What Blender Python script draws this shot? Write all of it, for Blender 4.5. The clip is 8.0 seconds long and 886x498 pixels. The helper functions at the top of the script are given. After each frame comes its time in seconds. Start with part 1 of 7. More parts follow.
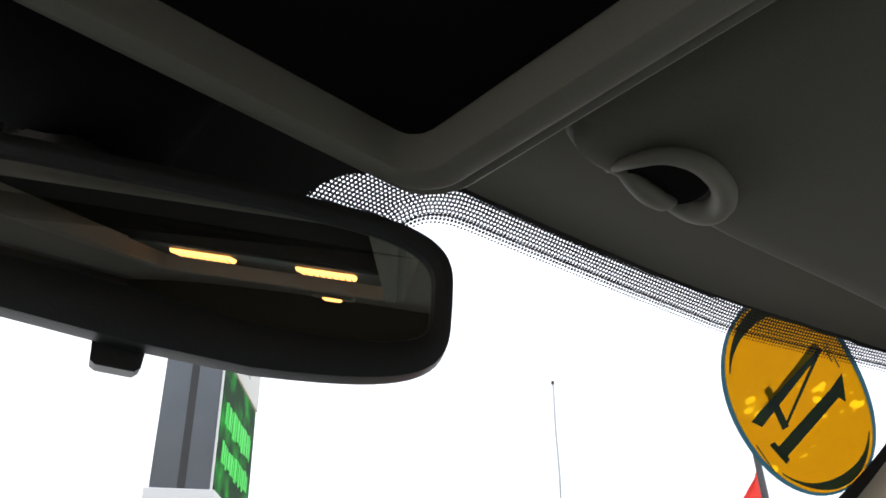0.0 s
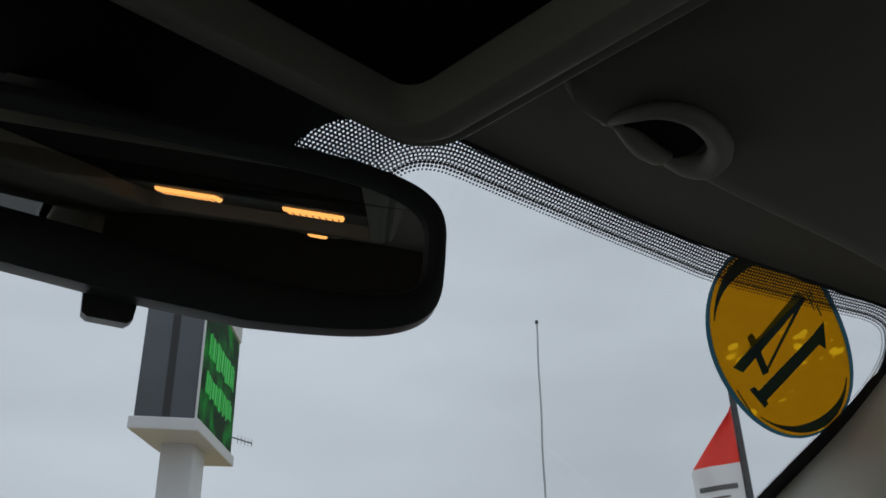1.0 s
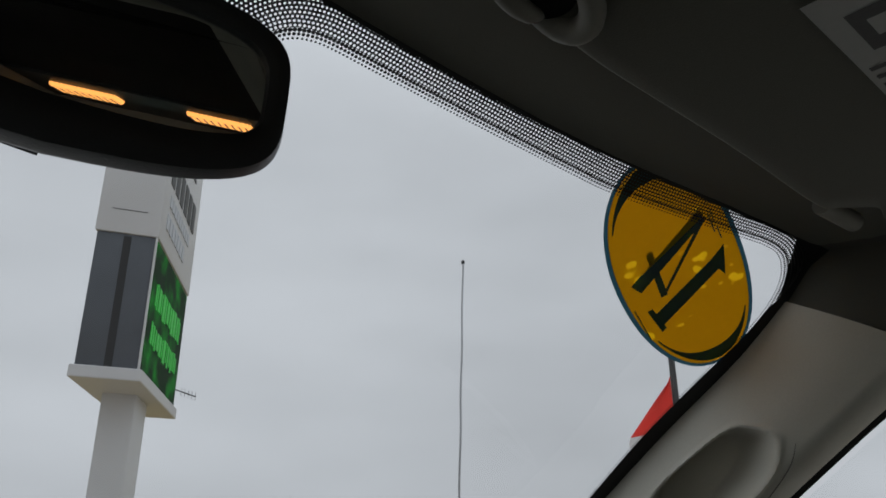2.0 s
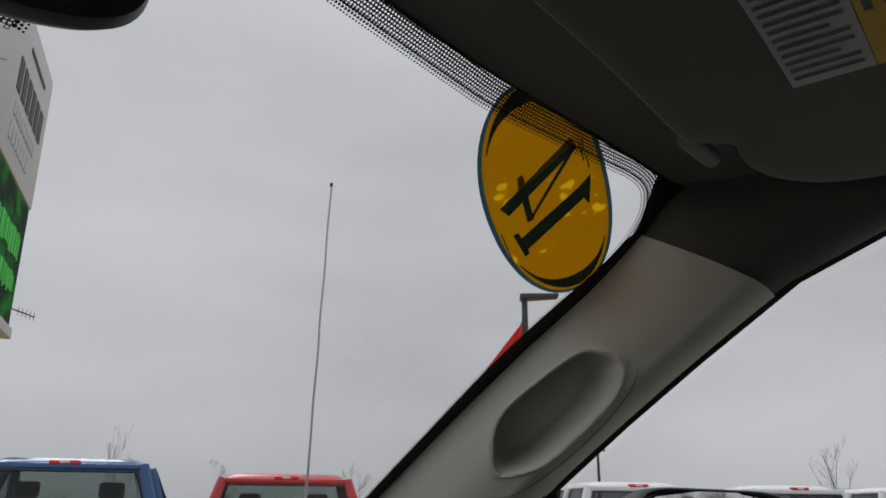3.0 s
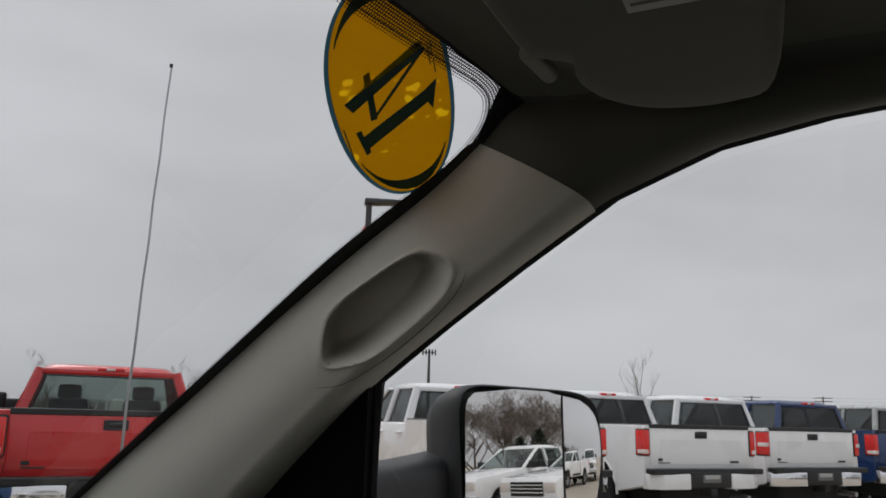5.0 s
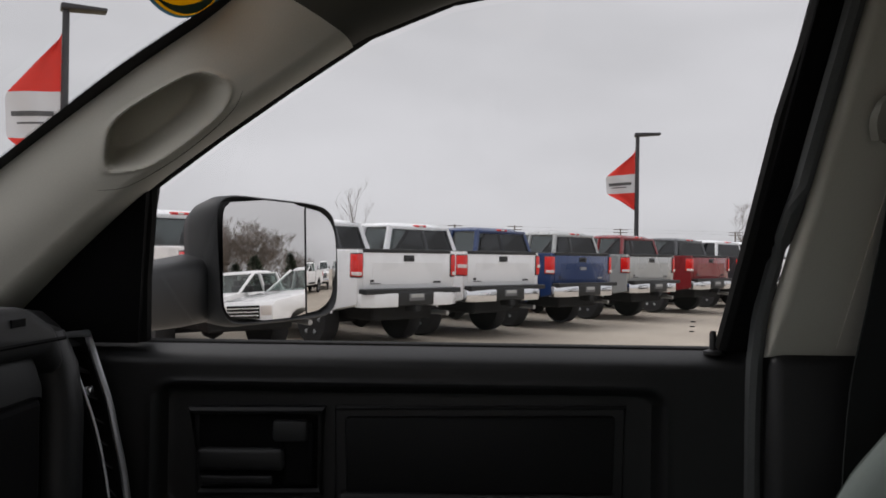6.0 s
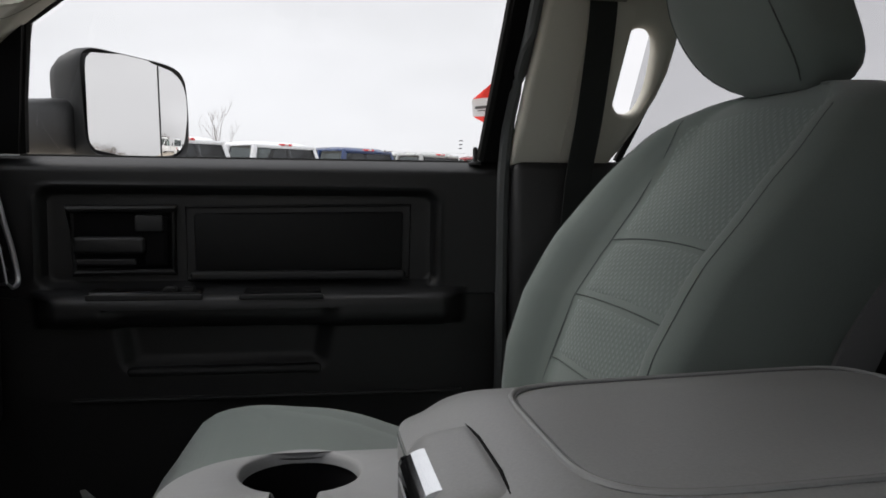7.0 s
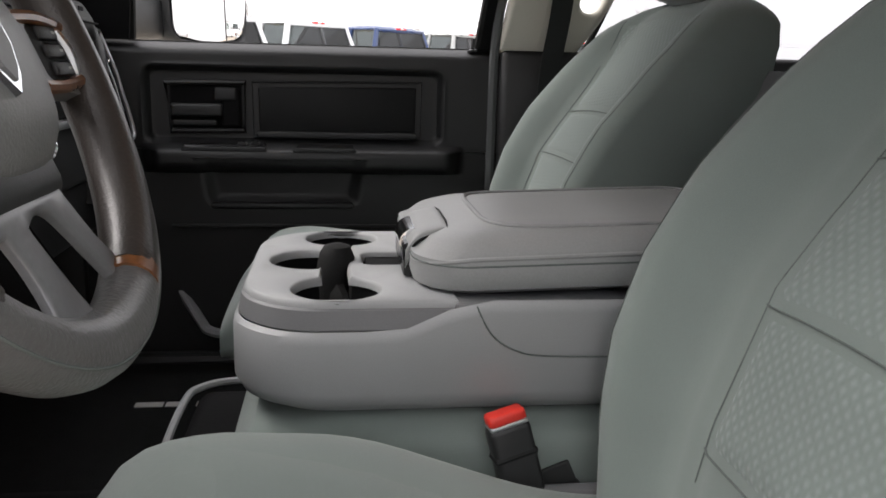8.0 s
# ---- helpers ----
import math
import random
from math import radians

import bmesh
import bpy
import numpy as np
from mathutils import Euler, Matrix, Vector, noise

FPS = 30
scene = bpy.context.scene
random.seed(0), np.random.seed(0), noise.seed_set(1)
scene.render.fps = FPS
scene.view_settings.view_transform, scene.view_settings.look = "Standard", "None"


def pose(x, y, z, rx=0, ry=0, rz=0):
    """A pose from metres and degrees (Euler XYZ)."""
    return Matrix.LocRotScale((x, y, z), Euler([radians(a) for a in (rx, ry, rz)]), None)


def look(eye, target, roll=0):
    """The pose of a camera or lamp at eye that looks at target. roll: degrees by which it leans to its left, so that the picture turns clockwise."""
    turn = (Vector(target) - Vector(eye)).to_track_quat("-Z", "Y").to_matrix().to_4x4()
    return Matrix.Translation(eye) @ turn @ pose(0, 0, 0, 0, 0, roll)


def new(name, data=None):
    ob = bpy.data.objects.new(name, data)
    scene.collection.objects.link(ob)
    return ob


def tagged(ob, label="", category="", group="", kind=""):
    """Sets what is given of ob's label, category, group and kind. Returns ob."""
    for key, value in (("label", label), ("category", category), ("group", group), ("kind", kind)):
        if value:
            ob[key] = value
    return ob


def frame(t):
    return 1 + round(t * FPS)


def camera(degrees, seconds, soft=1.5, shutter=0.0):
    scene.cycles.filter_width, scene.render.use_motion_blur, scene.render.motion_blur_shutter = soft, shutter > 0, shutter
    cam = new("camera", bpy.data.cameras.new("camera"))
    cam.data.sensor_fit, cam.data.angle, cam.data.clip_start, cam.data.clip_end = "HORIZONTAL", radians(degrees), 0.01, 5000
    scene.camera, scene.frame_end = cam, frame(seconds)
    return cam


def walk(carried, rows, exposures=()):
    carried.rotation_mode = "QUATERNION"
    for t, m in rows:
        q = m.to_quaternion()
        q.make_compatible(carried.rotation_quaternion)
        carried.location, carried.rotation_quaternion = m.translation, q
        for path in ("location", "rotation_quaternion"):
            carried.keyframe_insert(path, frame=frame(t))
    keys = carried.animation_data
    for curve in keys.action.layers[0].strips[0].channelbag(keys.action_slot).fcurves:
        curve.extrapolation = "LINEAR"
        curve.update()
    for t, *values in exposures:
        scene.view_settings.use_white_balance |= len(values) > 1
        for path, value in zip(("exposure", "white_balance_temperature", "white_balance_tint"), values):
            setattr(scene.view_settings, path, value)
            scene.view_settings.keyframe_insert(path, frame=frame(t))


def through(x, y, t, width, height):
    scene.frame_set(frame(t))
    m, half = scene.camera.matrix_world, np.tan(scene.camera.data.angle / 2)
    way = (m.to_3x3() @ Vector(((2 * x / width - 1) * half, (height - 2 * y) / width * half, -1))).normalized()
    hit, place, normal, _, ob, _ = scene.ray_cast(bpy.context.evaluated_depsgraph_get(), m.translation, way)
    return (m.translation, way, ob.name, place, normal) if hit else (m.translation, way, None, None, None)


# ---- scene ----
# ---------------------------------------------------------------- camera
cam = camera(57.07, 8.0, soft=1.7)
PATH = [
    (0.0, pose(-0.0506, 0.3612, 1.5410, 119.995, 1.629, -43.515)),
    (0.2, pose(-0.0500, 0.3601, 1.5412, 118.166, 2.271, -44.016)),
    (0.5, pose(-0.0496, 0.3592, 1.5424, 116.724, 1.422, -44.320)),
    (1.0, pose(-0.0544, 0.3625, 1.5485, 115.356, 1.473, -44.867)),
    (1.2, pose(-0.0458, 0.3560, 1.5510, 114.515, 1.778, -45.596)),
    (2.3, pose(0.0090, 0.3609, 1.5104, 111.796, -0.532, -51.766)),
    (2.5, pose(0.0041, 0.3644, 1.5122, 110.174, -0.037, -55.036)),
    (2.7, pose(0.0078, 0.3682, 1.5137, 108.698, -0.187, -57.426)),
    (3.0, pose(0.0111, 0.3688, 1.5028, 108.445, -0.265, -59.192)),
    (3.5, pose(0.0248, 0.3716, 1.4964, 105.553, -0.345, -61.274)),
    (4.0, pose(0.0291, 0.3700, 1.4991, 104.604, -0.676, -62.922)),
    (4.2, pose(0.0269, 0.3637, 1.5022, 103.819, -0.726, -63.511)),
    (5.3, pose(-0.0003, 0.3571, 1.4840, 99.305, -1.212, -75.993)),
    (5.5, pose(-0.0077, 0.3531, 1.4629, 96.443, -0.936, -80.281)),
    (5.7, pose(-0.0430, 0.3555, 1.4557, 93.403, -0.759, -84.362)),
    (6.0, pose(-0.1559, 0.3722, 1.4620, 90.326, -0.891, -90.329)),
    (6.3, pose(-0.2776, 0.3462, 1.4202, 89.068, -0.692, -94.152)),
    (6.5, pose(-0.3216, 0.3209, 1.3948, 88.267, -0.701, -95.928)),
    (6.8, pose(-0.4122, 0.3036, 1.3438, 86.763, -0.826, -98.419)),
    (7.0, pose(-0.4742, 0.3068, 1.3192, 85.267, -0.670, -99.350)),
    (7.3, pose(-0.5736, 0.3087, 1.3174, 83.323, -0.941, -99.261)),
    (7.5, pose(-0.6399, 0.3181, 1.3101, 81.421, -0.804, -99.065)),
    (7.8, pose(-0.7900, 0.3218, 1.3084, 78.650, -1.523, -98.324)),
    (8.0, pose(-0.8988, 0.3138, 1.3265, 77.028, -1.514, -96.990)),
]
EXPOSURES = [(0.0, 1.7, 6200, 10), (0.2, 0.4, 5950, 7), (0.4, 0.15, 5900, 6), (1.2, 0.15, 5950, 6), (2.5, 0.12, 6350, 10), (4.2, 0.12, 6450, 11), (5.5, 0.28, 6450, 12), (6.0, 0.42, 6550, 14), (6.5, 0.72, 6600, 14), (7.0, 0.96, 6550, 12), (7.5, 1.27, 6600, 12), (8.0, 1.95, 6700, 14)]
walk(cam, PATH, EXPOSURES)

# ---------------------------------------------------------------- sky and sun
SKY = 0.52
world = bpy.data.worlds.new("overcast")
scene.world = world
world.use_nodes = True
nt = world.node_tree
bg = nt.nodes["Background"]
tex = nt.nodes.new("ShaderNodeTexCoord")
sep = nt.nodes.new("ShaderNodeSeparateXYZ")
grad = nt.nodes.new("ShaderNodeValToRGB")
grad.color_ramp.elements[0].position, grad.color_ramp.elements[0].color = 0.0, (0.80, 0.81, 0.83, 1)
grad.color_ramp.elements[1].position, grad.color_ramp.elements[1].color = 1.0, (1.9, 1.93, 2.0, 1)
for at, c in ((0.12, 0.90), (0.62, 1.05)):
    mid = grad.color_ramp.elements.new(at)
    mid.color = (c * 0.985, c, c * 1.03, 1)
cmap = nt.nodes.new("ShaderNodeMapping")
cmap.inputs["Scale"].default_value = (1.0, 1.0, 3.2)
cloud = nt.nodes.new("ShaderNodeTexNoise")
cloud.inputs["Scale"].default_value, cloud.inputs["Detail"].default_value = 1.7, 5.0
cramp = nt.nodes.new("ShaderNodeMapRange")
cramp.inputs["From Min"].default_value, cramp.inputs["From Max"].default_value = 0.3, 0.7
cramp.inputs["To Min"].default_value, cramp.inputs["To Max"].default_value = 0.86, 1.12
mul = nt.nodes.new("ShaderNodeVectorMath")
mul.operation = "SCALE"
nt.links.new(tex.outputs["Generated"], sep.inputs[0])
nt.links.new(sep.outputs["Z"], grad.inputs[0])
nt.links.new(tex.outputs["Generated"], cmap.inputs["Vector"])
nt.links.new(cmap.outputs[0], cloud.inputs["Vector"])
nt.links.new(cloud.outputs["Fac"], cramp.inputs["Value"])
nt.links.new(grad.outputs[0], mul.inputs[0])
nt.links.new(cramp.outputs[0], mul.inputs["Scale"])
nt.links.new(mul.outputs[0], bg.inputs["Color"])
bg.inputs["Strength"].default_value = SKY
sun = new("sun", bpy.data.lights.new("sun", "SUN"))
sun.data.energy, sun.data.angle, sun.data.color = 1.05, radians(40), (1.0, 0.98, 0.95)
sun.matrix_world = look((7, 23, 26), (0, 0, 0))

# ---------------------------------------------------------------- materials


def nodes_of(name):
    m = bpy.data.materials.new(name)
    m.use_nodes = True
    return m, m.node_tree, m.node_tree.nodes["Principled BSDF"]


def surface(name, colour, rough=0.6, metal=0.0, var=0.15, scale=8.0, fine=300.0, bump=0.1, coat=0.0, dist=0.002, sheen=0.0, spec=0.5):
    """A procedural surface: broad stains and fine grain in colour, roughness and relief."""
    m, t, b = nodes_of(name)
    co = t.nodes.new("ShaderNodeTexCoord")
    big = t.nodes.new("ShaderNodeTexNoise")
    big.inputs["Scale"].default_value, big.inputs["Detail"].default_value = scale, 4.0
    small = t.nodes.new("ShaderNodeTexNoise")
    small.inputs["Scale"].default_value, small.inputs["Detail"].default_value = fine, 2.0
    t.links.new(co.outputs["Object"], big.inputs["Vector"])
    t.links.new(co.outputs["Object"], small.inputs["Vector"])
    add = t.nodes.new("ShaderNodeMath")
    add.operation = "ADD"
    t.links.new(big.outputs["Fac"], add.inputs[0])
    t.links.new(small.outputs["Fac"], add.inputs[1])
    rng = t.nodes.new("ShaderNodeMapRange")
    rng.inputs["From Min"].default_value, rng.inputs["From Max"].default_value = 0.6, 1.4
    rng.inputs["To Min"].default_value, rng.inputs["To Max"].default_value = 1 - var, 1 + var
    t.links.new(add.outputs[0], rng.inputs["Value"])
    sc = t.nodes.new("ShaderNodeVectorMath")
    sc.operation = "SCALE"
    sc.inputs[0].default_value = colour
    t.links.new(rng.outputs[0], sc.inputs["Scale"])
    t.links.new(sc.outputs[0], b.inputs["Base Color"])
    rr = t.nodes.new("ShaderNodeMapRange")
    rr.inputs["To Min"].default_value, rr.inputs["To Max"].default_value = max(rough - 0.1, 0.02), min(rough + 0.1, 1)
    t.links.new(big.outputs["Fac"], rr.inputs["Value"])
    t.links.new(rr.outputs[0], b.inputs["Roughness"])
    b.inputs["Metallic"].default_value = metal
    b.inputs["Coat Weight"].default_value = coat
    b.inputs["Specular IOR Level"].default_value = spec
    b.inputs["Sheen Weight"].default_value = sheen
    if bump:
        bp = t.nodes.new("ShaderNodeBump")
        bp.inputs["Strength"].default_value, bp.inputs["Distance"].default_value = bump, dist
        t.links.new(small.outputs["Fac"], bp.inputs["Height"])
        t.links.new(bp.outputs[0], b.inputs["Normal"])
    return m


def cloth(name, colour, weave=1400.0, rough=0.9, bump=0.35):
    """Seat cloth: a fine woven relief crossed in two directions with soft fading."""
    m = surface(name, colour, rough, 0, 0.12, 6.0, weave, 0, 0, 0.001, 0.25)
    t = m.node_tree
    b = t.nodes["Principled BSDF"]
    co = t.nodes.new("ShaderNodeTexCoord")
    waves = []
    for axis in ("X", "Z"):
        w = t.nodes.new("ShaderNodeTexWave")
        w.bands_direction = axis
        w.inputs["Scale"].default_value = weave / 6.3
        w.inputs["Distortion"].default_value = 0.6
        t.links.new(co.outputs["Object"], w.inputs["Vector"])
        waves.append(w)
    mx = t.nodes.new("ShaderNodeMath")
    mx.operation = "MULTIPLY"
    t.links.new(waves[0].outputs["Fac"], mx.inputs[0])
    t.links.new(waves[1].outputs["Fac"], mx.inputs[1])
    bp = t.nodes.new("ShaderNodeBump")
    bp.inputs["Strength"].default_value, bp.inputs["Distance"].default_value = bump, 0.0012
    if weave < 500:
        # a coarse staggered weave: turned threads, pale where they rise
        turn = t.nodes.new("ShaderNodeMapping")
        turn.inputs["Rotation"].default_value = (0, radians(38), 0)
        t.links.new(co.outputs["Object"], turn.inputs["Vector"])
        for w in waves:
            t.links.new(turn.outputs[0], w.inputs["Vector"])
        sc = [n for n in t.nodes if n.type == "VECT_MATH"][0]
        lift = t.nodes.new("ShaderNodeMath")
        lift.operation = "MULTIPLY_ADD"
        lift.inputs[1].default_value, lift.inputs[2].default_value = 0.23, 0.92
        both = t.nodes.new("ShaderNodeMath")
        both.operation = "MULTIPLY"
        t.links.new(mx.outputs[0], lift.inputs[0])
        t.links.new(lift.outputs[0], both.inputs[0])
        t.links.new([n for n in t.nodes if n.type == "MAP_RANGE"][0].outputs[0], both.inputs[1])
        t.links.new(both.outputs[0], sc.inputs["Scale"])
    t.links.new(mx.outputs[0], bp.inputs["Height"])
    t.links.new(bp.outputs[0], b.inputs["Normal"])
    return m


def clear_glass(name, tint, ior=1.45, gloss=0.02):
    m = bpy.data.materials.new(name)
    m.use_nodes = True
    t = m.node_tree
    t.nodes.clear()
    out = t.nodes.new("ShaderNodeOutputMaterial")
    mix = t.nodes.new("ShaderNodeMixShader")
    tr = t.nodes.new("ShaderNodeBsdfTransparent")
    gl = t.nodes.new("ShaderNodeBsdfGlossy")
    fr = t.nodes.new("ShaderNodeLayerWeight")
    pw = t.nodes.new("ShaderNodeMath")
    pw.operation = "POWER"
    pw.inputs[1].default_value = 5.0
    ma = t.nodes.new("ShaderNodeMath")
    ma.operation = "MULTIPLY_ADD"
    ma.inputs[1].default_value, ma.inputs[2].default_value = 0.85, ((ior - 1) / (ior + 1)) ** 2
    tr.inputs[0].default_value = (*tint, 1)
    gl.inputs["Roughness"].default_value = gloss
    fr.inputs["Blend"].default_value = 0.5
    t.links.new(fr.outputs["Facing"], pw.inputs[0])
    t.links.new(pw.outputs[0], ma.inputs[0])
    t.links.new(ma.outputs[0], mix.inputs[0])
    t.links.new(tr.outputs[0], mix.inputs[1])
    t.links.new(gl.outputs[0], mix.inputs[2])
    t.links.new(mix.outputs[0], out.inputs[0])
    return m


def glow(name, colour, strength):
    m, t, b = nodes_of(name)
    b.inputs["Base Color"].default_value = (*colour, 1)
    b.inputs["Emission Color"].default_value = (*colour, 1)
    b.inputs["Emission Strength"].default_value = strength
    return m


def paint(name, colour, flake=0.0):
    return surface(name, colour, 0.28, flake, 0.05, 1.5, 40.0, 0.0, 0.8)


M_CLOTH = cloth("grey_green_seat_cloth", (0.172, 0.204, 0.190), 1400.0, 0.9, 0.08)
M_CLOTH_IN = cloth("patterned_seat_cloth", (0.186, 0.222, 0.208), 230.0, 0.9, 0.55)
M_CLOTH_DK = cloth("dark_seat_side_vinyl", (0.060, 0.064, 0.064))
M_SEAM = surface("seam_thread", (0.110, 0.126, 0.120), 0.8, 0, 0.2, 60, 900, 0.2)
M_BLACK = surface("black_grained_plastic", (0.0165, 0.017, 0.0178), 0.46, 0, 0.2, 7, 900, 0.25, 0, 0.0006, 0, 0.45)
M_BLACK_SOFT = surface("black_soft_panel", (0.011, 0.0115, 0.012), 0.65, 0, 0.15, 5, 700, 0.2, 0, 0.0006, 0, 0.25)
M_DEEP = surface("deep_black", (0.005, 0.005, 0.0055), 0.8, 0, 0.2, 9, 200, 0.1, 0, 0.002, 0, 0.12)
M_GLOSS = surface("gloss_black", (0.012, 0.012, 0.013), 0.18, 0, 0.1, 6, 300, 0.02)
M_GRAIN = surface("dark_grey_dash", (0.028, 0.029, 0.030), 0.55, 0, 0.12, 6, 900, 0.2, 0, 0.0006, 0, 0.35)
M_TAN = surface("warm_grey_pillar_trim", (0.53, 0.515, 0.450), 0.75, 0, 0.06, 4, 700, 0.12, 0, 0.0005)
# headliner and rail: trim grey darkened, so the colour holds the roof's shade
M_HEAD = surface("shade_darkened_headliner", (0.088, 0.086, 0.066), 0.95, 0, 0.07, 5, 1200, 0.3, 0, 0.0006, 0.2)
M_RAIL = surface("shade_darkened_rail_cloth", (0.070, 0.069, 0.057), 0.9, 0, 0.06, 5, 1200, 0.25, 0, 0.0006, 0.1)
M_GREY = surface("mid_grey_console_plastic", (0.292, 0.299, 0.301), 0.5, 0, 0.07, 6, 800, 0.2, 0, 0.0005)
M_GREY_DK = surface("dark_grey_console_band", (0.150, 0.152, 0.156), 0.45, 0, 0.1, 6, 800, 0.12, 0, 0.0005)
M_VINYL = surface("grey_vinyl_lid", (0.262, 0.268, 0.268), 0.42, 0, 0.08, 9, 450, 0.16, 0, 0.0008)
M_OHC = surface("overhead_console_grey", (0.19, 0.186, 0.158), 0.6, 0, 0.06, 5, 800, 0.12, 0, 0.0005)
M_RUBBER = surface("weatherstrip_rubber", (0.010, 0.010, 0.010), 0.75, 0, 0.2, 12, 300, 0.1, 0, 0.002, 0, 0.2)
M_SEAL = surface("grey_door_seal", (0.085, 0.09, 0.092), 0.7, 0, 0.15, 12, 500, 0.15)
M_BELT = surface("black_belt_webbing", (0.016, 0.018, 0.018), 0.85, 0, 0.2, 12, 1500, 0.5, 0, 0.0006)
M_CHROME = surface("chrome", (0.82, 0.83, 0.85), 0.08, 1.0, 0.03, 5, 90, 0)
M_SILVER = surface("satin_silver_trim", (0.42, 0.43, 0.44), 0.35, 0.8, 0.06, 6, 200, 0.02)
M_WHEEL = surface("worn_grey_leather_rim", (0.100, 0.098, 0.096), 0.36, 0, 0.12, 9, 330, 0.55, 0, 0.0012)
# hub: the rim's grey leather, lightened for the light falling on it
M_HUB = surface("grey_hub_leather_lit", (0.165, 0.165, 0.163), 0.45, 0, 0.10, 9, 420, 0.4, 0, 0.001)
M_WHEEL_DK = surface("dark_brown_leather_grip", (0.040, 0.034, 0.031), 0.36, 0, 0.2, 10, 420, 0.4, 0, 0.001)
M_WOOD = surface("brown_wood_trim", (0.16, 0.062, 0.022), 0.3, 0, 0.4, 25, 160, 0.05, 0.4)
M_SPOKE = surface("satin_grey_spoke_plate", (0.20, 0.20, 0.205), 0.35, 0.3, 0.08, 9, 200, 0.05)
M_CARPET = surface("black_carpet", (0.014, 0.0145, 0.0145), 1.0, 0, 0.3, 30, 500, 0.9, 0, 0.004, 0, 0.1)
M_RED = surface("red_release_button", (0.72, 0.035, 0.022), 0.45, 0, 0.06, 20, 300, 0.05)


def silvered(name, colour):
    m, t, b = nodes_of(name)
    b.inputs["Base Color"].default_value = (*colour, 1)
    b.inputs["Metallic"].default_value, b.inputs["Roughness"].default_value = 1.0, 0.0
    return m


M_MIRROR = silvered("silvered_glass", (0.78, 0.77, 0.76))
M_MIRROR_IN = silvered("tinted_silvered_glass", (0.78, 0.77, 0.72))
M_FRIT = surface("black_ceramic_print", (0.006, 0.006, 0.007), 0.6, 0, 0.1, 20, 300, 0)
M_PANE = clear_glass("clear_window_glass", (0.972, 0.982, 0.985))
M_TINT = clear_glass("privacy_tinted_glass", (0.15, 0.157, 0.163), 1.6)
M_TINT2 = clear_glass("light_green_glass", (0.62, 0.70, 0.67), 1.5)
M_TINT3 = clear_glass("grey_tinted_glass", (0.34, 0.39, 0.37), 1.5)
M_SMOKE = clear_glass("lightly_smoked_glass", (0.58, 0.58, 0.59), 1.5)
M_LAMP = glow("warm_map_lamp_lens", (1.0, 0.42, 0.10), 1.5)


def thin_film(name, colour, through):
    """Thin vinyl that lets part of the daylight behind it shine through."""
    m = surface(name, colour, 0.5, 0, 0.10, 40, 200, 0)
    t = m.node_tree
    b, out = t.nodes["Principled BSDF"], t.nodes["Material Output"]
    tl = t.nodes.new("ShaderNodeBsdfTranslucent")
    tl.inputs["Color"].default_value = (*colour, 1)
    mix = t.nodes.new("ShaderNodeMixShader")
    mix.inputs[0].default_value = through
    t.links.new(b.outputs[0], mix.inputs[1])
    t.links.new(tl.outputs[0], mix.inputs[2])
    t.links.new(mix.outputs[0], out.inputs[0])
    return m


M_YELLOW = thin_film("yellow_vinyl_sticker", (0.62, 0.41, 0.008), 0.70)


def blotched(m):
    """Small pale bubbles here and there under the film."""
    t = m.node_tree
    b, tl = t.nodes["Principled BSDF"], [n for n in t.nodes if n.type == "BSDF_TRANSLUCENT"][0]
    co = t.nodes.new("ShaderNodeTexCoord")
    n = t.nodes.new("ShaderNodeTexNoise")
    n.inputs["Scale"].default_value, n.inputs["Detail"].default_value = 62.0, 1.0
    r = t.nodes.new("ShaderNodeMapRange")
    r.inputs["From Min"].default_value, r.inputs["From Max"].default_value = 0.66, 0.70
    mx = t.nodes.new("ShaderNodeMix")
    mx.data_type = "RGBA"
    mx.inputs["A"].default_value, mx.inputs["B"].default_value = (0.62, 0.41, 0.008, 1), (0.92, 0.70, 0.06, 1)
    t.links.new(co.outputs["Object"], n.inputs["Vector"])
    t.links.new(n.outputs["Fac"], r.inputs["Value"])
    t.links.new(r.outputs[0], mx.inputs["Factor"])
    t.links.new(mx.outputs["Result"], tl.inputs["Color"])


blotched(M_YELLOW)
M_NAVY = thin_film("teal_sticker_print", (0.020, 0.072, 0.098), 0.42)
M_LABEL = surface("white_warning_label", (0.42, 0.42, 0.405), 0.6, 0, 0.04, 20, 300, 0)
M_PRINT = surface("grey_label_print", (0.10, 0.10, 0.10), 0.7, 0, 0.1, 50, 300, 0)
M_LABEL_Y = surface("yellow_label_band", (0.60, 0.36, 0.02), 0.6, 0, 0.05, 20, 300, 0)
M_WHITE = paint("white_car_paint", (0.84, 0.845, 0.85))
M_SILVERP = paint("silver_car_paint", (0.46, 0.465, 0.45), 0.35)
M_BLUE = paint("bright_blue_car_paint", (0.012, 0.085, 0.24), 0.2)
M_NAVYP = paint("dark_blue_car_paint", (0.009, 0.036, 0.135), 0.2)
M_REDP = paint("red_car_paint", (0.55, 0.012, 0.012), 0.05)
M_MAROON = paint("maroon_car_paint", (0.24, 0.014, 0.018), 0.2)
M_CHAR = paint("charcoal_car_paint", (0.055, 0.057, 0.062), 0.3)
M_TYRE = surface("tyre_rubber", (0.016, 0.016, 0.017), 0.85, 0, 0.25, 8, 120, 0.3)
M_RIM = surface("alloy_rim", (0.42, 0.43, 0.44), 0.35, 0.9, 0.1, 8, 120, 0.05)
M_LIGHT_R = surface("red_lamp_lens", (0.72, 0.016, 0.012), 0.15, 0, 0.12, 14, 90, 0.1, 0.6)
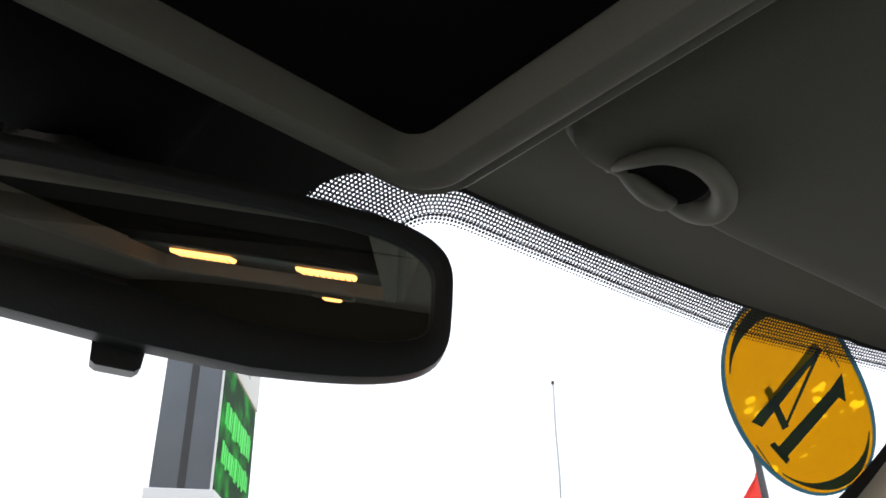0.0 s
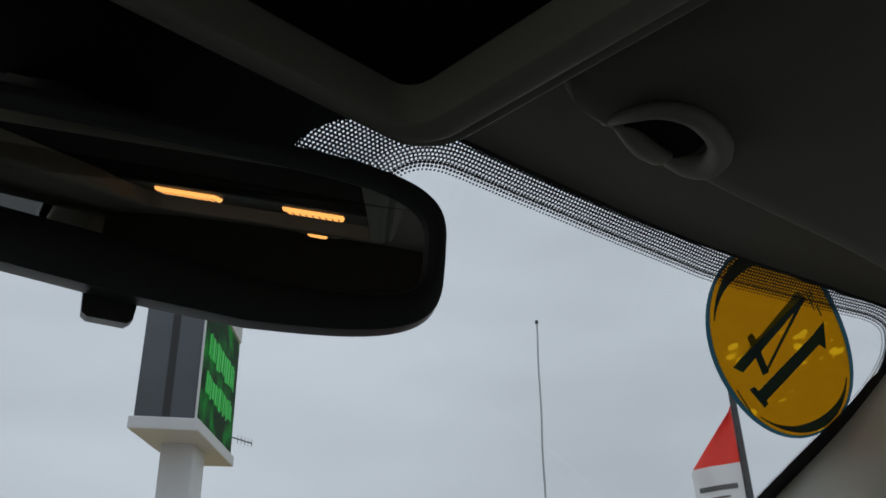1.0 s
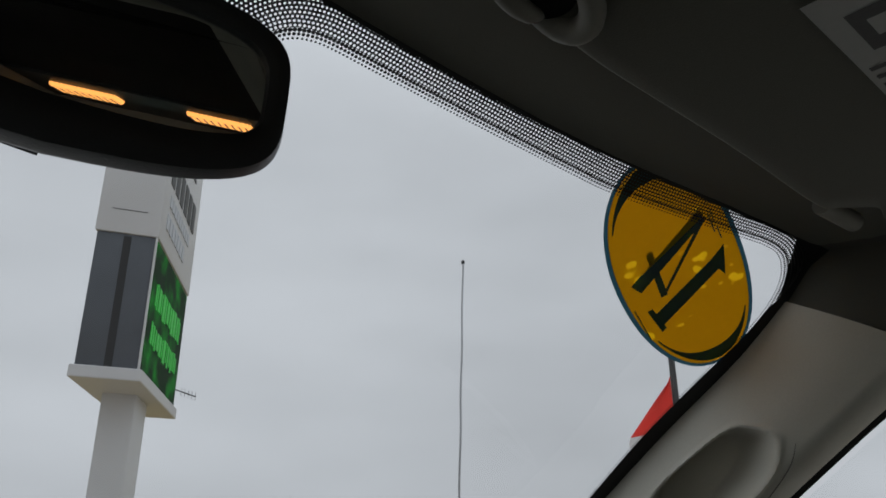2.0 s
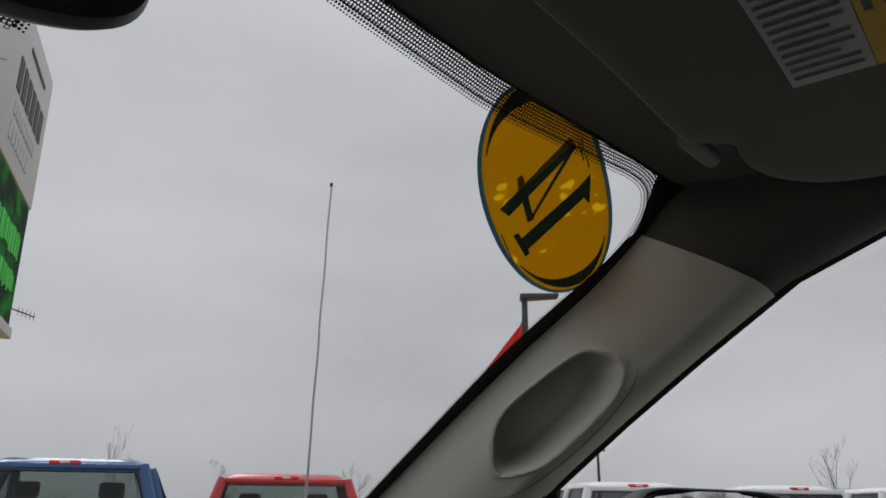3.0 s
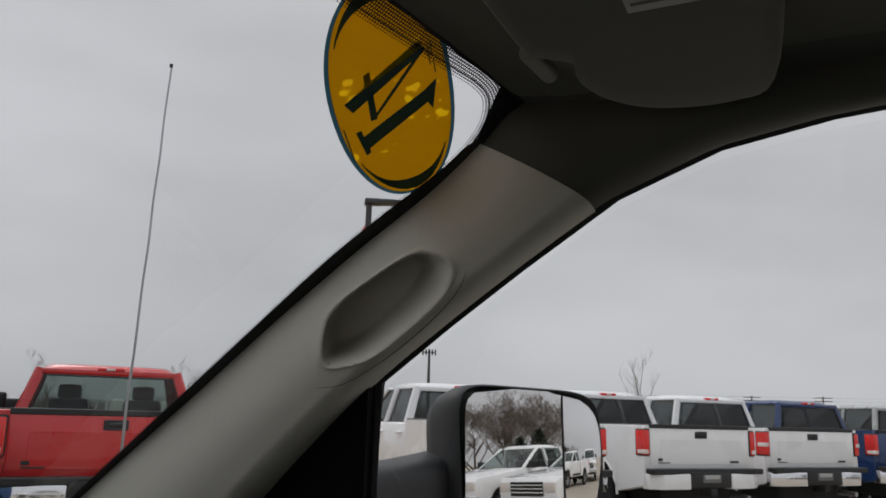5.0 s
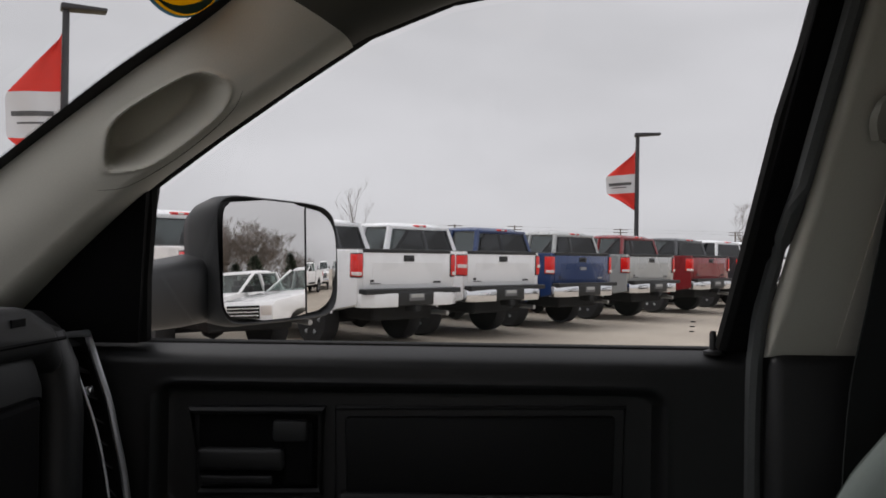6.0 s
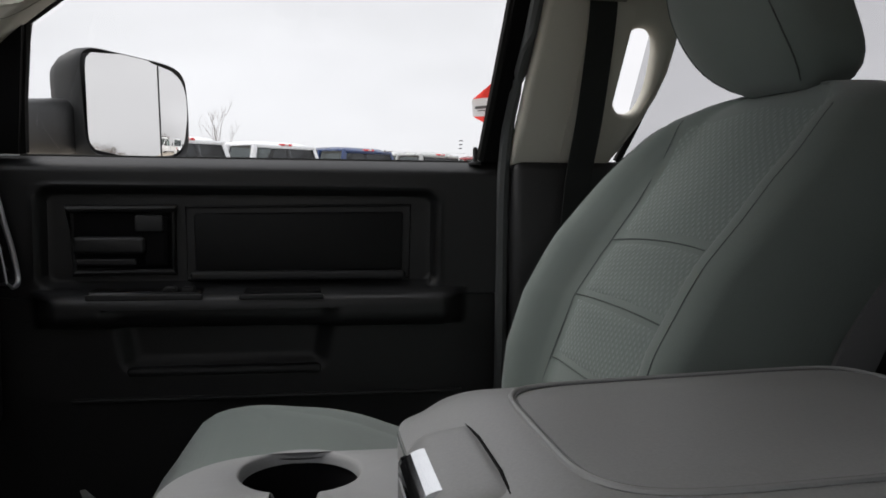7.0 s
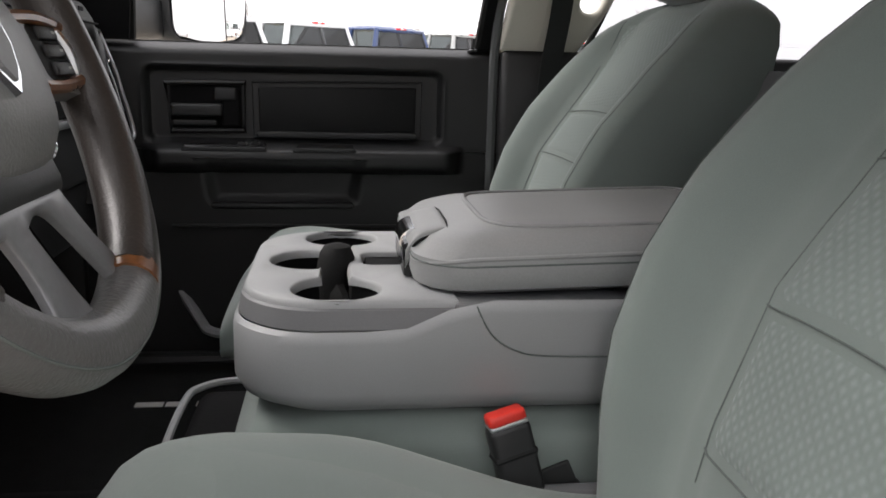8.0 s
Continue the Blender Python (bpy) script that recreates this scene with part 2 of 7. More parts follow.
M_LIGHT_W = surface("white_lamp_lens", (0.72, 0.66, 0.62), 0.2, 0, 0.1, 14, 90, 0.1, 0.5)
M_UNDER = surface("underbody_black", (0.012, 0.012, 0.012), 0.85, 0, 0.3, 5, 80, 0.3)
M_FLAG_R = surface("red_flag_cloth", (0.78, 0.045, 0.03), 0.85, 0, 0.1, 3, 300, 0.1)
M_FLAG_W = surface("white_flag_cloth", (0.72, 0.72, 0.72), 0.85, 0, 0.06, 3, 300, 0.1)
M_POLE = surface("dark_bronze_pole", (0.055, 0.055, 0.058), 0.5, 0.3, 0.15, 2, 60, 0.05)
M_SIGN_W = surface("pale_grey_sign_panel", (0.56, 0.57, 0.58), 0.5, 0, 0.06, 0.8, 30, 0.03)
M_SIGN_D = surface("slate_sign_panel", (0.075, 0.085, 0.10), 0.5, 0, 0.18, 1.2, 30, 0.05)
M_LED = glow("green_led_text", (0.02, 0.55, 0.03), 0.05)


def led_board():
    """A dark board of green diodes that glow unevenly, bright in patches."""
    m = surface("green_black_led_board", (0.006, 0.018, 0.008), 0.7, 0, 0.5, 2.5, 40, 0.05, 0, 0.002, 0, 0.1)
    t = m.node_tree
    b = t.nodes["Principled BSDF"]
    co = t.nodes.new("ShaderNodeTexCoord")
    n = t.nodes.new("ShaderNodeTexNoise")
    n.inputs["Scale"].default_value, n.inputs["Detail"].default_value = 1.3, 7.0
    r = t.nodes.new("ShaderNodeMapRange")
    r.inputs["From Min"].default_value, r.inputs["From Max"].default_value = 0.46, 0.72
    r.inputs["To Min"].default_value, r.inputs["To Max"].default_value = 0.008, 0.16
    b.inputs["Emission Color"].default_value = (0.03, 0.75, 0.05, 1)
    t.links.new(co.outputs["Object"], n.inputs["Vector"])
    t.links.new(n.outputs["Fac"], r.inputs["Value"])
    t.links.new(r.outputs[0], b.inputs["Emission Strength"])
    return m


M_LED_DK = led_board()
M_BARK = surface("grey_brown_bark", (0.15, 0.125, 0.105), 0.95, 0, 0.3, 3, 60, 0.6, 0, 0.01)
M_EVERG = surface("dark_evergreen", (0.030, 0.042, 0.024), 0.9, 0, 0.4, 2, 40, 0.3)
M_HOUSE = surface("pale_siding", (0.50, 0.49, 0.46), 0.8, 0, 0.1, 0.6, 20, 0.05)
M_ROOFING = surface("dark_roofing", (0.10, 0.095, 0.09), 0.9, 0, 0.2, 1, 20, 0.2)


def ground_material():
    m, t, b = nodes_of("worn_concrete_lot")
    co = t.nodes.new("ShaderNodeTexCoord")
    n1 = t.nodes.new("ShaderNodeTexNoise")
    n1.inputs["Scale"].default_value, n1.inputs["Detail"].default_value = 0.35, 6
    n2 = t.nodes.new("ShaderNodeTexNoise")
    n2.inputs["Scale"].default_value, n2.inputs["Detail"].default_value = 9.0, 6
    r = t.nodes.new("ShaderNodeValToRGB")
    r.color_ramp.elements[0].position, r.color_ramp.elements[0].color = 0.3, (0.26, 0.223, 0.178, 1)
    r.color_ramp.elements[1].position, r.color_ramp.elements[1].color = 0.72, (0.45, 0.395, 0.325, 1)
    mx = t.nodes.new("ShaderNodeMath")
    mx.operation = "MULTIPLY_ADD"
    mx.inputs[1].default_value = 0.35
    t.links.new(co.outputs["Object"], n1.inputs["Vector"])
    t.links.new(co.outputs["Object"], n2.inputs["Vector"])
    t.links.new(n2.outputs["Fac"], mx.inputs[0])
    sub = t.nodes.new("ShaderNodeMath")
    sub.operation = "MULTIPLY"
    sub.inputs[1].default_value = 0.68
    t.links.new(n1.outputs["Fac"], sub.inputs[0])
    t.links.new(sub.outputs[0], mx.inputs[2])
    t.links.new(mx.outputs[0], r.inputs[0])
    t.links.new(r.outputs[0], b.inputs["Base Color"])
    b.inputs["Roughness"].default_value = 0.75
    bp = t.nodes.new("ShaderNodeBump")
    bp.inputs["Strength"].default_value, bp.inputs["Distance"].default_value = 0.4, 0.01
    t.links.new(n2.outputs["Fac"], bp.inputs["Height"])
    t.links.new(bp.outputs[0], b.inputs["Normal"])
    return m


M_GROUND = ground_material()
M_GRASS = surface("dry_winter_grass", (0.24, 0.185, 0.085), 0.95, 0, 0.35, 0.4, 14, 0.6, 0, 0.02)

# ---------------------------------------------------------------- mesh helpers


def part(name, bm, material, parent=None, label="", smooth=False):
    me = bpy.data.meshes.new(name)
    bmesh.ops.recalc_face_normals(bm, faces=bm.faces)
    bm.to_mesh(me)
    bm.free()
    me.materials.append(material)
    if smooth:
        for p in me.polygons:
            p.use_smooth = True
        me.set_sharp_from_angle(angle=radians(40))
    ob = new(name, me)
    if parent is not None:
        ob.parent = parent
    if label:
        ob["label"] = label
    return ob


def thing(name, label, category, group="", m=None, kind=""):
    ob = new(name)
    ob.empty_display_size = 0.1
    if m is not None:
        ob.matrix_basis = m
    return tagged(ob, label, category, group, kind)


def rbox(a, b, r=0.01, seg=2, bm=None):
    """A box between two corners with rounded edges."""
    bm = bm or bmesh.new()
    res = bmesh.ops.create_cube(bm, size=1)
    vs = res["verts"]
    for v in vs:
        v.co = Vector([a[i] + (v.co[i] + 0.5) * (b[i] - a[i]) for i in range(3)])
    if r > 0:
        es = {e for v in vs for e in v.link_edges}
        bmesh.ops.bevel(bm, geom=list(es), offset=r, segments=seg, profile=0.5, affect="EDGES")
    return bm


def prism(poly, axis, lo, hi, r=0.0, seg=2):
    """A polygon in the two axes other than axis (in order x, y, z), pushed from lo to hi, with rounded edges."""
    bm = bmesh.new()
    ax = "xyz".index(axis)
    rest = [i for i in range(3) if i != ax]
    vs = []
    for p in poly:
        c = [0, 0, 0]
        c[rest[0]], c[rest[1]], c[ax] = p[0], p[1], lo
        vs.append(bm.verts.new(c))
    f = bm.faces.new(vs)
    ex = bmesh.ops.extrude_face_region(bm, geom=[f])
    d = Vector((0, 0, 0))
    d[ax] = hi - lo
    bmesh.ops.translate(bm, verts=[g for g in ex["geom"] if isinstance(g, bmesh.types.BMVert)], vec=d)
    if r > 0:
        bmesh.ops.bevel(bm, geom=list(bm.edges), offset=r, segments=seg, profile=0.5, affect="EDGES", clamp_overlap=True)
    return bm


def loft(rings, bm=None, closed=True, caps=True):
    bm = bm or bmesh.new()
    rows = [[bm.verts.new(p) for p in ring] for ring in rings]
    n = len(rows[0])
    for a, b in zip(rows, rows[1:]):
        for i in range(n if closed else n - 1):
            j = (i + 1) % n
            bm.faces.new((a[i], a[j], b[j], b[i]))
    if caps and closed:
        bm.faces.new(rows[0])
        bm.faces.new(rows[-1])
    return bm


def tube(points, radius, n=8, bm=None, closed=False, flat=1.0, up=None):
    """A round or flattened bar along points."""
    bm = bm or bmesh.new()
    pts = [Vector(p) for p in points]
    rings = []
    for i, p in enumerate(pts):
        a = pts[i - 1] if i or closed else p
        b = pts[(i + 1) % len(pts)] if i < len(pts) - 1 or closed else p
        d = (b - a).normalized()
        ref = Vector(up) if up else (Vector((0, 0, 1)) if abs(d.z) < 0.9 else Vector((0, 1, 0)))
        s = d.cross(ref).normalized()
        u = s.cross(d)
        r = radius[i] if isinstance(radius, (list, tuple)) else radius
        rings.append([p + s * (r * math.cos(2 * math.pi * k / n)) + u * (r * flat * math.sin(2 * math.pi * k / n)) for k in range(n)])
    if closed:
        rings.append(rings[0])
        rows = [[bm.verts.new(p) for p in ring] for ring in rings[:-1]]
        rows.append(rows[0])
        for a, b in zip(rows, rows[1:]):
            for i in range(n):
                j = (i + 1) % n
                bm.faces.new((a[i], a[j], b[j], b[i]))
        return bm
    return loft(rings, bm)


def revolve(profile, centre, axis="x", n=28, bm=None):
    """Spins (radius, along) points round an axis through centre."""
    bm = bm or bmesh.new()
    rings = []
    for r, h in profile:
        ring = []
        for k in range(n):
            c, s = r * math.cos(2 * math.pi * k / n), r * math.sin(2 * math.pi * k / n)
            p = {"x": (h, c, s), "y": (c, h, s), "z": (c, s, h)}[axis]
            ring.append((centre[0] + p[0], centre[1] + p[1], centre[2] + p[2]))
        rings.append(ring)
    return loft(rings, bm)


def sheet(rows, thick=0.0, bm=None):
    """A grid of points as a surface, given thickness along its normals where thick is not zero."""
    bm = bm or bmesh.new()
    g = [[bm.verts.new(p) for p in row] for row in rows]
    for a, b in zip(g, g[1:]):
        for i in range(len(a) - 1):
            bm.faces.new((a[i], a[i + 1], b[i + 1], b[i]))
    if thick:
        bmesh.ops.recalc_face_normals(bm, faces=bm.faces)
        bmesh.ops.solidify(bm, geom=list(bm.faces), thickness=thick)
    return bm


def move(bm, m):
    bmesh.ops.transform(bm, matrix=m, verts=bm.verts)
    return bm


def eased(y, xs, vs, w=0.035):
    """A table read with its corners rounded off."""
    return float(np.mean(np.interp(np.linspace(y - w, y + w, 9), xs, vs)))


def mix3(a, b, t):
    return tuple(a[i] + (b[i] - a[i]) * t for i in range(3))


def spline(pts, n):
    """A smooth curve of n points through the given ones."""
    pts = [Vector(p) for p in pts]
    out = []
    m = len(pts) - 1
    for k in range(n):
        s = k * m / (n - 1)
        i = min(int(s), m - 1)
        f = s - i
        p0, p1, p2, p3 = pts[max(i - 1, 0)], pts[i], pts[i + 1], pts[min(i + 2, m)]
        out.append(0.5 * ((2 * p1) + (p2 - p0) * f + (2 * p0 - 5 * p1 + 4 * p2 - p3) * f * f + (3 * p1 - p0 - 3 * p2 + p3) * f ** 3))
    return out


def superring(cx, cy, w, d, z, n=28, e=0.5, front=None):
    """A rounded oblong ring in a level plane."""
    ring = []
    for k in range(n):
        a = 2 * math.pi * k / n
        c, s = math.cos(a), math.sin(a)
        x = w * math.copysign(abs(c) ** e, c)
        y = d * math.copysign(abs(s) ** e, s)
        if front:
            y = front(x, y)
        ring.append((cx + x, cy + y, z))
    return ring


# ---------------------------------------------------------------- the shape of the cab
def glass_top(x):
    q = (x / 0.62) ** 2
    return Vector((x, 0.638 - 0.104 * q, 1.795 - 0.044 * q))


def glass_low(x):
    q = (x / 0.84) ** 2
    return Vector((x, 1.42 - 0.14 * q, 1.26))


def windshield(u, v, lift=0.0):
    """The windshield's inner face: u from -1 to 1 across, v from 0 at the headliner to 1 at the cowl."""
    a, b = glass_top(0.62 * u), glass_low(0.84 * u)
    p = a.lerp(b, v)
    n = Vector((-0.16 * u, -0.55, -0.83)).normalized()
    return p + n * lift


def side_x(z, base=0.80):
    return base - 0.40 * (z - 1.355)


# upper edge of the door window, from the sail corner to the B-pillar
DOOR_TOP = [(0.690, 1.525), (0.612, 1.578), (0.537, 1.626), (0.448, 1.680), (0.362, 1.713), (0.277, 1.729), (0.190, 1.738), (0.090, 1.743), (-0.008, 1.745)]


def head_edge(x):
    """Front edge of the headliner: it stops short of the glass, a little more so towards the corners."""
    u = max(min(x / 0.62, 1.0), -1.0)
    f = max(0.0, min(1.0, (abs(u) - 0.60) / 0.34))
    return windshield(u, -0.0075 - 0.0085 * f * f * (3 - 2 * f))


def headliner_z(x, y):
    """Height of the headliner, curling up to the windshield in front and down to the door rails."""
    z = 1.777 - 0.032 * min(abs(x) / 0.645, 1.0) ** 3
    t = head_edge(x)
    f = max(0.0, min(1.0, (y - (t.y - 0.09)) / 0.09))
    return z + (t.z - z) * f * f * (3 - 2 * f)


# ---------------------------------------------------------------- ground
bm = bmesh.new()
bmesh.ops.create_grid(bm, x_segments=24, y_segments=24, size=900)
tagged(part("ground", bm, M_GROUND), "worn tan concrete lot with damp stains", "ground", kind="structure")
bm = bmesh.new()
poly = [(11.5, 13.5), (40, -11), (500, -60), (500, 500), (-60, 500), (-60, 40), (-10, 32)]
bm.faces.new([bm.verts.new((x, y, 0.02)) for x, y in poly])
tagged(part("grass", bm, M_GRASS), "dry yellow winter grass beyond the lot", "grass", kind="stuff")

# ---------------------------------------------------------------- cab shell
# floor
bm = rbox((-0.86, -1.35, 0.60), (0.86, 1.05, 0.68), 0.01)
bm = rbox((-0.16, -1.35, 0.66), (0.16, 1.05, 0.76), 0.04, 3, bm)
tagged(part("floor", bm, M_CARPET, smooth=True), "black carpeted truck floor with a low centre hump", "floor", kind="structure")
# firewall
bm = rbox((-0.86, 1.02, 0.60), (0.86, 1.08, 1.24), 0.01)
tagged(part("wall_front", bm, M_DEEP), "dark firewall behind the dashboard", "wall", kind="structure")
# rear wall with its window
rear = tagged(new("wall_rear"), "black rear cab wall with a glass back window", "wall", kind="structure")
bm = rbox((-0.82, -1.40, 0.60), (0.82, -1.34, 1.36), 0.01)
part("wall_panel", bm, M_BLACK_SOFT, rear)
for s in (-1, 1):
    bm = rbox((min(s * 0.60, s * 0.79), -1.40, 1.358), (max(s * 0.60, s * 0.79), -1.34, 1.78), 0.015)
    part("pillar", bm, M_TAN, rear, "warm grey corner trim")
part("header", rbox((-0.62, -1.40, 1.535), (0.62, -1.33, 1.80), 0.01), M_HEAD, rear, "warm grey header above the back glass, darkened for shade")
bm = rbox((-0.60, -1.375, 1.358), (0.60, -1.370, 1.540), 0)
ob = part("pane", bm, M_TINT2, rear, "slightly tinted back glass")
ob.visible_shadow = False

# roof and headliner
rows = []
for j in range(34):
    row = []
    for i in range(33):
        x = -0.655 + 1.31 * i / 32
        front = head_edge(x).y
        y = front + (-1.38 - front) * (j / 33) ** 1.4
        row.append((x, y, headliner_z(x, y)))
    rows.append(row)
tagged(part("ceiling", sheet(rows), M_HEAD, smooth=True), "warm grey fabric headliner, darkened for shade", "ceiling", kind="structure")
rows = []
for j in range(14):
    row = []
    for i in range(15):
        x = -0.69 + 1.38 * i / 14
        front = glass_top(max(min(x, 0.62), -0.62)).y - 0.03
        y = front + (-1.44 - front) * j / 13
        row.append((x, y, 1.86 - 0.05 * abs(x / 0.69) ** 3))
    rows.append(row)
tagged(part("roof", sheet(rows, 0.02), M_WHITE, smooth=True), "white painted steel roof skin", "roof", kind="structure")


def door_top_z(y):
    return float(np.interp(y, [p[0] for p in reversed(DOOR_TOP)], [p[1] for p in reversed(DOOR_TOP)])) if y > -0.008 else 1.745


def side_rail(s):
    """Headliner roll above the doors: from the headliner's edge down to the door openings; it begins at the slanting pillar seam."""
    rows = []
    for k in range(61):
        f = k / 60
        g = max(0.0, 1 - f / 0.16)
        yt = 0.300 - 1.68 * max(0.0, (f - 0.16) / 0.84) + 0.238 * g
        yb = 0.300 - 1.68 * max(0.0, (f - 0.16) / 0.84) + 0.148 * g
        zb = door_top_z(yb)
        xe = side_x(zb)
        top = (0.60 + 0.036 * g, yt, headliner_z(0.60 + 0.036 * g, yt) - 0.001)
        row = [(s * (top[0] - 0.03), yt - 0.01, top[2] + 0.004), (s * top[0], yt, top[2])]
        for j in range(1, 10):
            t = j / 10
            p = mix3(top, (xe, yb, zb), t)
            b = math.sin(math.pi * t ** 1.2) ** 0.8
            row.append((s * (p[0] - (0.018 + 0.012 * g) * b), p[1] - 0.014 * g * b, p[2] - 0.015 * b))
        row += [(s * xe, yb, zb), (s * (xe + 0.025), yb, zb + 0.032)]
        rows.append(row)
    w = spline([a for a, b in A_STATIONS], 221)[206]
    d = spline([b for a, b in A_STATIONS], 221)[206]
    under = [pillar_point(w, d, 0.936, t) + Vector((0.0030, 0.0020, 0.0012)) for t in [0.0, 0.0] + [k / 10 for k in range(1, 11)]]
    under.append(under[-1] + Vector((0.025, 0.0, 0.032)))
    rows.insert(0, [(s * p.x, p.y, p.z) for p in under])
    return sheet(rows)



# A-pillars: (glass edge, door edge) from the dashboard up to the headliner
A_STATIONS = [
    ((0.840, 1.280, 1.260), (0.800, 0.950, 1.300)),
    ((0.800, 1.135, 1.355), (0.792, 0.860, 1.380)),
    ((0.765, 1.010, 1.440), (0.765, 0.770, 1.460)),
    ((0.738, 0.905, 1.510), (0.735, 0.690, 1.525)),
    ((0.704, 0.788, 1.583), (0.711, 0.612, 1.578)),
    ((0.680, 0.690, 1.646), (0.693, 0.545, 1.621)),
    ((0.664, 0.606, 1.699), (0.681, 0.492, 1.654)),
    ((0.638, 0.536, 1.748), (0.671, 0.448, 1.680)),
]
POCKET = [(k * 8 / 7, t) for k, t in ((0.5337, 0.225), (0.6519, 0.310), (0.6431, 0.535), (0.5819, 0.710), (0.4506, 0.710), (0.4419, 0.550))]


def pocket_depth(s, t):
    """Hollow of the hand pocket in the pillar: how far inside its rounded outline a point lies."""
    tot = 0.0
    for (s0, t0), (s1, t1) in zip(POCKET, POCKET[1:] + POCKET[:1]):
        ex, ey = (s1 - s0) * 0.945, (t1 - t0) * 0.2
        px, py = (s - s0) * 0.945, (t - t0) * 0.2
        tot += math.exp(max(-60.0, min(60.0, -(ex * py - ey * px) / math.hypot(ex, ey) / 0.011)))
    d = -0.011 * math.log(tot) + 0.003
    f = max(0.0, min(1.0, d / 0.018))
    rim = max(0.0, 1 - abs(d + 0.004) / 0.006)
    return (1 - (1 - f) ** 2.0) - 0.045 * rim * rim


def pillar_point(w, d, s, t):
    """A point of the pillar's face: bright towards the glass, rolled over a soft ridge down to the door."""
    inward = Vector((-0.82, -0.50, -0.28)).normalized()
    fall = max(0.0, min(1.0, (t - 0.70) / 0.30))
    ridge = math.sin(math.pi / 2 * min(t / 0.60, 1.0)) ** 0.85 * (1 - fall ** 1.8)
    return w.lerp(d, t) + inward * (0.052 * ridge * (1 - 0.35 * s) - 0.062 * pocket_depth(s, t))


def a_pillar(side):
    w = spline([a for a, b in A_STATIONS], 221)
    d = spline([b for a, b in A_STATIONS], 221)
    inward = Vector((-0.82, -0.50, -0.28)).normalized()
    rows = []
    for i in range(208):
        s = i / 220
        row = [w[i] - inward * 0.02]
        for k in range(121):
            row.append(pillar_point(w[i], d[i], s, k / 120))
        row.append(d[i] + Vector((0.05, 0.005, 0.01)))
        rows.append([(side * p.x, p.y, p.z) for p in row])
    rows.append([(side * (abs(x) + 0.0060), y + 0.0036, z + 0.0022) for x, y, z in rows[-1]])
    return sheet(rows)


def pillar_seam(side):
    """The thin moulded line that follows the pocket's lower edge and runs on up the pillar."""
    w = spline([a for a, b in A_STATIONS], 221)
    d = spline([b for a, b in A_STATIONS], 221)
    inward = Vector((-0.82, -0.50, -0.28)).normalized()
    pts = []
    for q in spline([(0.462, 0.62, 0), (0.470, 0.76, 0), (0.525, 0.835, 0), (0.600, 0.830, 0), (0.672, 0.765, 0), (0.722, 0.670, 0)], 60):
        i = min(int(q.x * 220), 219)
        f = q.x * 220 - i
        p = pillar_point(w[i].lerp(w[i + 1], f), d[i].lerp(d[i + 1], f), q.x, q.y) + inward * 0.0001
        pts.append((side * p.x, p.y, p.z))
    return tube(pts, [0.0006 * math.sin(math.pi * (k + 1) / 62) ** 0.5 for k in range(len(pts))], 5)


for s in (1, -1):
    ap = tagged(part("pillar_trim", a_pillar(s), M_TAN, smooth=True), "warm grey moulded A-pillar trim with a hand pocket", "pillar trim", kind="structure")
    part("seam", pillar_seam(s), M_OHC, ap, "thin dark moulded line")
    tagged(part("trim", side_rail(s), M_RAIL, smooth=True), "warm grey headliner roll above the door, darkened for shade", "trim", kind="structure")

# ---------------------------------------------------------------- windshield
ws = thing("window_1", "large clear raked windshield with a dotted black border", "windshield", kind="structure")
rows = [[windshield(-1.02 + 2.04 * i / 40, v / 14, -0.004) for i in range(41)] for v in range(-1, 15)]
ob = part("pane", sheet(rows), M_PANE, ws, smooth=True)
ob.visible_shadow = False


# edge of the clear glass on one half: from the cowl up the pillar, round the corner, along the top, then down behind the mirror
CLEAR = [(0.985, 0.90), (0.985, 0.62), (0.985, 0.36), (0.986, 0.234), (0.995, 0.156), (1.006, 0.095), (1.0083, 0.066), (1.005, 0.042), (0.996, 0.0233), (0.982, 0.0102), (0.9655, 0.0025), (0.9415, 0.0005), (0.9093, 0.0023), (0.80, 0.010), (0.7119, 0.0152), (0.6528, 0.0152), (0.5108, 0.0148), (0.40, 0.0149), (0.373, 0.0151), (0.3552, 0.0163), (0.338, 0.0205), (0.326, 0.029), (0.319, 0.043), (0.314, 0.075), (0.31, 0.14)]
# edge of the solid print in the middle, behind the mirror: v and half width u
SOLID = [(-0.03, 0.34), (0.0, 0.30), (0.0044, 0.2755), (0.0053, 0.2678), (0.0111, 0.2508), (0.0199, 0.2368), (0.029, 0.2295), (0.05, 0.222), (0.10, 0.215), (0.14, 0.212)]
GLASS_LEN, PITCH = 0.95, 0.0024


def to_flat(u, v):
    return Vector((u * (0.62 + 0.22 * max(v, 0.0)), -v * GLASS_LEN))


def on_flat(p, side, lift=0.0012):
    v = -p.y / GLASS_LEN
    return windshield(side * p.x / (0.62 + 0.22 * max(v, 0.0)), v, lift)


def resample(pts, step):
    out, left = [], 0.0
    for a, b in zip(pts, pts[1:]):
        length = (b - a).length
        while left < length:
            out.append((a.lerp(b, left / length), (b - a) / length))
            left += step
        left -= length
    return out


def edge_rows():
    """The clear edge as a fine curve with its outward directions."""
    fine = [q for q, _ in resample([Vector((p.x, p.y)) for p in spline([(*to_flat(u, v), 0) for u, v in CLEAR], 500)], 0.0008)]
    out = []
    for i, p in enumerate(fine):
        d = (fine[min(i + 6, len(fine) - 1)] - fine[max(i - 6, 0)]).normalized()
        out.append((p, Vector((d.y, -d.x))))
    return out


EDGE = edge_rows()


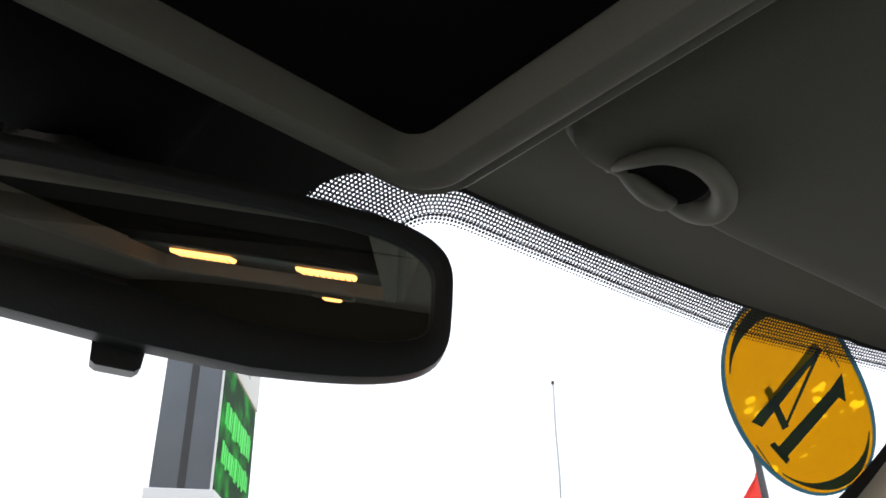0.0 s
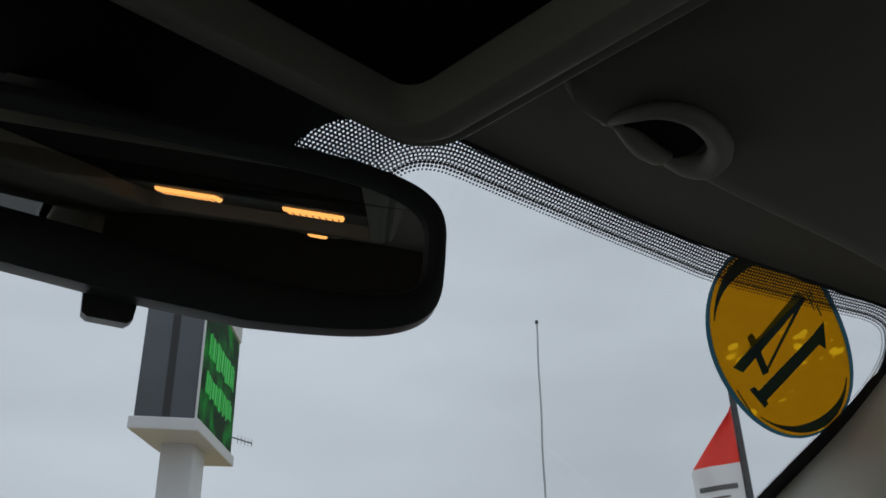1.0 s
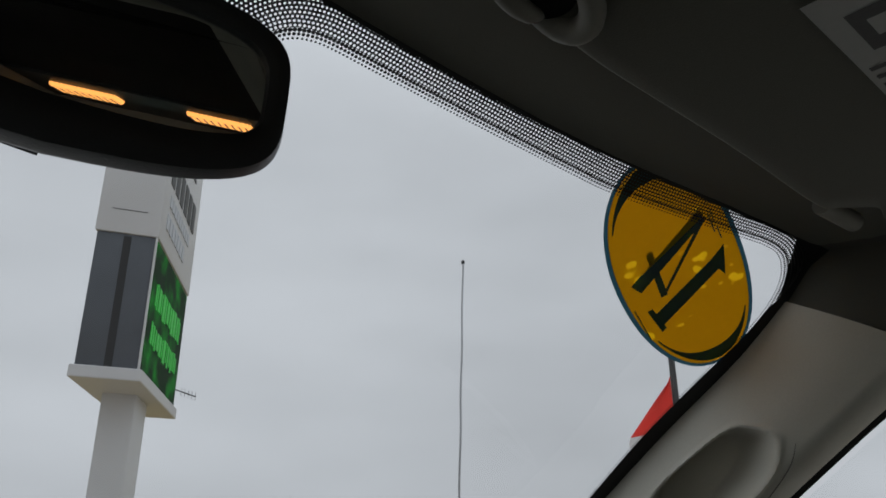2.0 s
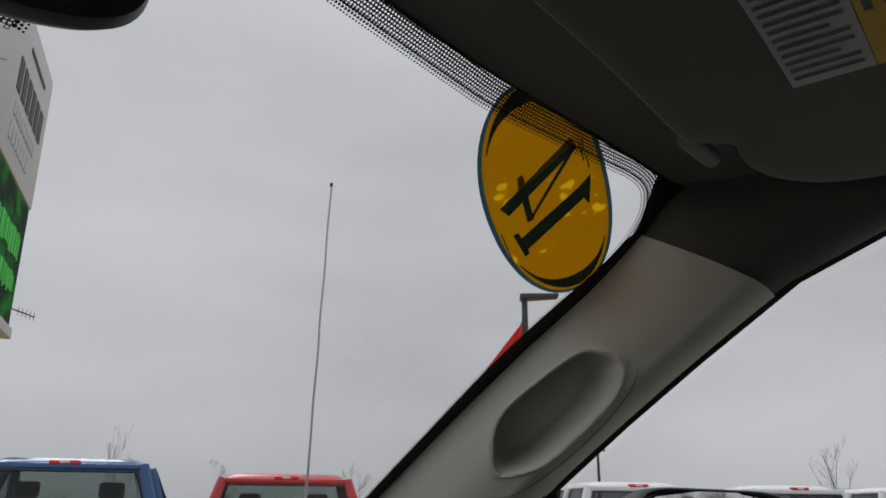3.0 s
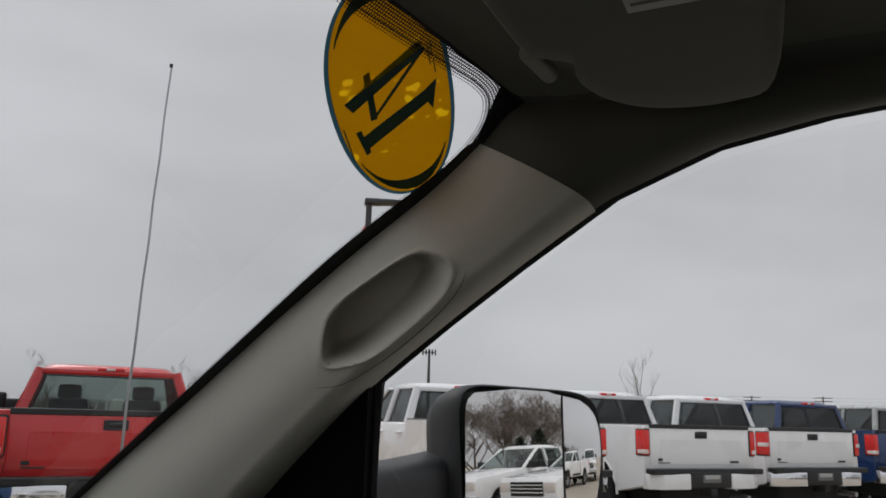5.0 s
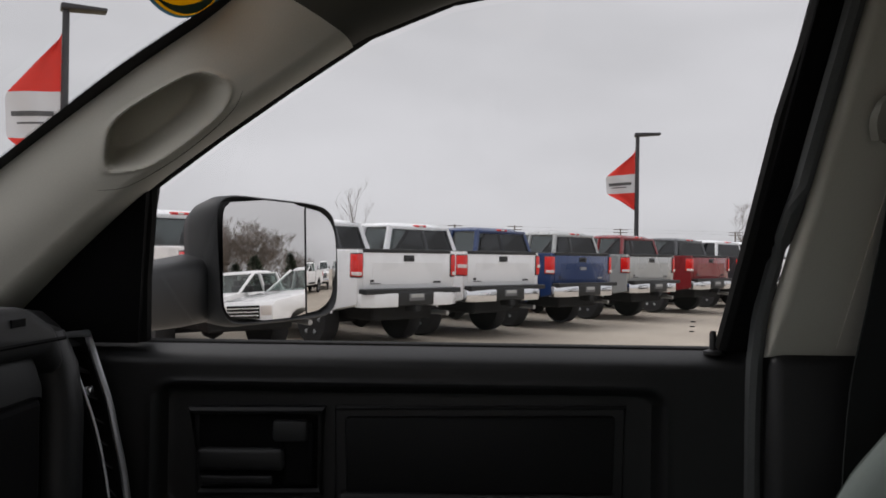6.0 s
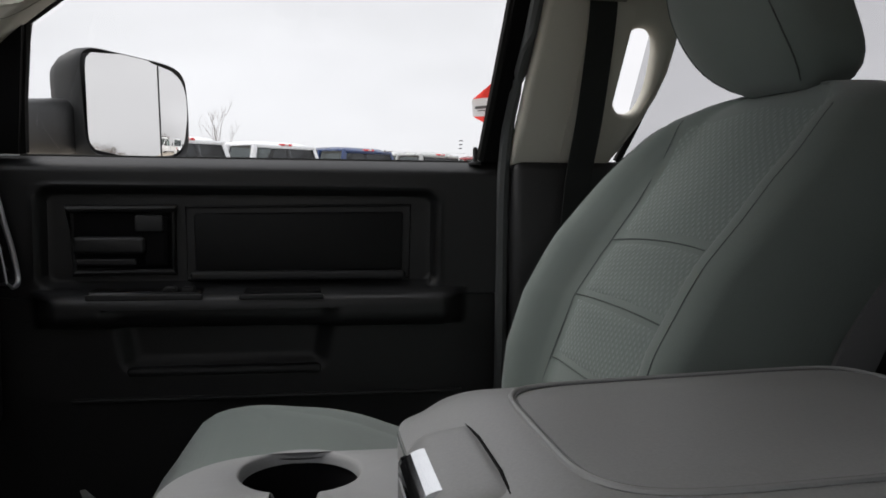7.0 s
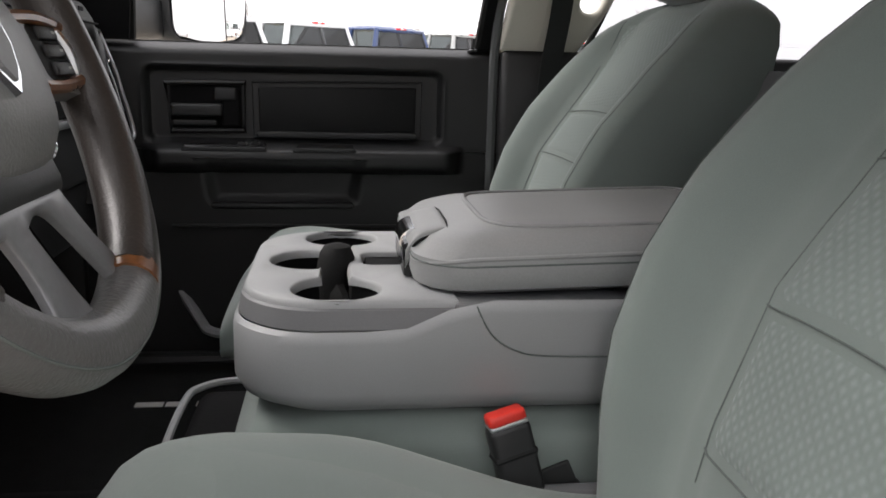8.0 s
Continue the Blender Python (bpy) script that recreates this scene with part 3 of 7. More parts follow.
def dot_reach(p):
    """How wide the dotted print is, outwards from the clear edge: a mere row along the pillar, wide round the corner."""
    v = -p.y / GLASS_LEN
    if p.x > 0.55:
        return 0.0030 + 0.0160 * max(0.0, min(1.0, (0.052 - v) / 0.045))
    return 0.060


def border():
    """The solid print: along the pillars and the top edge, and in the middle behind the mirror."""
    bm = bmesh.new()
    for side in (1, -1):
        rows = []
        for p, n in EDGE[::4]:
            if p.x > 0.55:
                r = dot_reach(p)
                rows.append([on_flat(p + n * (r + 0.034 * k / 3), side, 0.001) for k in range(4)])
        sheet(rows, 0, bm)
    rows = [[windshield(-0.96 + 1.92 * i / 80, v, 0.001) for v in (-0.045, -0.030, -0.006 - 0.010 * max(0.0, min(1.0, (abs(-0.96 + 1.92 * i / 80) - 0.60) / 0.34)))] for i in range(81)]
    sheet(rows, 0, bm)
    rows = []
    for k in range(50):
        v = -0.03 + 0.17 * k / 49
        half = float(np.interp(v, [a for a, b in SOLID], [b for a, b in SOLID]))
        rows.append([windshield(half * (i / 8 - 1), v, 0.001) for i in range(17)])
    sheet(rows, 0, bm)
    rows = [[windshield(-1 + 2 * i / 60, 1.0, 0.001), windshield(-1 + 2 * i / 60, 0.90, 0.001)] for i in range(61)]
    sheet(rows, 0, bm)
    return bm


part("border", border(), M_FRIT, ws, "black printed glass border")


def dots():
    """The dotted print: separate dots in the first rows along the clear glass, then black print with round holes in it."""
    verts, faces = [], []

    def add(ring):
        n0 = len(verts)
        verts.extend(tuple(p) for p in ring)
        return n0

    for side in (1, -1):
        for k in range(26):
            line = [p + n * (k + 0.5) * PITCH for p, n in EDGE if (k + 0.5) * PITCH < dot_reach(p)]
            starts = [i for i in range(1, len(line)) if (line[i] - line[i - 1]).length > 0.02]
            pieces = [line[a:b] for a, b in zip([0] + starts, starts + [len(line)])]
            for piece in pieces:
                if len(piece) < 3:
                    continue
                for c, d in resample(piece, PITCH)[(0 if k % 2 else 1):]:
                    c = c + d * (PITCH * 0.5 * (k % 2))
                    v = -c.y / GLASS_LEN
                    half = float(np.interp(v, [a for a, b in SOLID], [b for a, b in SOLID])) * 0.62
                    if c.x < half - 0.001 or v < -0.022 or v > 0.9 or (v > 0.12 and c.x < 0.4):
                        continue
                    n = Vector((d.y, -d.x))
                    if k < 3:
                        r = PITCH * (0.30, 0.42, 0.55)[k]
                        n0 = add([on_flat(c + d * (r * math.cos(math.pi * j / 3)) + n * (r * math.sin(math.pi * j / 3)), side) for j in range(6)])
                        faces.append(tuple(range(n0, n0 + 6)))
                        continue
                    r, h = PITCH * max(0.29, 0.36 - 0.012 * (k - 3)), PITCH * 0.505
                    n0 = add([on_flat(c + d * (r * math.cos(math.pi * j / 4)) + n * (r * math.sin(math.pi * j / 4)), side) for j in range(8)])
                    n1 = add([on_flat(c + d * (h * a) + n * (h * b), side) for a, b in ((1, 0), (1, 1), (0, 1), (-1, 1), (-1, 0), (-1, -1), (0, -1), (1, -1))])
                    for j in range(8):
                        q = (j + 1) % 8
                        faces.append((n0 + j, n1 + j, n1 + q, n0 + q))
    me = bpy.data.meshes.new("dot_print")
    me.from_pydata(verts, [], faces)
    me.materials.append(M_FRIT)
    ob = new("dot_print", me)
    ob.parent = ws
    tagged(ob, "field of fine black printed dots", kind="stuff")


dots()

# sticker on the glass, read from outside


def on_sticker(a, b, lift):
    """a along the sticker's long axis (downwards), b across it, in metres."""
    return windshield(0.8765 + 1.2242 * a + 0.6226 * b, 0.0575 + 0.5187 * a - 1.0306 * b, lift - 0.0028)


def sticker_blob(outline, lift, thick=0.0006):
    bm = bmesh.new()
    vs = [bm.verts.new(on_sticker(a, b, lift)) for a, b in outline]
    f = bm.faces.new(vs)
    ex = bmesh.ops.extrude_face_region(bm, geom=[f])
    n = Vector((-0.14, -0.57, -0.81)).normalized()
    bmesh.ops.translate(bm, verts=[g for g in ex["geom"] if isinstance(g, bmesh.types.BMVert)], vec=n * thick)
    return bm


def oval(ra, rb, n=56, e=0.92):
    return [(-0.0065 + ra * math.copysign(abs(math.cos(2 * math.pi * k / n)) ** e, math.cos(2 * math.pi * k / n)), 0.004 + rb * math.copysign(abs(math.sin(2 * math.pi * k / n)) ** e, math.sin(2 * math.pi * k / n))) for k in range(n)]


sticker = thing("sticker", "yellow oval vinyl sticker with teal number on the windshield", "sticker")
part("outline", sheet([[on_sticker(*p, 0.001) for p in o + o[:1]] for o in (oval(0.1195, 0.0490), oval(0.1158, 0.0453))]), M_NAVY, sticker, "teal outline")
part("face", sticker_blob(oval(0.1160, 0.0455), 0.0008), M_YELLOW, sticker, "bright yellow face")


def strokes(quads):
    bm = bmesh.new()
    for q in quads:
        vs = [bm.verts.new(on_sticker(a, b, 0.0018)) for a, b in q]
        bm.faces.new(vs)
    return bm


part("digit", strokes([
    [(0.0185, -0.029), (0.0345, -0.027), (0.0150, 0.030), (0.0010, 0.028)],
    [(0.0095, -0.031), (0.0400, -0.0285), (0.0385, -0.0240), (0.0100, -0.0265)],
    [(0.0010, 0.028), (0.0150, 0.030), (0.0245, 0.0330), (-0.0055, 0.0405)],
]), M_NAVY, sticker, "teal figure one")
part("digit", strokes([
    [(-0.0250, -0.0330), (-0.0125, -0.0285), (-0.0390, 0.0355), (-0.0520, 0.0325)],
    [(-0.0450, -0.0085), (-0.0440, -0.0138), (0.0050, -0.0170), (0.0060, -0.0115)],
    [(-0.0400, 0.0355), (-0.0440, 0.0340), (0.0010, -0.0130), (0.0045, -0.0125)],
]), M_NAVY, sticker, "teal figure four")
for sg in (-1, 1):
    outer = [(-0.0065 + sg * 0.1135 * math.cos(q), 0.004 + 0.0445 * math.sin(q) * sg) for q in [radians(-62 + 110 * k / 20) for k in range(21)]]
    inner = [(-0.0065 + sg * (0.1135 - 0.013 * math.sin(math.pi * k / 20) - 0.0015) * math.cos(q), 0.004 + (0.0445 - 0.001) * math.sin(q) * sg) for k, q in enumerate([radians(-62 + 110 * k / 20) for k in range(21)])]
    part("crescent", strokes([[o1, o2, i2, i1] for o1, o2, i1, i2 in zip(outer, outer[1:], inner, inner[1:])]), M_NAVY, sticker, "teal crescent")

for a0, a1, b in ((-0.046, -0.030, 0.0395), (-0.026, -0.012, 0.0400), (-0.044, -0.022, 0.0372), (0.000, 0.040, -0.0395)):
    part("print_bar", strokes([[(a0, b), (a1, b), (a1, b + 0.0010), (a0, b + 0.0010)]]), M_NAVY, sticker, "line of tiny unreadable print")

# ---------------------------------------------------------------- doors


def window_frame(s, pts, r=0.011):
    return tube([(s * (side_x(z) + 0.016), y, z + (0.011 if z > 1.52 else 0.0)) for y, z in pts], r, 8)


door = thing("door_1", "black front passenger door with a closed clear window", "door", kind="structure")
# inner panel: a body with a raised belt roll, a recessed middle field and an armrest ledge


def rounded_in(y, z, box, r, soft):
    """0 outside a box with rounded corners, 1 well inside it."""
    y0, y1, z0, z1 = box
    qy, qz = max(y0 + r - y, y - (y1 - r)), max(z0 + r - z, z - (z1 - r))
    d = r - (math.hypot(qy, qz) if qy > 0 and qz > 0 else max(qy, qz))
    f = max(0.0, min(1.0, d / soft))
    return f * f * (3 - 2 * f), d


rows = []
for i in range(171):
    z = 0.66 + 0.30 * i / 20 if i < 20 else 0.96 + 0.395 * (i - 20) / 150
    row = []
    for j in range(176):
        y = -0.03 + 0.87 * j / 175
        x = 0.800 if z > 1.14 else 0.812
        # armrest roll with a flat ledge on it, running out softly at both ends
        q = (z - 1.122) / 0.030
        fz = max(0.0, 1 - abs(q) ** (5 if q > 0 else 2.2))
        fy = max(0.0, min(1.0, (y - 0.055) / 0.05)) * max(0.0, min(1.0, (0.715 - y) / 0.05))
        fy = fy * fy * (3 - 2 * fy)
        x += (0.748 - x) * math.sqrt(fz) * fy
        f, d = rounded_in(y, z, (0.102, 0.703, 1.150, 1.307), 0.024, 0.014)
        x += 0.020 * f - 0.0015 * max(0.0, 1 - abs(d + 0.003) / 0.004) * (z > 1.165)
        # map pocket: a shallow hollow that widens upwards, with a sloping lower edge
        wide = 0.012 * (z - 1.03) / 0.07
        f, d = rounded_in(y, z, (0.272 - wide, 0.592 + wide, 1.014, 1.16), 0.026, 0.034)
        x += 0.016 * f * (z < 1.128)
        if z < 0.978:
            x += 0.016
        if z > 1.33:
            x += 0.025 * ((z - 1.33) / 0.025) ** 2
        row.append((x, y, min(z, 1.30) + max(0.0, z - 1.30) * 0.91))
    rows.append(row)
part("panel", sheet(rows), M_BLACK, door, "black moulded inner panel", smooth=True)
bm = rbox((0.845, -0.03, 0.62), (0.90, 0.95, 1.336), 0.01)
part("outer_skin", bm, M_WHITE, door, "white outer skin")
bm = rbox((0.826, -0.01, 1.340), (0.850, 0.73, 1.3530), 0.003)
part("belt_seal", bm, M_RUBBER, door, "black rubber belt seal")
# recessed insert
part("insert", prism([(0.160, 1.178), (0.478, 1.176), (0.480, 1.266), (0.158, 1.271)], "x", 0.812, 0.826, 0.005, 2), M_BLACK_SOFT, door, "soft black insert", smooth=True)
ins = [(0.148, 1.167), (0.490, 1.165), (0.492, 1.276), (0.146, 1.281)]
part("insert_bead", tube([(0.8195, y, z) for y, z in ins], 0.0030, 6, closed=True), M_BLACK, door, smooth=True)
part("ledge_lip", rbox((0.803, 0.155, 1.164), (0.822, 0.485, 1.178), 0.005, 3), M_GRAIN, door, "grey lower lip")
# handle bezel, lever and lock
bez = [(0.508, 1.178), (0.652, 1.176), (0.662, 1.272), (0.506, 1.274)]
part("handle_bezel", tube([(0.815, y, z) for y, z in bez], 0.0065, 8, closed=True), M_BLACK, door, "black bezel", smooth=True)
part("handle_cup", rbox((0.819, 0.512, 1.182), (0.830, 0.655, 1.268), 0.003), M_DEEP, door)
part("door_handle", rbox((0.792, 0.548, 1.206), (0.806, 0.650, 1.232), 0.006, 3), M_BLACK, door, "black pull lever", smooth=True)
part("door_handle_base", rbox((0.800, 0.515, 1.186), (0.820, 0.552, 1.262), 0.006, 2), M_DEEP, door)
part("lever_lip", rbox((0.800, 0.562, 1.188), (0.812, 0.648, 1.199), 0.003), M_BLACK, door)
part("lock_tab", rbox((0.796, 0.522, 1.239), (0.808, 0.563, 1.264), 0.004, 2), M_GRAIN, door, "grey lock rocker", smooth=True)
# switch strip and pull cup on the ledge
part("switch_plate", rbox((0.754, 0.462, 1.142), (0.802, 0.622, 1.1545), 0.004), M_GLOSS, door, "gloss black switch plate")
for y in (0.508, 0.482):
    part("switch", rbox((0.758, y - 0.009, 1.153), (0.780, y + 0.009, 1.160), 0.003), M_BLACK, door, "small window switch", smooth=True)
    part("switch_edge", rbox((0.757, y - 0.007, 1.1595), (0.761, y + 0.007, 1.1615), 0.001), M_CHROME, door, "bright switch edge")
part("switch_edge", rbox((0.7505, 0.460, 1.142), (0.7555, 0.624, 1.1505), 0.002), M_GRAIN, door, "thin grey edge")
part("pull_cup", rbox((0.753, 0.288, 1.142), (0.802, 0.402, 1.1535), 0.003), M_DEEP, door)
part("pull_cup_edge", rbox((0.7500, 0.284, 1.142), (0.7545, 0.408, 1.1500), 0.002), M_GRAIN, door, "thin grey edge")
# paler lip paints the highlight on the pocket's up-facing lower edge
part("pocket_lip", rbox((0.8035, 0.287, 1.0165), (0.836, 0.580, 1.0300), 0.006, 3), M_GRAIN, door, "pocket lip, paler grey for the light it catches", smooth=True)
part("lower_edge", rbox((0.806, 0.06, 0.978), (0.816, 0.66, 0.984), 0.002), M_GRAIN, door)
# lock knob
bm = revolve([(0.0, 0), (0.011, 0), (0.011, 0.004), (0.004, 0.006), (0.0042, 0.024), (0.003, 0.028), (0.0, 0.0285)], (0.818, 0.042, 1.3465), "z", 14)
part("lock_knob", bm, M_BLACK, door, "black lock pin", smooth=True)
# sail piece in front of the glass
bm = prism([(0.722, 1.352), (0.95, 1.352), (0.90, 1.40), (0.700, 1.525), (0.690, 1.525)], "x", 0.0, 0.02, 0)
for v in bm.verts:
    v.co.x = side_x(v.co.z, 0.797) + v.co.x
part("sail_panel", bm, M_DEEP, door, "black corner panel")
# frame round the glass and the glass itself
edge = [(0.722, 1.356), (0.712, 1.43), (0.699, 1.495)] + DOOR_TOP + [(-0.018, 1.735), (0.004, 1.60), (0.020, 1.46), (0.031, 1.356)]
part("window_frame", window_frame(1, edge, 0.010), M_RUBBER, door, "black rubber glass run", smooth=True)
bm = bmesh.new()
out = [(side_x(z, 0.835), y, z) for y, z in [(0.74, 1.345)] + DOOR_TOP + [(-0.02, 1.76), (0.035, 1.345)]]
bm.faces.new([bm.verts.new(p) for p in out])
ob = part("pane", bm, M_PANE, door, "clear side glass")
ob.visible_shadow = False
tagged(part("trim", rbox((0.806, 0.838, 0.64), (0.842, 1.02, 1.30), 0.01, 2), M_BLACK, smooth=True), "black kick panel in front of the door", "trim", kind="structure")
# frame upright along the B-pillar
bm = prism([(0.034, 1.35), (-0.004, 1.35), (-0.048, 1.76), (-0.010, 1.76)], "x", 0.0, 0.03, 0.004)
for v in bm.verts:
    v.co.x += side_x(v.co.z, 0.806)
part("frame_upright", bm, M_DEEP, door, "black window frame upright")
for k in range(3):
    bm = bmesh.new()
    bm.faces.new([bm.verts.new((side_x(z, 0.8335), y, z)) for y, z in ((0.062, 1.384 - 0.006 * k), (0.068, 1.384 - 0.006 * k), (0.068, 1.3855 - 0.006 * k), (0.062, 1.3855 - 0.006 * k))])
    part("glass_print", bm, M_SEAL, door, "tiny printed glass mark")

# rear passenger door
door2 = thing("door_2", "black rear passenger door with a closed window", "door", kind="structure")
part("panel", rbox((0.79, -1.30, 0.64), (0.85, -0.29, 1.350), 0.012, 3), M_BLACK, door2, smooth=True)
part("outer_skin", rbox((0.855, -1.32, 0.62), (0.90, -0.04, 1.345), 0.01), M_WHITE, door2, "white outer skin")
part("armrest", rbox((0.72, -1.05, 1.08), (0.80, -0.40, 1.14), 0.02, 3), M_BLACK_SOFT, door2, smooth=True)
e2 = [(-0.196, 1.356), (-0.212, 1.40), (-0.236, 1.47), (-0.241, 1.55), (-0.243, 1.62), (-0.262, 1.735), (-0.35, 1.746), (-0.8, 1.746), (-1.08, 1.740), (-1.17, 1.356)]
part("window_frame", window_frame(1, e2, 0.007), M_RUBBER, door2, smooth=True)
bm = bmesh.new()
bm.faces.new([bm.verts.new((side_x(z, 0.835), y, z)) for y, z in [(-0.20, 1.345), (-0.24, 1.75), (-1.09, 1.75), (-1.19, 1.345)]])
ob = part("pane", bm, M_SMOKE, door2, "lightly smoked side glass")
ob.visible_shadow = False

# rear driver's side door
door3 = thing("door_3", "black rear driver's side door with a closed tinted window", "door", kind="structure")
part("panel", rbox((-0.85, -1.30, 0.64), (-0.79, -0.29, 1.350), 0.012, 3), M_BLACK, door3, smooth=True)
part("outer_skin", rbox((-0.90, -1.32, 0.62), (-0.855, -0.04, 1.345), 0.01), M_WHITE, door3, "white outer skin")
part("window_frame", window_frame(-1, e2, 0.012), M_RUBBER, door3, smooth=True)
bm = bmesh.new()
bm.faces.new([bm.verts.new((-side_x(z, 0.835), y, z)) for y, z in [(-0.20, 1.345), (-0.24, 1.75), (-1.09, 1.75), (-1.19, 1.345)]])
part("pane", bm, M_TINT, door3, "dark privacy glass")


# driver's door, standing open on its front hinges; unseen, added to cut daylight
door4 = thing("door_4", "black driver's door standing open, unseen, blocking daylight", "door", kind="structure")
HINGE = pose(-0.86, 0.93, 0) @ pose(0, 0, 0, 0, 0, -66) @ pose(0.86, -0.93, 0)
for nm, bm, mt, lab in (
    ("panel", rbox((-0.855, -0.02, 0.66), (-0.80, 0.92, 1.352), 0.02, 3), M_BLACK, "black inner panel"),
    ("outer_skin", rbox((-0.90, -0.03, 0.62), (-0.857, 0.93, 1.345), 0.01), M_WHITE, "white outer skin"),
    ("armrest", rbox((-0.80, 0.08, 1.10), (-0.745, 0.70, 1.155), 0.02, 3), M_BLACK_SOFT, ""),
    ("window_frame", window_frame(-1, edge, 0.014), M_RUBBER, "black window frame"),
):
    part(nm, move(bm, HINGE), mt, door4, lab, smooth=True)
bm = bmesh.new()
bm.faces.new([bm.verts.new((-x, y, z)) for x, y, z in out])
part("pane", move(bm, HINGE), M_PANE, door4, "clear side glass").visible_shadow = False


def inset(loop, d):
    """A closed loop moved inwards by d along its own corners."""
    n = len(loop)
    area = sum(loop[i][0] * loop[(i + 1) % n][1] - loop[(i + 1) % n][0] * loop[i][1] for i in range(n))
    sg = 1 if area > 0 else -1
    res = []
    for i in range(n):
        a, b, c = Vector(loop[i - 1]), Vector(loop[i]), Vector(loop[(i + 1) % n])
        e1, e2 = (b - a).normalized(), (c - b).normalized()
        nn = (Vector((-e1.y, e1.x)) + Vector((-e2.y, e2.x))).normalized() * sg
        res.append(tuple(b + nn * d))
    return res


def pierced(shape, hole, s):
    """A moulded panel with a rounded rim all round and a smooth hole through it."""
    bm = bmesh.new()

    def at(p, d):
        return (s * (side_x(p[1]) - d), p[0], p[1])

    edges = []
    steps = ((0.0, -0.004), (0.0, 0.006), (0.0025, 0.015), (0.007, 0.0195), (0.013, 0.0215))
    for loop, sg in ((shape, 1), (hole, -1)):
        rows = [[bm.verts.new(at(p, d)) for p in inset(loop, sg * i)] for i, d in steps]
        n = len(loop)
        for a, b in zip(rows, rows[1:]):
            for k in range(n):
                bm.faces.new((a[k], a[(k + 1) % n], b[(k + 1) % n], b[k]))
        top = rows[-1]
        edges += [bm.edges.get((top[k], top[(k + 1) % n])) for k in range(n)]
    bmesh.ops.triangle_fill(bm, use_beauty=True, use_dissolve=False, edges=edges)
    return bm


# B-pillars with their trim, C-pillars, lower side walls
for s in (1, -1):
    bp = thing("pillar_trim", "warm grey B-pillar trim above a black lower cover", "pillar trim", kind="structure")
    trim_shape = [(-0.008, 1.346)] + [(-0.008 - 0.044 * k / 8, 1.357 + 0.395 * k / 8) for k in range(1, 9)] + [(-0.290, 1.752), (-0.272, 1.70), (-0.256, 1.65), (-0.250, 1.60), (-0.248, 1.53), (-0.243, 1.49), (-0.232, 1.455), (-0.212, 1.412), (-0.190, 1.378), (-0.168, 1.346)]
    hole = [(-0.1865 + 0.0275 * math.copysign(abs(math.cos(q)) ** 0.8, math.cos(q)) - 0.004 * math.sin(q), 1.492 + 0.063 * math.copysign(abs(math.sin(q)) ** 0.8, math.sin(q))) for q in [2 * math.pi * k / 36 for k in range(36)]]
    part("upper_trim", pierced(trim_shape, hole, s), M_TAN, bp, smooth=True)
    part("belt_channel", loft([[(s * (side_x(z) - 0.0245), y, z) for y, z in ((-0.085 - 0.03 * f, z), (-0.150 - 0.03 * f, z))] + [(s * (side_x(z) - 0.0220), -0.150 - 0.03 * f, z), (s * (side_x(z) - 0.0220), -0.085 - 0.03 * f, z)] for f, z in ((0.0, 1.36), (0.3, 1.46), (0.7, 1.58))]), M_TAN, bp)
    part("lower_trim", rbox((min(s * 0.775, s * 0.86), -0.26, 0.66), (max(s * 0.775, s * 0.86), -0.012, 1.354), 0.015, 3), M_BLACK, bp, "black lower cover", smooth=True)
    seal = [(0.06, 0.62), (0.010, 0.75), (0.000, 1.0), (-0.001, 1.36), (-0.021, 1.55), (-0.042, 1.745)]
    part("door_seal", tube(spline([(s * (side_x(max(z, 1.355)) - 0.002), y, z) for y, z in seal], 30), 0.010, 8), M_SEAL, bp, "grey rubber door seal", smooth=True)
    cp = rbox((min(s * 0.70, s * 0.86), -1.40, 0.62), (max(s * 0.70, s * 0.86), -1.22, 1.352), 0.02, 3)
    tagged(part("trim", cp, M_BLACK, smooth=True), "black rear corner trim", "trim", kind="structure")
    bm = prism([(-1.40, 1.354), (-1.20, 1.354), (-1.10, 1.76), (-1.40, 1.76)], "x", 0, 0.04, 0.008)
    for v in bm.verts:
        v.co.x = s * (side_x(v.co.z) + v.co.x)
    tagged(part("pillar_trim", bm, M_TAN, smooth=True), "warm grey rear pillar trim", "pillar trim", kind="structure")
    tagged(part("sill", rbox((min(s * 0.80, s * 0.92), -1.4, 0.60), (max(s * 0.80, s * 0.92), 1.05, 0.70), 0.015), M_BLACK), "black door sill", "sill", kind="structure")

# light step trim by the passenger's feet
bm = tube(spline([(0.842, 0.668, 0.86), (0.836, 0.648, 0.826), (0.815, 0.610, 0.770), (0.806, 0.592, 0.752), (0.790, 0.54, 0.748), (0.775, 0.42, 0.746)], 24), 0.011, 8)
tagged(part("trim", bm, M_GREY, smooth=True), "grey bent trim strip along the door sill", "trim", kind="structure")

# own truck's outside
for nm, a, b, lab in (("hood", (-0.80, 1.50, 0.85), (0.80, 2.75, 1.20), "white painted hood"),):
    tagged(part(nm, rbox(a, b, 0.09, 4), M_WHITE, smooth=True), lab, "hood", kind="structure")
for s in (1, -1):
    bm = rbox((min(s * 0.80, s * 1.0), 0.96, 0.70), (max(s * 0.80, s * 1.0), 2.75, 1.14), 0.06, 4)
    tagged(part("fender", bm, M_WHITE, smooth=True), "white painted front fender", "fender", kind="structure")
tagged(part("cowl", rbox((-0.86, 1.10, 0.9), (0.86, 1.52, 1.235), 0.02), M_BLACK), "black plastic cowl", "cowl", kind="structure")
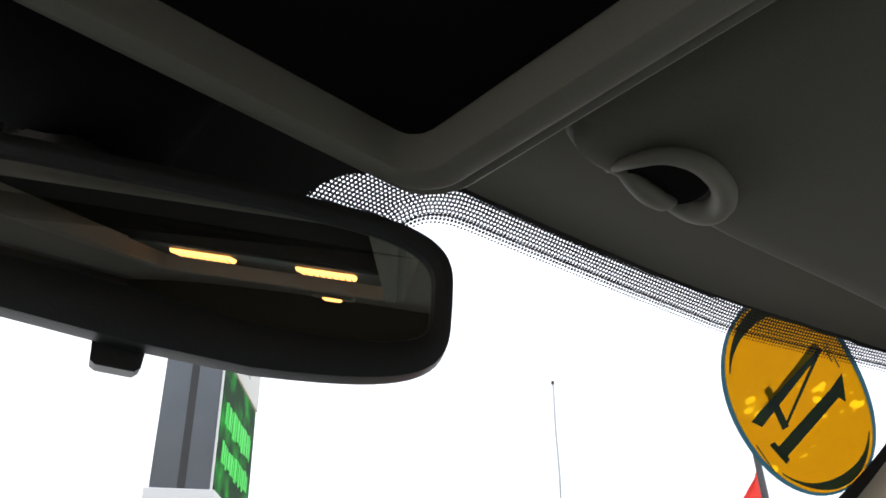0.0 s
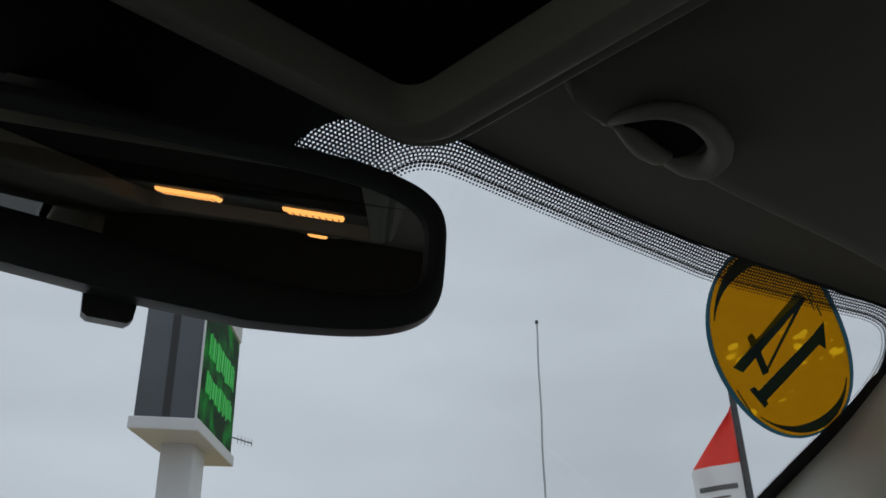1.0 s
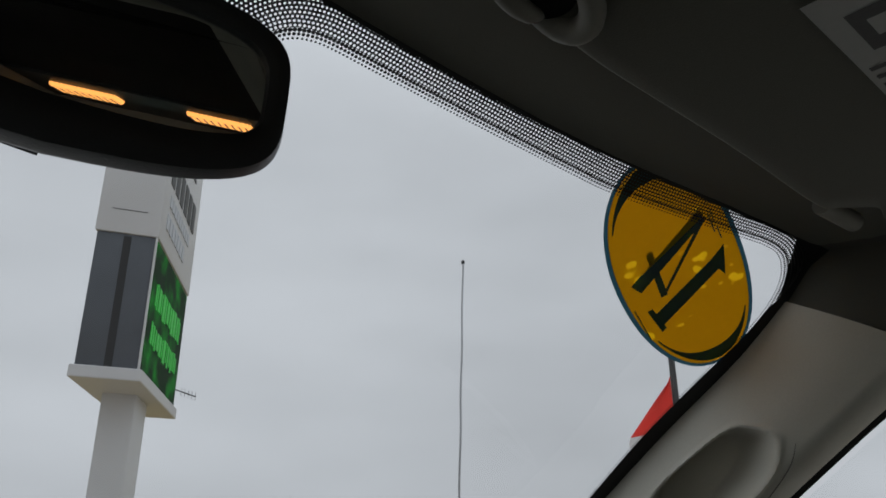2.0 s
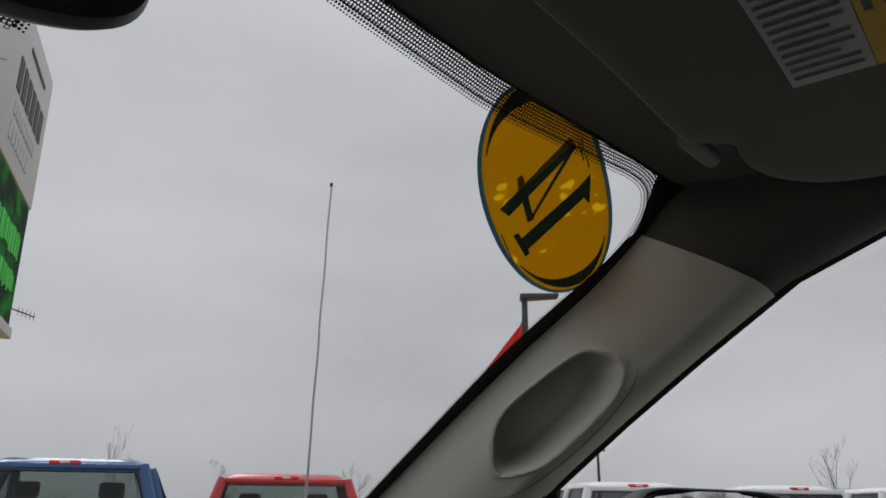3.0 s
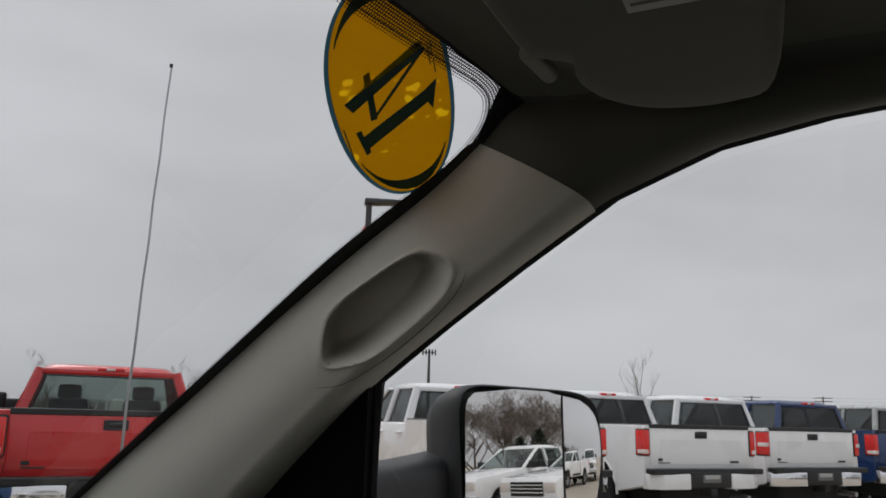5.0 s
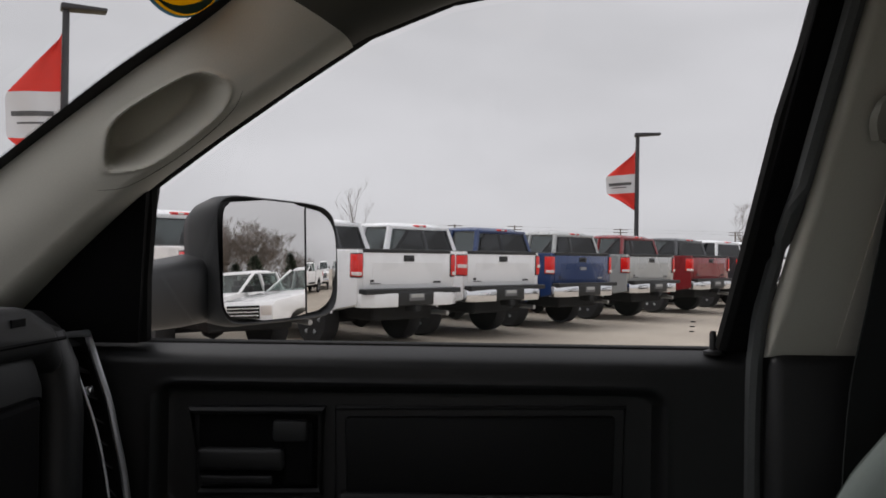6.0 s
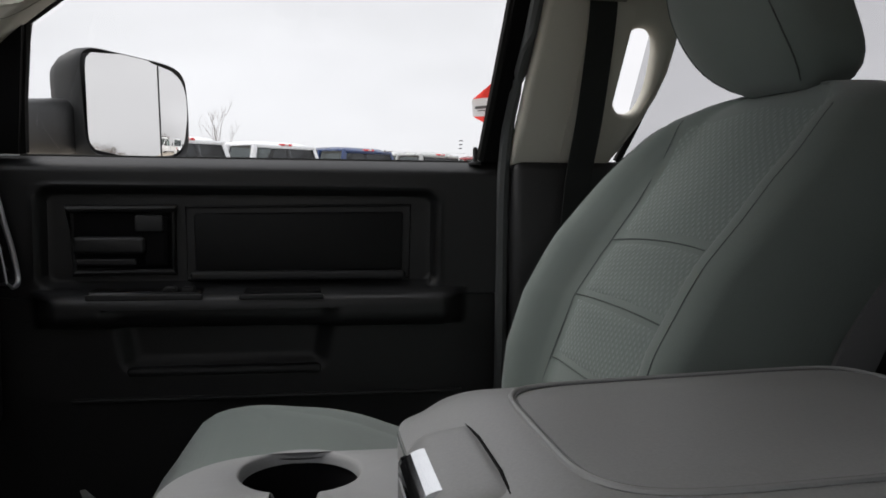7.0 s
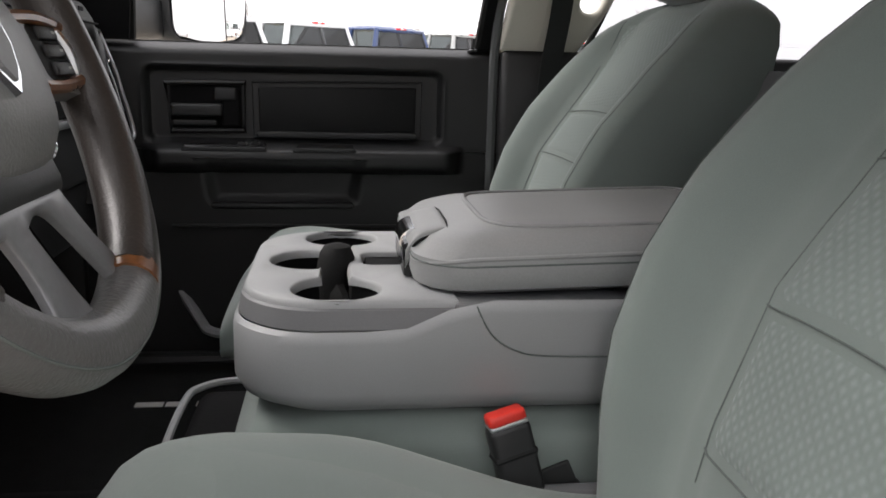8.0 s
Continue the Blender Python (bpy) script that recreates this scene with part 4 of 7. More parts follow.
bed = thing("truck_bed", "white open pickup bed behind the cab", "truck bed", kind="structure")
for a, b in (((-0.98, -3.4, 0.65), (-0.86, -1.46, 1.34)), ((0.86, -3.4, 0.65), (0.98, -1.46, 1.34)), ((-0.86, -3.4, 0.7), (0.86, -3.3, 1.34)), ((-0.86, -1.54, 0.7), (0.86, -1.46, 1.34)), ((-0.86, -3.3, 0.84), (0.86, -1.54, 0.90))):
    part("bed_panel", rbox(a, b, 0.02), M_WHITE, bed)


def wheel(parent, x, y, r=0.40, w=0.26, side=1):
    tyre = part("wheel", revolve([(r * 0.62, -w / 2), (r * 0.93, -w / 2), (r, -w * 0.36), (r, w * 0.36), (r * 0.93, w / 2), (r * 0.62, w / 2), (r * 0.60, 0)], (x, y, r), "x", 30), M_TYRE, parent, "black tyre", smooth=True)
    rim = part("rim", revolve([(r * 0.615, side * w * 0.44), (r * 0.56, side * w * 0.40), (r * 0.54, side * w * 0.15), (r * 0.12, side * w * 0.2), (r * 0.11, side * w * 0.36), (0.0, side * w * 0.37)], (x, y, r), "x", 30), M_UNDER, tyre, smooth=True)
    bm = bmesh.new()
    for k in range(6):
        a = 2 * math.pi * k / 6
        c, s = math.cos(a), math.sin(a)
        tube([(x + side * w * 0.34, y + c * r * 0.08, r + s * r * 0.08), (x + side * w * 0.36, y + c * r * 0.36, r + s * r * 0.36), (x + side * w * 0.42, y + c * r * 0.60, r + s * r * 0.60)], [r * 0.10, r * 0.08, r * 0.11], 6, bm)
    tube([(x + side * w * 0.43, y + r * 0.6 * math.cos(q), r + r * 0.6 * math.sin(q)) for q in [2 * math.pi * k / 26 for k in range(26)]], r * 0.035, 6, bm, True, up=(1, 0, 0))
    part("spokes", bm, M_RIM, tyre, "bright alloy spokes", smooth=True)
    return tyre


own = thing("truck_wheels", "four black tyres under the parked truck", "wheels", kind="structure")
for x, y, sd in ((-0.86, 1.95, -1), (0.86, 1.95, 1), (-0.86, -2.2, -1), (0.86, -2.2, 1)):
    wheel(own, x, y, 0.41, 0.26, sd)

# ---------------------------------------------------------------- seats


def seat(name, cx, label, oy=0.0, sx=0.163, cy=0.0, low=1.0, seams=(1.245, 1.167, 1.080)):
    """A bucket seat with bolsters, an inset centre panel, a head restraint and piping."""
    root = thing(name, label, "seat", "front seats", pose(cx, oy, 0))

    ZB = [0.90, 1.03, 1.09, 1.165, 1.25, 1.34, 1.41, 1.44, 1.464]

    def mid(z):  # middle of the backrest's face
        return float(np.interp(z, [0.90, 1.05, 1.165, 1.235, 1.34, 1.44, 1.464], [0.010, -0.020, -0.060, -0.108, -0.172, -0.228, -0.248]))

    def bol(z):  # crest of the bolsters
        return float(np.interp(z, ZB, [0.035, 0.032, 0.025, 0.000, -0.046, -0.112, -0.172, -0.208, -0.240]))

    def half_w(z):
        return float(np.interp(z, [0.90, 1.0, 1.15, 1.30, 1.37, 1.41, 1.435, 1.450, 1.459, 1.464], [0.222, 0.240, 0.248, 0.247, 0.238, 0.223, 0.202, 0.176, 0.145, 0.10]))

    def face(x, z):
        q = abs(x) / half_w(z)
        if q < 0.60:
            g = 0.0
        elif q < 0.86:
            f = (q - 0.60) / 0.26
            g = f * f * (3 - 2 * f)
        else:
            g = 1.0
        y = mid(z) + (bol(z) - mid(z)) * g
        if q > 0.88:
            y -= 0.032 * (1 - math.sqrt(max(0.0, 1 - ((q - 0.88) / 0.12) ** 2)))
        return y - 0.004 * math.exp(-((abs(x) - sx) / 0.007) ** 2)

    rings = []
    zs = [0.90, 0.93] + [0.96 + 0.012 * k for k in range(40)] + [1.436, 1.446, 1.454, 1.460, 1.464]
    for z in zs:
        hw = half_w(z)
        thick = float(np.interp(z, [0.90, 1.1, 1.3, 1.38, 1.42, 1.464], [0.17, 0.195, 0.190, 0.160, 0.130, 0.055]))
        back_y = min(bol(z), mid(z) + 0.05) - thick
        front = []
        for k in range(49):
            x = hw * math.sin(math.pi / 2 * (-1 + 2 * k / 48))
            front.append((x, face(x, z) - 0.010 * max(0.0, (z - 1.43) / 0.034) ** 2, z))
        sides = front[-1][1]
        ring = front + [(hw * q, sides + (back_y - sides) * f, z) for f, q in ((0.25, 1.0), (0.5, 0.99), (0.75, 0.965))]
        ring += [(hw * (0.89 - 1.78 * k / 8), back_y - 0.012 * math.sin(math.pi * k / 8), z) for k in range(9)]
        ring += [(-hw * q, back_y + (sides - back_y) * f, z) for f, q in ((0.25, 0.965), (0.5, 0.99), (0.75, 1.0))]
        rings.append(ring)
    part("backrest", loft(rings), M_CLOTH, root, "grey-green cloth backrest", smooth=True)
    # plastic shell behind
    rings = []
    for z in np.linspace(0.92, 1.34, 9):
        rings.append(superring(0, min(bol(z), mid(z) + 0.05) - 0.190, 0.238 - 0.10 * max(0, z - 1.2), 0.036, z, 24, 0.35))
    part("back_shell", loft(rings), M_GREY_DK, root, "grey plastic back shell", smooth=True)

    def patch(x0, x1, z0, z1, mat, bow):
        rows = []
        for j in range(13):
            row = []
            for i in range(15):
                x = x0 + (x1 - x0) * i / 14
                k = 1 - (2 * i / 14 - 1) ** 2
                z = z0 + bow[0] * k + (z1 + bow[1] * k - z0 - bow[0] * k) * j / 12
                edge = min(i, 14 - i, j, 12 - j)
                row.append((x, face(x, z) + (0.0030 if edge > 1 else (0.0020 if edge == 1 else -0.0012)), z))
            rows.append(row)
        part("centre_panel", sheet(rows), mat, root, smooth=True)

    patch(0.006 - sx, sx - 0.006, seams[0] + 0.005, 1.425, M_CLOTH_IN, (0.010, 0.015))
    patch(0.006 - sx, sx - 0.006, seams[1] + 0.005, seams[0] - 0.005, M_CLOTH_IN, (0.004, 0.010))
    patch(0.006 - sx, sx - 0.006, seams[2] + 0.005, seams[1] - 0.005, M_CLOTH_IN, (0.0, 0.004))
    for sgn in (-1, 1):
        part("seam", tube([(sgn * sx, face(sgn * sx, 1.0 + 0.435 * k / 40) + 0.0005, 1.0 + 0.435 * k / 40) for k in range(41)], 0.0010, 5), M_SEAM, root, "dark stitched seam")
    for z0, bw in zip(seams, (0.010, 0.004, 0.0)):
        pts = []
        for k in range(21):
            x = sx * (-1 + k / 10)
            z = z0 + bw * (1 - (x / sx) ** 2)
            pts.append((x, face(x, z) + 0.0015, z))
        part("seam", tube(pts, 0.0010, 5), M_SEAM, root, "dark stitched seam")
    # stitching along the bolsters' edges
    for sgn in (-1, 1):
        pts = []
        for k in range(50):
            z = 0.98 + 0.445 * k / 49
            x = sgn * half_w(z) * 0.945
            pts.append((x, face(x, z) + 0.0012, z))
        part("seam", tube([(p[0] - sgn * 0.0075, face(p[0] - sgn * 0.0075, p[2]) + 0.0004, p[2]) for p in pts], 0.0006, 5), M_SEAM, root, "dark stitched seam")
    # head restraint
    rings = []

    def head(u):
        e = (1 - abs(2 * u - 1) ** 6 * 0.45)
        return (0.107 + 0.029 * math.sin(math.pi * min(u * 0.85 + 0.12, 1))) * e, (0.046 + 0.010 * math.sin(math.pi * u)) * e, -0.268 + 0.075 * math.sin(math.pi / 2 * min(u * 1.15, 1))

    for k in range(18):
        u = k / 17
        w, d, yc = head(u)
        rings.append(superring(0, yc, w, d, 1.448 + 0.225 * u, 40, 0.55))
    part("head_restraint", loft(rings), M_CLOTH, root, "grey-green cloth head restraint", smooth=True)
    for sgn in (-1, 1):
        pts = []
        for k in range(20):
            u = 0.04 + 0.92 * k / 19
            w, d, yc = head(u)
            c = 0.66
            pts.append((sgn * w * c ** 0.55, yc + d * (1 - c * c) ** 0.275 + 0.0005, 1.448 + 0.225 * u))
        part("seam", tube(pts, 0.0010, 5), M_SEAM, root, "dark stitched seam")
        part("post", tube([(sgn * 0.06, -0.295, 1.39), (sgn * 0.06, -0.284, 1.475)], 0.006, 8), M_CHROME, root, "steel post", smooth=True)
    # cushion
    rings = []
    ys = [-0.20, -0.17, -0.10] + [0.02 * k for k in range(20)] + [0.395, 0.41, 0.425, 0.438, 0.448, 0.455]
    for y in ys:
        top = eased(y, [-0.2, 0.0, 0.08, 0.145, 0.235, 0.365, 0.42, 0.442, 0.455], [0.920, 0.925, 0.938, 0.968, 1.010, 1.032, 1.016, 0.988, 0.90])
        half = eased(y, [-0.2, 0.0, 0.25, 0.37, 0.44, 0.455], [0.235, 0.25, 0.245, 0.22, 0.19, 0.16])
        low = np.interp(y, [-0.2, 0.3, 0.455], [0.84, 0.84, 0.875])
        ring = []
        n = 64
        for k in range(n):
            a = 2 * math.pi * k / n
            c, s_ = math.cos(a), math.sin(a)
            x = half * math.copysign(abs(c) ** 0.55, c)
            q = abs(x) / 0.25
            hi = top + 0.016 * max(0.0, (q - 0.45) / 0.5) ** 1.3 - 0.09 * max(0.0, q - 0.85)
            t = 0.5 + 0.5 * math.copysign(abs(s_) ** 0.62, s_)
            ring.append((x, y + cy * max(0.0, y / 0.455), low + (hi - low) * t))
        rings.append(ring)
    part("cushion", loft(rings), M_CLOTH, root, "grey-green cloth cushion", smooth=True)
    rows = []
    for j in range(13):
        y = -0.04 + 0.40 * j / 12
        top = eased(y, [-0.2, 0.0, 0.08, 0.145, 0.235, 0.365, 0.42, 0.442, 0.455], [0.920, 0.925, 0.938, 0.968, 1.010, 1.032, 1.016, 0.988, 0.90])
        row = []
        for i in range(13):
            x = -0.15 + 0.30 * i / 12
            edge = min(i, 12 - i, j, 12 - j)
            row.append((x, y + cy * max(0.0, y / 0.455), top + 0.012 * max(0.0, (abs(x) / 0.25 - 0.45) / 0.5) ** 1.3 + (0.0015 if edge > 1 else (0.0 if edge else -0.006))))
        rows.append(row)
    part("cushion_panel", sheet(rows), M_CLOTH, root, smooth=True)
    part("seat_base", rbox((-0.22, -0.22, 0.68), (0.22, 0.34, 0.86), 0.03, 3), M_BLACK, root, "black seat base", smooth=True)
    part("side_cover", rbox((-0.245, -0.26, 0.80), (-0.225, 0.25, 0.93), 0.009, 2), M_GREY_DK, root, "grey plastic side cover")
    part("side_cover", rbox((0.225, -0.26, 0.80), (0.245, 0.25, 0.93), 0.009, 2), M_GREY_DK, root, "grey plastic side cover")
    # a slightly lower back
    for ob in root.children:
        drop = -0.009 if min(v.co.z for v in ob.data.vertices) > 1.38 else 0.0
        for v in ob.data.vertices:
            if v.co.z > 1.22:
                v.co.z = 1.22 + (v.co.z - 1.22) * low - drop * (low < 1)
    return root


seat("passenger_seat", 0.437, "grey-green cloth bucket seat beside the passenger door", cy=0.035, low=0.955)
seat("driver_seat", -0.437, "grey-green cloth bucket seat behind the steering wheel", 0.043, 0.108, 0.04, seams=(1.270, 1.150, 1.030))

# middle seat cushion under the console
mid_seat = thing("middle_seat", "narrow grey cloth middle seat under the console", "seat", "front seats")
rings = []
for y, top, half in ((-0.22, 0.97, 0.17), (-0.1, 0.985, 0.178), (0.15, 0.992, 0.178), (0.33, 0.99, 0.172), (0.40, 0.975, 0.160), (0.425, 0.94, 0.15), (0.43, 0.90, 0.14)):
    ring = []
    for k in range(28):
        a = 2 * math.pi * k / 28
        c, s_ = math.cos(a), math.sin(a)
        ring.append((0.005 + half * math.copysign(abs(c) ** 0.4, c), y, (top + 0.80) / 2 + (top - 0.80) / 2 * math.copysign(abs(s_) ** 0.4, s_)))
    rings.append(ring)
part("cushion", loft(rings), M_CLOTH, mid_seat, smooth=True)
part("seat_base", rbox((-0.14, -0.2, 0.70), (0.15, 0.36, 0.82), 0.02), M_BLACK, mid_seat)
# storage bin with a pale rim in front of it
sb = thing("storage_bin", "black floor bin with a pale rounded rim", "storage bin")
part("rim", tube(spline([(-0.108, 0.38, 0.922), (-0.108, 0.45, 0.921), (-0.100, 0.485, 0.920), (-0.07, 0.499, 0.920), (0.05, 0.500, 0.920), (0.085, 0.489, 0.920), (0.104, 0.455, 0.921), (0.106, 0.38, 0.922)], 44), 0.0048, 8), M_GREY, sb, "pale grey rim", smooth=True)
part("bin", rbox((-0.100, 0.40, 0.70), (0.098, 0.492, 0.916), 0.02, 3), M_DEEP, sb, smooth=True)

# ---------------------------------------------------------------- centre console
con = thing("centre_console", "grey fold-down console with cup holders and a padded lid", "console")
CX = 0.008


def outline(inset, y_back=-0.16, n=14):
    """The console's plan: square at the back, generously rounded in front."""
    w, yf, r = 0.173 - inset, 0.423 - inset, 0.085
    pts = [(CX + w, y_back + (yf - r - y_back) * k / 12) for k in range(12)]
    for k in range(n + 1):
        a = math.pi / 2 * k / n
        pts.append((CX + w - r + r * math.cos(a), yf - r + r * math.sin(a)))
    for k in range(n + 1):
        a = math.pi / 2 * (1 + k / n)
        pts.append((CX - w + r + r * math.cos(a), yf - r + r * math.sin(a)))
    return pts + [(CX - w, y_back + (yf - r - y_back) * k / 12) for k in range(11, -1, -1)]


def shoulder(y):
    """Rise of the body's upper edge where it sweeps up to the lid."""
    f = max(0.0, min(1.0, (0.268 - y) / 0.090))
    return 0.030 * f * f * (3 - 2 * f)


def level(pts, z):
    return [(x, y, z) for x, y in pts]


part("body", loft([level(outline(0.020), 0.988), level(outline(0.006), 0.998), level(outline(0.0), 1.012), [(x, y, 1.062 + shoulder(y)) for x, y in outline(0.0)], [(x, y, 1.070 + shoulder(y)) for x, y in outline(0.0012)], [(x, y, 1.074 + shoulder(y)) for x, y in outline(0.005)]], None, True, False), M_GREY, con, "mid grey lower body", smooth=True)
part("band", loft([level(outline(0.007), 1.073), level(outline(0.005), 1.076), level(outline(0.008), 1.094), level(outline(0.014), 1.099)], None, True, False), M_GREY_DK, con, "dark grey band", smooth=True)

# tray with three joined cup holders
CUPS = [(-0.107, 0.318, 0.046), (0.014, 0.347, 0.047), (0.127, 0.313, 0.046)]
HUB = (0.010, 0.322)


def cup_outline(grow=0.0, n=40):
    """Three round cups joined to a middle hub by short necks, as one closed loop."""
    pts = []
    for x, y, r in sorted(CUPS, key=lambda c: math.atan2(c[1] - HUB[1], c[0] - HUB[0])):
        dx, dy = x - HUB[0], y - HUB[1]
        phi, dist, r = math.atan2(dy, dx), math.hypot(dx, dy), r + grow
        w = 0.017 + grow
        d, s_ = (math.cos(phi), math.sin(phi)), (-math.sin(phi), math.cos(phi))
        gap = math.asin(w / r) if dist > r + 0.02 else radians(72)
        if dist > r + 0.02:
            pts.append((HUB[0] + d[0] * 0.030 - s_[0] * w, HUB[1] + d[1] * 0.030 - s_[1] * w))
        for k in range(n + 1):
            a = phi - math.pi + gap + (2 * math.pi - 2 * gap) * k / n
            pts.append((x + r * math.cos(a), y + r * math.sin(a)))
        if dist > r + 0.02:
            pts.append((HUB[0] + d[0] * 0.030 + s_[0] * w, HUB[1] + d[1] * 0.030 + s_[1] * w))
    return pts


def plate(loops, levels):
    """A flat plate between closed loops (the first is its outline, the rest holes) with rounded rims."""
    bm = bmesh.new()
    edges = []
    for n_loop, loop in enumerate(loops):
        sg = 1 if n_loop == 0 else -1
        rows = [[bm.verts.new((x, y, z)) for x, y in inset(loop, sg * i)] for i, z in levels]
        n = len(loop)
        for a, b in zip(rows, rows[1:]):
            for k in range(n):
                bm.faces.new((a[k], a[(k + 1) % n], b[(k + 1) % n], b[k]))
        edges += [bm.edges.get((rows[-1][k], rows[-1][(k + 1) % n])) for k in range(n)]
    bmesh.ops.triangle_fill(bm, use_beauty=True, use_dissolve=False, edges=edges)
    return bm


def tray():
    slot = [(-0.012, 0.236), (0.045, 0.236), (0.045, 0.280), (0.042, 0.285), (0.035, 0.288), (-0.002, 0.288), (-0.009, 0.285), (-0.012, 0.280)]
    return plate([outline(0.010, 0.20), cup_outline(-0.003), slot], ((0.0, 1.094), (0.0006, 1.0985), (0.0020, 1.1018), (0.0042, 1.1035)))


part("tray", tray(), M_GREY, con, "pale grey cup holder tray", smooth=True)
wall = cup_outline(0.001)
part("cup_well", loft([level(wall, 1.100), level(cup_outline(-0.002), 1.06), level(cup_outline(-0.004), 1.03)], None, True, False), M_DEEP, con, "black cup well", smooth=True)
part("cup_floor", loft([level(cup_outline(0.0), 1.030), level(cup_outline(-0.001), 1.028)]), M_DEEP, con)
part("slot_well", rbox((-0.011, 0.238, 1.075), (0.044, 0.286, 1.0985), 0.002), M_DEEP, con, "shallow dark slot")
# black rubber fingers between the cups
bm = bmesh.new()
for a, l in ((200, 0.052), (105, 0.036), (-12, 0.055), (-100, 0.026)):
    c, s_ = math.cos(radians(a)), math.sin(radians(a))
    tube([(HUB[0], HUB[1], 1.055), (HUB[0] + c * l * 0.6, HUB[1] + s_ * l * 0.6, 1.050), (HUB[0] + c * l, HUB[1] + s_ * l, 1.046)], [0.016, 0.011, 0.007], 10, bm, False, 2.2)
tube([(HUB[0], HUB[1], 1.03), (HUB[0], HUB[1], 1.085), (HUB[0] + 0.002, HUB[1] - 0.004, 1.108), (HUB[0] + 0.002, HUB[1] - 0.004, 1.119), (HUB[0] + 0.002, HUB[1] - 0.004, 1.122)], [0.024, 0.021, 0.0205, 0.015, 0.006], 14, bm)
part("divider", bm, M_RUBBER, con, "black rubber cup divider", smooth=True)
part("cup_insert", rbox((-0.128, 0.318, 1.030), (-0.094, 0.348, 1.060), 0.006, 2), M_GREY, con, "pale plastic piece in the cup", smooth=True)
part("cup_insert", revolve([(0, 0), (0.014, 0), (0.015, 0.014), (0.010, 0.022), (0, 0.024)], (-0.112, 0.290, 1.031), "z", 16), M_SILVER, con, "silvery cap in the cup", smooth=True)

# padded lid
LX0, LX1, LY0, LY1 = -0.146, 0.158, -0.17, 0.243


def lid_ring(inset, z, n=12):
    pts = []
    r = 0.055 - inset * 0.5
    x0, x1, y0, y1 = LX0 + inset, LX1 - inset, LY0 + inset, LY1 - inset
    for cx_, cy_, a0 in ((x1 - r, y1 - r, 0), (x0 + r, y1 - r, 90), (x0 + r, y0 + r, 180), (x1 - r, y0 + r, 270)):
        for k in range(n + 1):
            a = radians(a0 + 90 * k / n)
            pts.append((cx_ + r * math.cos(a), cy_ + r * math.sin(a)))
    return [(x, y, z + 0.010 * max(0.0, (0.15 - y) / 0.3) - 0.012 * max(0.0, (y - 0.15) / 0.09) ** 1.6 * (z > 1.14)) for x, y in pts]


part("lid", loft([lid_ring(0.012, 1.104), lid_ring(0.003, 1.109), lid_ring(0.0, 1.118), lid_ring(0.001, 1.138), lid_ring(0.007, 1.150), lid_ring(0.020, 1.159), lid_ring(0.040, 1.164), lid_ring(0.075, 1.166)]), M_VINYL, con, "padded grey vinyl lid", smooth=True)
part("lid_seam", tube(lid_ring(0.0024, 1.1425), 0.0026, 8, closed=True), M_VINYL, con, "piped lid seam", smooth=True)
part("lid_seam", tube([p for p in lid_ring(0.0008, 1.133)], 0.0010, 5, closed=True), M_SEAM, con)
top_loop = []
for k in range(60):
    a = 2 * math.pi * k / 60
    c, s_ = math.cos(a), math.sin(a)
    x = 0.006 + 0.112 * math.copysign(abs(c) ** 0.35, c)
    y = 0.018 + 0.149 * math.copysign(abs(s_) ** 0.35, s_)
    top_loop.append((x, y, 1.1660 + 0.010 * max(0.0, (0.15 - y) / 0.3) - 0.012 * max(0.0, (y - 0.15) / 0.09) ** 1.6 - 0.0022 * max(0.0, (abs(x - 0.006) - 0.085) / 0.03) ** 2 - 0.0022 * max(0.0, (-0.095 - y) / 0.03) ** 2))
part("top_seam", tube([(x, y, z - 0.0002) for x, y, z in top_loop], 0.0024, 8, closed=True), M_VINYL, con, "raised top seam", smooth=True)
part("seam_line", tube([(0.006 + (x - 0.006) * 0.972, 0.018 + (y - 0.018) * 0.98, z + 0.0004) for x, y, z in top_loop], 0.0009, 5, closed=True), M_GREY_DK, con)
part("inner_box", rbox((CX - 0.168, -0.16, 1.060), (CX + 0.168, 0.205, 1.101), 0.004, 2), M_GREY_DK, con)
part("console_base", loft([level(outline(0.03), 0.986), level(outline(0.03), 0.990)]), M_GREY_DK, con)
part("back_panel", rbox((CX - 0.165, -0.170, 0.99), (CX + 0.165, -0.155, 1.10), 0.005), M_GREY, con)
part("seam_line", tube(spline([(CX - 0.1735, 0.185, 1.100), (CX - 0.1745, 0.170, 1.072), (CX - 0.1745, 0.145, 1.055), (CX - 0.1745, 0.11, 1.049), (CX - 0.1745, 0.0, 1.047), (CX - 0.1745, -0.14, 1.046)], 26), 0.0009, 5), M_SEAM, con)
# latch with a bright plate, in the middle of the lid's front edge
LATX, LATW = -0.014, 0.062
rings, groove_l, groove_r = [], [], []
for k in range(15):
    y = 0.198 + 0.0490 * k / 14
    zt = 1.1645 - 0.012 * max(0.0, (y - 0.15) / 0.09) ** 1.6 - 0.018 * max(0.0, (y - 0.226) / 0.022) ** 2.5
    grow = min(1.0, 0.2 + k / 3)
    rings.append([(LATX + LATW * math.copysign(abs(math.cos(q)) ** 0.3, math.cos(q)), y, zt - 0.011 + (0.0075 + 0.0045 * grow) * math.copysign(abs(math.sin(q)) ** 0.3, math.sin(q))) for q in [2 * math.pi * j / 40 for j in range(40)]])
    if 0 < k < 13:
        low = 0.004 + 0.006 * k / 14
        groove_l.append((LATX - LATW - 0.0012, y, zt - low))
        groove_r.append((LATX + LATW + 0.0012, y, zt - low))
part("latch_pad", loft(rings), M_VINYL, con, "padded latch tongue", smooth=True)
